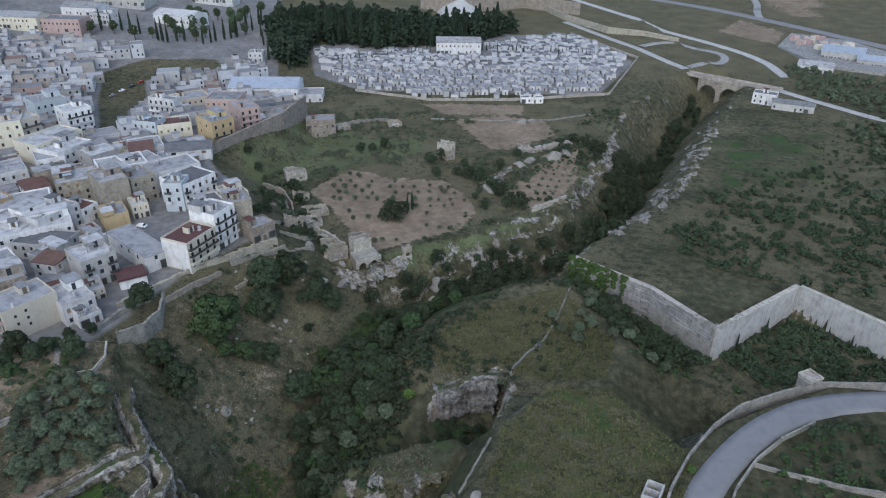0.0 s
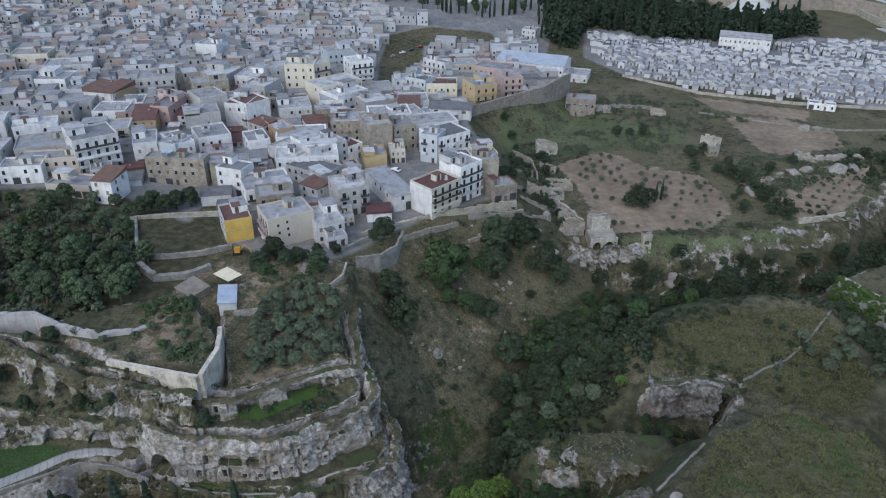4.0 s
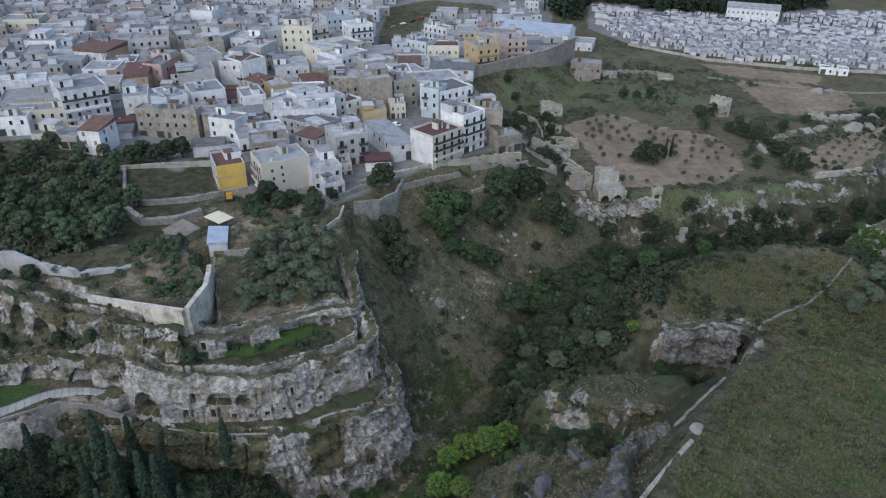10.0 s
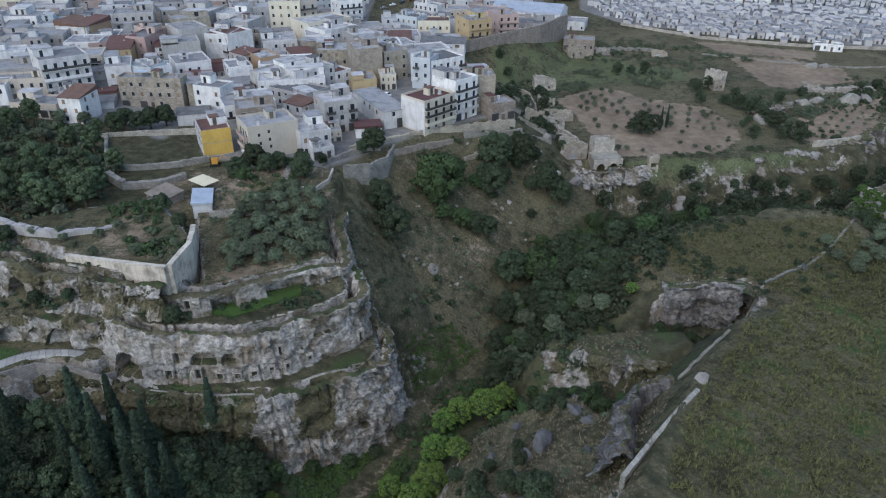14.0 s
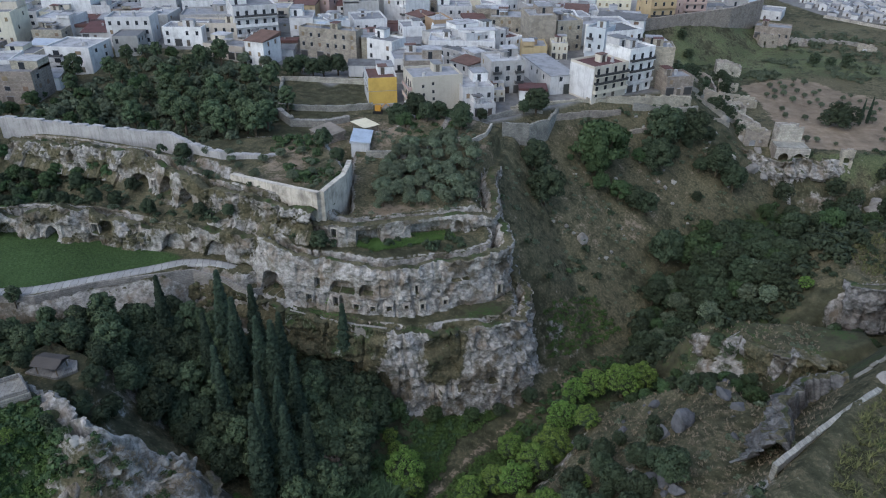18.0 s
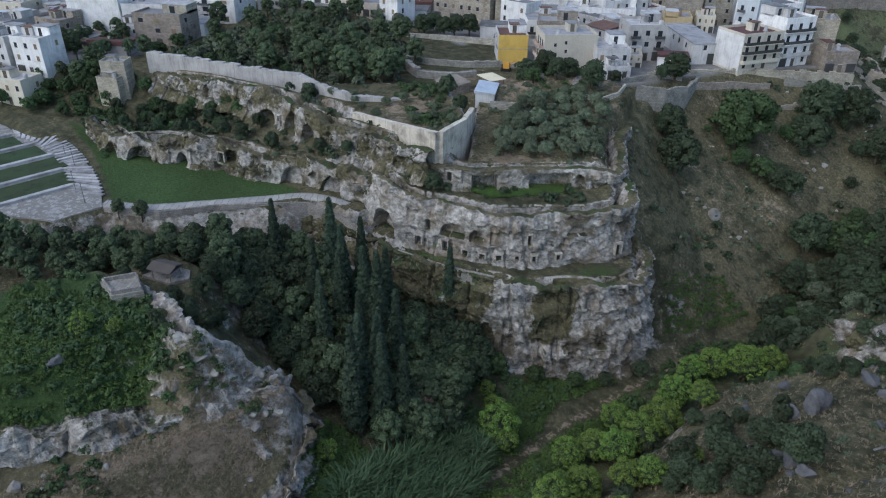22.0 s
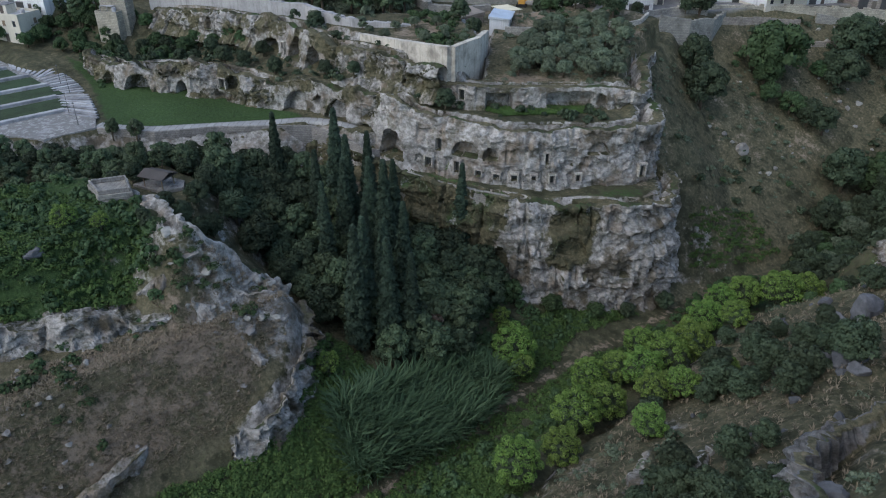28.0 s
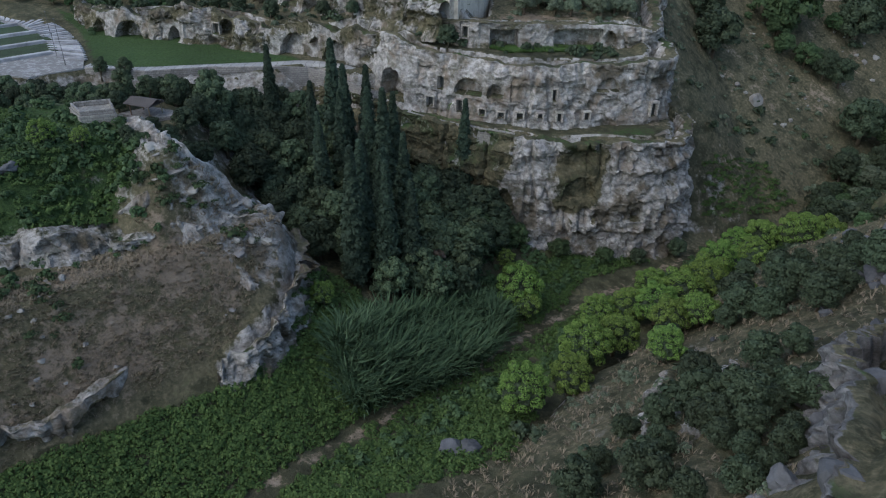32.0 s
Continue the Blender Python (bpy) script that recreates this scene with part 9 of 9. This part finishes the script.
for k, (label, x, y, w, d, n, yaw, wall, roof, style, fh) in enumerate([
        ("cream palace-like school with rows of windows", -326, 530, 34, 16, 2, -8, CREAM, ROOF, "gable", 4.2), ("pinkish hall at the edge of the town", -296, 529, 34, 16, 2, -6, PINK, ROOF, "flat", 4.2), ("white workshop hall with a low roof", -296, 570, 30, 18, 1, -10, WHITE, PALE_ROOF, "gable", 6.0),
        ("long grey factory hall with a sheet roof", -284, 602, 42, 24, 1, -4, GREY, METAL, "gable", 6.5), ("pale domed-looking sports hall", -226, 572, 36, 20, 1, -20, WHITE, PALE_ROOF, "gable", 6.0), ("long pale factory hall at the town's edge", -298, 650, 70, 26, 1, 2, GREY, PALE_ROOF, "gable", 7.0),
        ("cream hall with a red-brown roof", -360, 630, 56, 22, 1, -8, CREAM, TILE, "gable", 6.0), ("long factory hall with a red-brown roof", -302, 698, 66, 26, 1, 6, CREAM, TILE, "gable", 7.0), ("white depot at the town's edge", -216, 638, 36, 18, 1, -6, WHITE, METAL, "gable", 6.0),
        ("grey depot beyond the cypress avenue", -238, 700, 60, 24, 1, -4, GREY, METAL, "gable", 7.0), ("white house among the cypresses", -136, 500, 10, 10, 2, 0, WHITE, PALE_ROOF, "flat", 3.2), ("white villa by the avenue", -268, 556, 18, 12, 2, -20, WHITE, ROOF, "flat", 3.4)]):
    plain_house(label, x, y, w, d, n, yaw, wall, roof, style, fh, 30 + k)
tagged(new("works_yard", Shape().prism([(284, 531), (320, 506), (358, 574), (347, 613), (310, 641), (277, 590)], 20, 31.6).mesh("works_yard", PAVING)), "pale gravel works yard", "yard", kind="structure")
for k in range(22):
    rr = random.Random(600 + k)
    x, y = 318 + rr.uniform(-22, 22), 600 + rr.uniform(-22, 18)
    crate = Shape().box(-3, -2, 0, 3, 2, rr.uniform(2, 4)).mesh("brick_pallet", PINK if k % 3 else CREAM)
    tagged(new("brick_pallet", crate), "pallet of pinkish blocks in the yard", "pallet", "pallets in the yard").matrix_basis = pose(x, y, 31.6, 0, 0, rr.uniform(0, 180))
# ruins between orchard and town
def ruin(label, x, y, w, d, h, yaw, mat, z=None, seed=0):
    """Four broken walls with stepped tops, a doorway and a window through the front."""
    rng = random.Random(seed)
    ob = thing("ruin", label, "ruin", pose(x, y, height(x + 1, y + 1) if z is None else z, 0, 0, yaw), "ruined houses by the orchard")

    def run(length, high, at, holes=()):
        wall, n = Shape(), max(3, int(length / 0.9))
        level = high
        for k in range(n):
            u0, u1 = length * k / n, length * (k + 1) / n
            level = min(high, max(high * 0.4, level + rng.uniform(-0.7, 0.6)))
            base = -2.5
            for hu, hz, hw, hh in holes:
                if hu <= (u0 + u1) / 2 <= hu + hw:
                    if hz > 0:
                        wall.box(u0, 0, base, u1, 0.55, hz)
                    base = hz + hh
            if level > base + 0.1:
                wall.box(u0, 0, base, u1, 0.55, level)
        part("wall", wall.weld().mesh("wall", mat), ob, at=at)

    run(w, h, pose(0, 0, 0), [(w * 0.3, -2.5, 1.2, 4.7), (w * 0.66, 1.2, 1.0, 1.3)])
    run(w, h * 0.9, pose(0, d - 0.55, 0))
    run(d - 1.1, h * 0.85, pose(0.55, 0.55, 0, 0, 0, 90), [(d * 0.4, 1.3, 1.0, 1.2)])
    run(d - 1.1, h * 0.7, pose(w, 0.55, 0, 0, 0, 90))
    part("floor", Shape().box(0.55, 0.55, -2.5, w - 0.55, d - 0.55, 0.25).mesh("floor", GREY), ob, "rubble-covered floor")
    return ob


for k, (x, y, w, d, h, yaw) in enumerate([(-73.5, 311, 10, 7, 6.5, 21), (-66, 290, 7, 6, 4.5, 20), (-59, 275, 11, 7, 3.4, 21), (-57, 265, 8, 6, 4, 30), (-62, 252, 7, 5, 4, 12), (-43, 238, 8, 6, 6, 30), (-48, 250, 7, 5, 4, 20), (-35, 251, 7, 5, 4.5, 32), (-14.5, 245, 3.6, 3, 5, 20), (-2, 346, 8, 6, 8, -20), (3, 340, 5, 4, 5, 30),
                                          (-70.5, 369, 9, 6, 6, 30), (-58, 380, 9, 6, 4, 30), (-30, 388, 8, 6, 3, 10), (42, 352, 6, 5, 4, 25)]):
    ruin("roofless ruined stone house among terraces" if k % 2 else "roofless pale tufa house with broken walls", x, y, w, d, h, yaw, TUFA if k % 3 else PALE_STONE, seed=700 + k)
vaults = thing("ruined_vaults", "ruined tufa building with two dark arches", "ruin", pose(-32, 234.6, height(-27, 239) - 0.4, 0, 0, 30))
front = Shape().box(0, 0, -3, 1.0, 0.7, 4.4).box(4.2, 0, -3, 5.6, 0.7, 4.4).box(8.8, 0, -3, 10.4, 0.7, 4.4)
for a0 in (1.0, 5.6):
    for i in range(16):
        u = -1.5 + 0.2 * i
        front.box(a0 + 0.2 * i, 0, 1.2 + 1.7 * math.sqrt(max(0, 1 - (u / 1.62) ** 2)), a0 + 0.2 * i + 0.2, 0.7, 4.4)
part("front_wall", front.weld().mesh("front_wall", PALE_STONE), vaults)
part("side_wall", Shape().box(0, 0.7, -3, 0.7, 6, 4.2).mesh("side_wall", TUFA), vaults)
part("side_wall", Shape().box(9.7, 0.7, -3, 10.4, 6, 3.6).mesh("side_wall", TUFA), vaults)
part("back_wall", Shape().box(0, 6, -3, 10.4, 6.6, 5.0).mesh("back_wall", TUFA), vaults)
part("terrace", Shape().box(0.2, 0.5, 4.4, 10.0, 6.0, 4.7).mesh("terrace", STONE), vaults)
ruin("broken upper storey above ruined vaults", -33.5, 240.6, 7.5, 5, 8.5, 30, PALE_STONE, seed=731)
wall_run("ruin_terrace_wall", "high pale tufa terrace wall under the ruins", [(-72, 218), (-64, 226), (-55, 229.5), (-49, 239)], [41.4, 40.6, 37.2, 33.2], 1.0, TUFA, 7.0, blocks=0.4, seed=23)
wall_run("ruin_terrace", "broken terrace wall among the ruins", [(-62, 259), (-54, 262), (-46, 256), (-38, 248)], [31.6, 31, 30.4, 29.6], 0.8, PALE_STONE, 3.0, blocks=0.4, seed=24)
wall_run("old_quarry_wall", "long broken tufa wall of an old quarry", [(41, 350), (50, 353), (60, 358), (71, 364)], [31.8, 31.2, 31.6, 30.8], 2.2, PALE_STONE, 3.0, blocks=0.6, seed=26)
wall_run("field_terrace_wall", "pale terrace wall on the fallow slope", [(-62, 384), (-50, 394), (-36, 398), (-24, 396)], [31.4, 31.4, 31.2, 31], 1.0, STONE, 2.5, blocks=0.4, seed=27)
wall_run("ruin_lane_wall", "crumbling lane wall among weeds", [(-82, 300), (-72, 296), (-66, 284), (-62, 270)], [33, 31.6, 30.8, 30.4], 0.7, TUFA, 3.0, blocks=0.35, seed=25)
for k, (x, y, sz) in enumerate([(-6, 239, 2.4), (-1, 242, 3.2), (3, 244, 2.6), (-3, 236, 2.0)]):
    boulder(x, y, sz, 1.0, "pale limestone block tumbled below the fields", 40 + k, stretch=1.4, mat=PALE_BOULDER, z=height(x, y) + 0.3)


# ---- gardens on the spur, kiosk, yard, cars ----
def shed(label, a, w, d, h, yaw, wall, roof, pitch=0.15):
    ob = thing("shed", label, "shed", pose(*a, height(*a), 0, 0, yaw))
    part("wall", Shape().box(0, 0, -1.5, w, d, h).mesh("wall", wall), ob)
    e = 0.3
    part("roof", Shape().face([(-e, -e, h + 0.02), (w + e, -e, h + 0.02), (w + e, d + e, h + d * pitch), (-e, d + e, h + d * pitch)]).face([(-e, -e, h - 0.1), (w + e, -e, h - 0.1), (w + e, -e, h + 0.02), (-e, -e, h + 0.02)])
         .face([(-e, d + e, h + d * pitch), (w + e, d + e, h + d * pitch), (w + e, d + e, h - 0.1), (-e, d + e, h - 0.1)]).face([(w + e, -e, h - 0.1), (w + e, d + e, h - 0.1), (w + e, d + e, h + d * pitch), (w + e, -e, h + 0.02)])
         .face([(-e, d + e, h - 0.1), (-e, -e, h - 0.1), (-e, -e, h + 0.02), (-e, d + e, h + d * pitch)]).mesh("roof", roof), ob)
    part("door", DOOR_MESH, ob, at=pose(w * 0.35, 0, 0.05))
    return ob


shed("low tufa garden house with a dark tiled roof", (-133, 131.4), 7.8, 6, 2.3, -18, TUFA, BROWN_ROOF)
shed("long shed with a bluish sheet-metal roof", (-110.6, 129.5), 9.0, 4.6, 2.4, 125, WHITE, METAL, 0.12)
canopy = thing("canopy", "open garden canopy with a pale yellow sheet roof", "canopy", pose(-126.2, 140.4, height(-122, 142), 0, 0, -16))
for px in (0.2, 6.3):
    for py in (0.2, 4.3):
        part("post", Shape().box(px - 0.07, py - 0.07, -0.5, px + 0.07, py + 0.07, 2.7).mesh("post", WOOD), canopy)
part("sheet", Shape().box(-0.2, -0.2, 2.7, 6.8, 4.8, 2.78).mesh("sheet", CANVAS), canopy, "pale yellow roof sheet")
kiosk = thing("kiosk", "wooden picnic shelter with a thin sloping roof", "shelter", pose(-110, 42.5, 31.3, 0, 0, 25) @ Matrix.Diagonal((0.85, 0.85, 0.9, 1)))
for px in (-2.2, 2.2):
    for py in (-1.6, 1.6):
        part("post", Shape().box(px - 0.08, py - 0.08, -0.6, px + 0.08, py + 0.08, 2.5).mesh("post", WOOD), kiosk)
part("roof", Shape().face([(-3, -2.3, 2.35), (3, -2.3, 2.35), (3, 0, 3.1), (-3, 0, 3.1)]).face([(-3, 0, 3.1), (3, 0, 3.1), (3, 2.3, 2.35), (-3, 2.3, 2.35)]).face([(3, -2.3, 2.25), (-3, -2.3, 2.25), (-3, -2.3, 2.35), (3, -2.3, 2.35)])
     .face([(-3, -2.3, 2.25), (3, -2.3, 2.25), (3, 2.3, 2.25), (-3, 2.3, 2.25)]).mesh("roof", DARK_WOOD), kiosk, "grey weathered plank roof")
tagged(new("kiosk_floor", Shape().prism([(-113.4, 39.4), (-107.6, 41.6), (-106.6, 45), (-109, 46.4), (-113.4, 44.6)], 26, 31.4).mesh("kiosk_floor", STONE)), "pale paved terrace of the shelter", "pavement", kind="structure")
tagged(new("lookout", Shape().prism([(-110, 31.5), (-104.5, 31), (-102.5, 35.5), (-108, 37)], 30, 35.0).mesh("lookout", STONE)), "square stone platform built on the bluff", "platform", kind="structure")
wall_run("lookout_parapet", "thin pale parapet round the stone platform", [(-109.6, 31.8), (-104.8, 31.4), (-103, 35.3), (-107.8, 36.6), (-109.6, 32.1)], [35.7, 35.7, 35.7, 35.7, 35.7], 0.3, STONE, 1.0)
hut = thing("gate_tower", "small square pale sentry tower on the parapet", "tower", pose(105, 157, height(105, 157), 0, 0, 25))
part("wall", Shape().box(-2.2, -2.2, -3, 2.2, 2.2, 7.0).mesh("wall", PALE_STONE), hut)
part("parapet", Shape().box(-2.4, -2.4, 7.0, 2.4, -2.0, 7.7).box(-2.4, 2.0, 7.0, 2.4, 2.4, 7.7).box(-2.4, -2.0, 7.0, -2.0, 2.0, 7.7).box(2.0, -2.0, 7.0, 2.4, 2.0, 7.7).mesh("parapet", PALE_STONE), hut)
hut = thing("ruined_hut", "roofless concrete hut beside the road", "hut", pose(49, 110, height(50, 112), 0, 0, 60))
part("wall", Shape().box(0, 0, -2, 5.5, 0.35, 2.6).box(0, 3.6, -2, 5.5, 3.95, 2.2).box(0, 0.35, -2, 0.35, 3.6, 2.6).box(5.15, 0.35, -2, 5.5, 3.6, 2.4).box(2.6, 0.35, -2, 2.9, 3.6, 2.4).mesh("wall", CONCRETE), hut)
part("floor", Shape().box(0.35, 0.35, -2, 5.15, 3.6, 0.3).mesh("floor", GREY), hut)


def car_parts(ob, paint):
    body = Shape()
    prof = [(-2.05, 0.35), (-2.05, 0.8), (-1.25, 0.9), (-0.7, 1.42), (0.9, 1.45), (1.6, 0.95), (2.05, 0.85), (2.05, 0.35)]
    n = len(prof)
    i = 0
    body.v = [(x, -0.82 if z < 1.2 else -0.66, z) for x, z in prof] + [(x, 0.82 if z < 1.2 else 0.66, z) for x, z in prof]
    body.f = [(k, (k + 1) % n, n + (k + 1) % n, n + k)[::-1] for k in range(n)] + [tuple(range(n)), tuple(reversed(range(n, 2 * n)))]
    body.m = [0] * len(body.f)
    part("body", body.mesh("body", paint), ob)
    panes = [("rear_window", [(-1.22, -0.7, 0.93), (-0.73, -0.6, 1.4), (-0.73, 0.6, 1.4), (-1.22, 0.7, 0.93)][::-1]), ("windscreen", [(1.57, -0.7, 1.0), (0.95, -0.6, 1.43), (0.95, 0.6, 1.43), (1.57, 0.7, 1.0)])]
    for name, corners in panes:
        part(name, Shape().face([(x * 1.03, y, z + 0.03) for x, y, z in corners]).mesh(name, GLASS), ob)
    for x in (-1.3, 1.3):
        for y in (-0.82, 0.66):
            part("wheel", Shape().tube([(x, y, 0.32), (x, y + 0.18, 0.32)], [0.32, 0.32], 12).mesh("wheel", RUBBER), ob)


for k, (x, y, yaw, label) in enumerate([(-127, 169, 50, "white car parked between the houses"), (-112, 236, -20, "white car parked in the yard"), (-109, 226, 20, "dark car parked in the yard"), (-113, 228, 10, "dark car parked in the yard"), (-104, 222, 60, "red car parked in the yard"),
                                        (-121, 172, 50, "grey car parked in the lane"), (-202, 425, 60, "grey car parked along the street"), (-199, 433, 60, "white car parked along the street"), (-196, 441, 60, "dark car parked along the street"), (-193, 449, 60, "red car parked along the street"),
                                        (-104, 392, 60, "white car on the street by the sheds"), (-100, 400, 60, "grey car on the street by the sheds")]):
    ob = thing("car", label, "car", pose(x, y, height(x, y) + 0.06, 0, 0, yaw))
    car_parts(ob, CAR_PAINTS[0 if "white" in label else 3 if "red" in label else 2 if "dark" in label else 1])
digger = thing("digger", "small orange-yellow digger on the building site", "digger", pose(-130, 156.5, height(-130, 156.5), 0, 0, 30))
part("cab", Shape().box(-0.8, -0.7, 0.8, 0.9, 0.7, 2.4).mesh("cab", ORANGE), digger)
for y in (-0.9, 0.55):
    part("track", Shape().box(-1.4, y, 0, 1.4, y + 0.35, 0.7).mesh("track", RUBBER), digger)
part("arm", Shape().tube([(0.8, 0, 1.4), (2.4, 0, 3.2), (4.0, 0, 1.6), (4.2, 0, 0.4)], [0.22, 0.2, 0.16, 0.2], 6).mesh("arm", ORANGE), digger)
for k, (x, y) in enumerate([(-174, 50), (-160, 45), (-152, 44), (-183, 51)]):
    lamp = thing("lamp_post", "slender dark lamp post on the paved terrace", "lamp post", pose(x, y, 30.35), "lamp posts of the theatre")
    part("pole", Shape().tube([(0, 0, 0), (0, 0, 4.6)], [0.08, 0.05], 6).mesh("pole", IRON), lamp)
    part("lantern", Shape().box(-0.25, -0.12, 4.5, 0.25, 0.12, 4.7).mesh("lantern", IRON), lamp)
dead = thing("dead_pine", "dead pine with rusty brown needles", "tree", pose(-69, 67, height(-69, 67)))
part("trunk", Shape().tube([(0, 0, -0.5), (0.1, 0, 4), (0, 0.1, 8.5)], [0.2, 0.16, 0.06], 7).mesh("trunk", PALE_STONE, smooth=True), dead)
part("crown", quads_mesh("crown", leaf_cloud(round_lobes(random.Random(3), 14, 2.0, 3.0, 8.5, 0.8), 40, 0.4, 33, upright=-0.5), LEAF_RUST), dead)

vault = thing("vaulted_gate", "low vaulted tufa gateway behind the bastion garden", "gateway", pose(-110.5, 116.6, height(-108, 118), 0, 0, 12))
gate = Shape().box(-2.6, 0, -1.5, -1.5, 3.4, 3.0).box(1.5, 0, -1.5, 2.6, 3.4, 3.0)
for i in range(12):
    u0, u1 = -1.5 + 0.25 * i, -1.25 + 0.25 * i
    gate.box(u0, 0, 0.9 + 1.5 * math.sqrt(max(0, 1 - ((u0 + u1) / 3.0) ** 2)), u1, 3.4, 3.0)
part("wall", gate.weld().mesh("wall", TUFA), vault)
part("cap", Shape().box(-2.8, -0.15, 3.0, 2.8, 3.6, 3.25).mesh("cap", PALE_STONE), vault)
part("back_wall", Shape().box(-1.5, 3.1, -1.5, 1.5, 3.35, 2.6).mesh("back_wall", STONE), vault)

# hand-cut doorways of the caves: stone jambs, lintel and sill
for x, y, z, yaw, w, h in DOORWAYS:
    door = thing("cave_doorway", "hand-cut cave doorway with pale stone jambs", "doorway", pose(x, y, z, 0, 0, yaw), "cave doorways")
    for sx in (-1, 1):
        part("jamb", Shape().box(sx * (w / 2 + 0.12) - 0.12, -0.18, -0.2, sx * (w / 2 + 0.12) + 0.12, 0.7, h).mesh("jamb", PALE_STONE), door)
    part("lintel", Shape().box(-w / 2 - 0.3, -0.22, h, w / 2 + 0.3, 0.7, h + 0.28).mesh("lintel", PALE_STONE), door)
    # flat dark sheet behind the jambs; its colour stands for the unlit cave
    part("leaf", Shape().box(-w / 2, 0.75, -0.2, w / 2, 0.82, h).mesh("leaf", DARK_SHEET), door, "dark sheet standing for the unlit cave inside")

# ---- terrace walls below the houses ----
for k, line in enumerate([[(-88, 187), (-82, 198), (-75, 208)], [(-73, 213), (-65, 222), (-57, 228)], [(-61, 238), (-53, 246), (-51, 257)], [(-68, 242), (-62, 252), (-65, 264)], [(-45, 240), (-41, 247), (-31, 247)], [(-101, 167), (-97, 178), (-91, 186)],
                          [(-70, 205), (-62, 215), (-52, 222)], [(-58, 262), (-54, 272), (-60, 284)], [(-72, 268), (-66, 276), (-70, 290)]]):
    wall_run("terrace_wall", "rough old tufa terrace wall below the houses", line, [height(x, y) + 1.5 + 0.7 * math.sin(k * 2 + i * 3) for i, (x, y) in enumerate(line)], 0.7, (TUFA, STONE)[k % 2], 2.5, blocks=0.2, seed=60 + k)
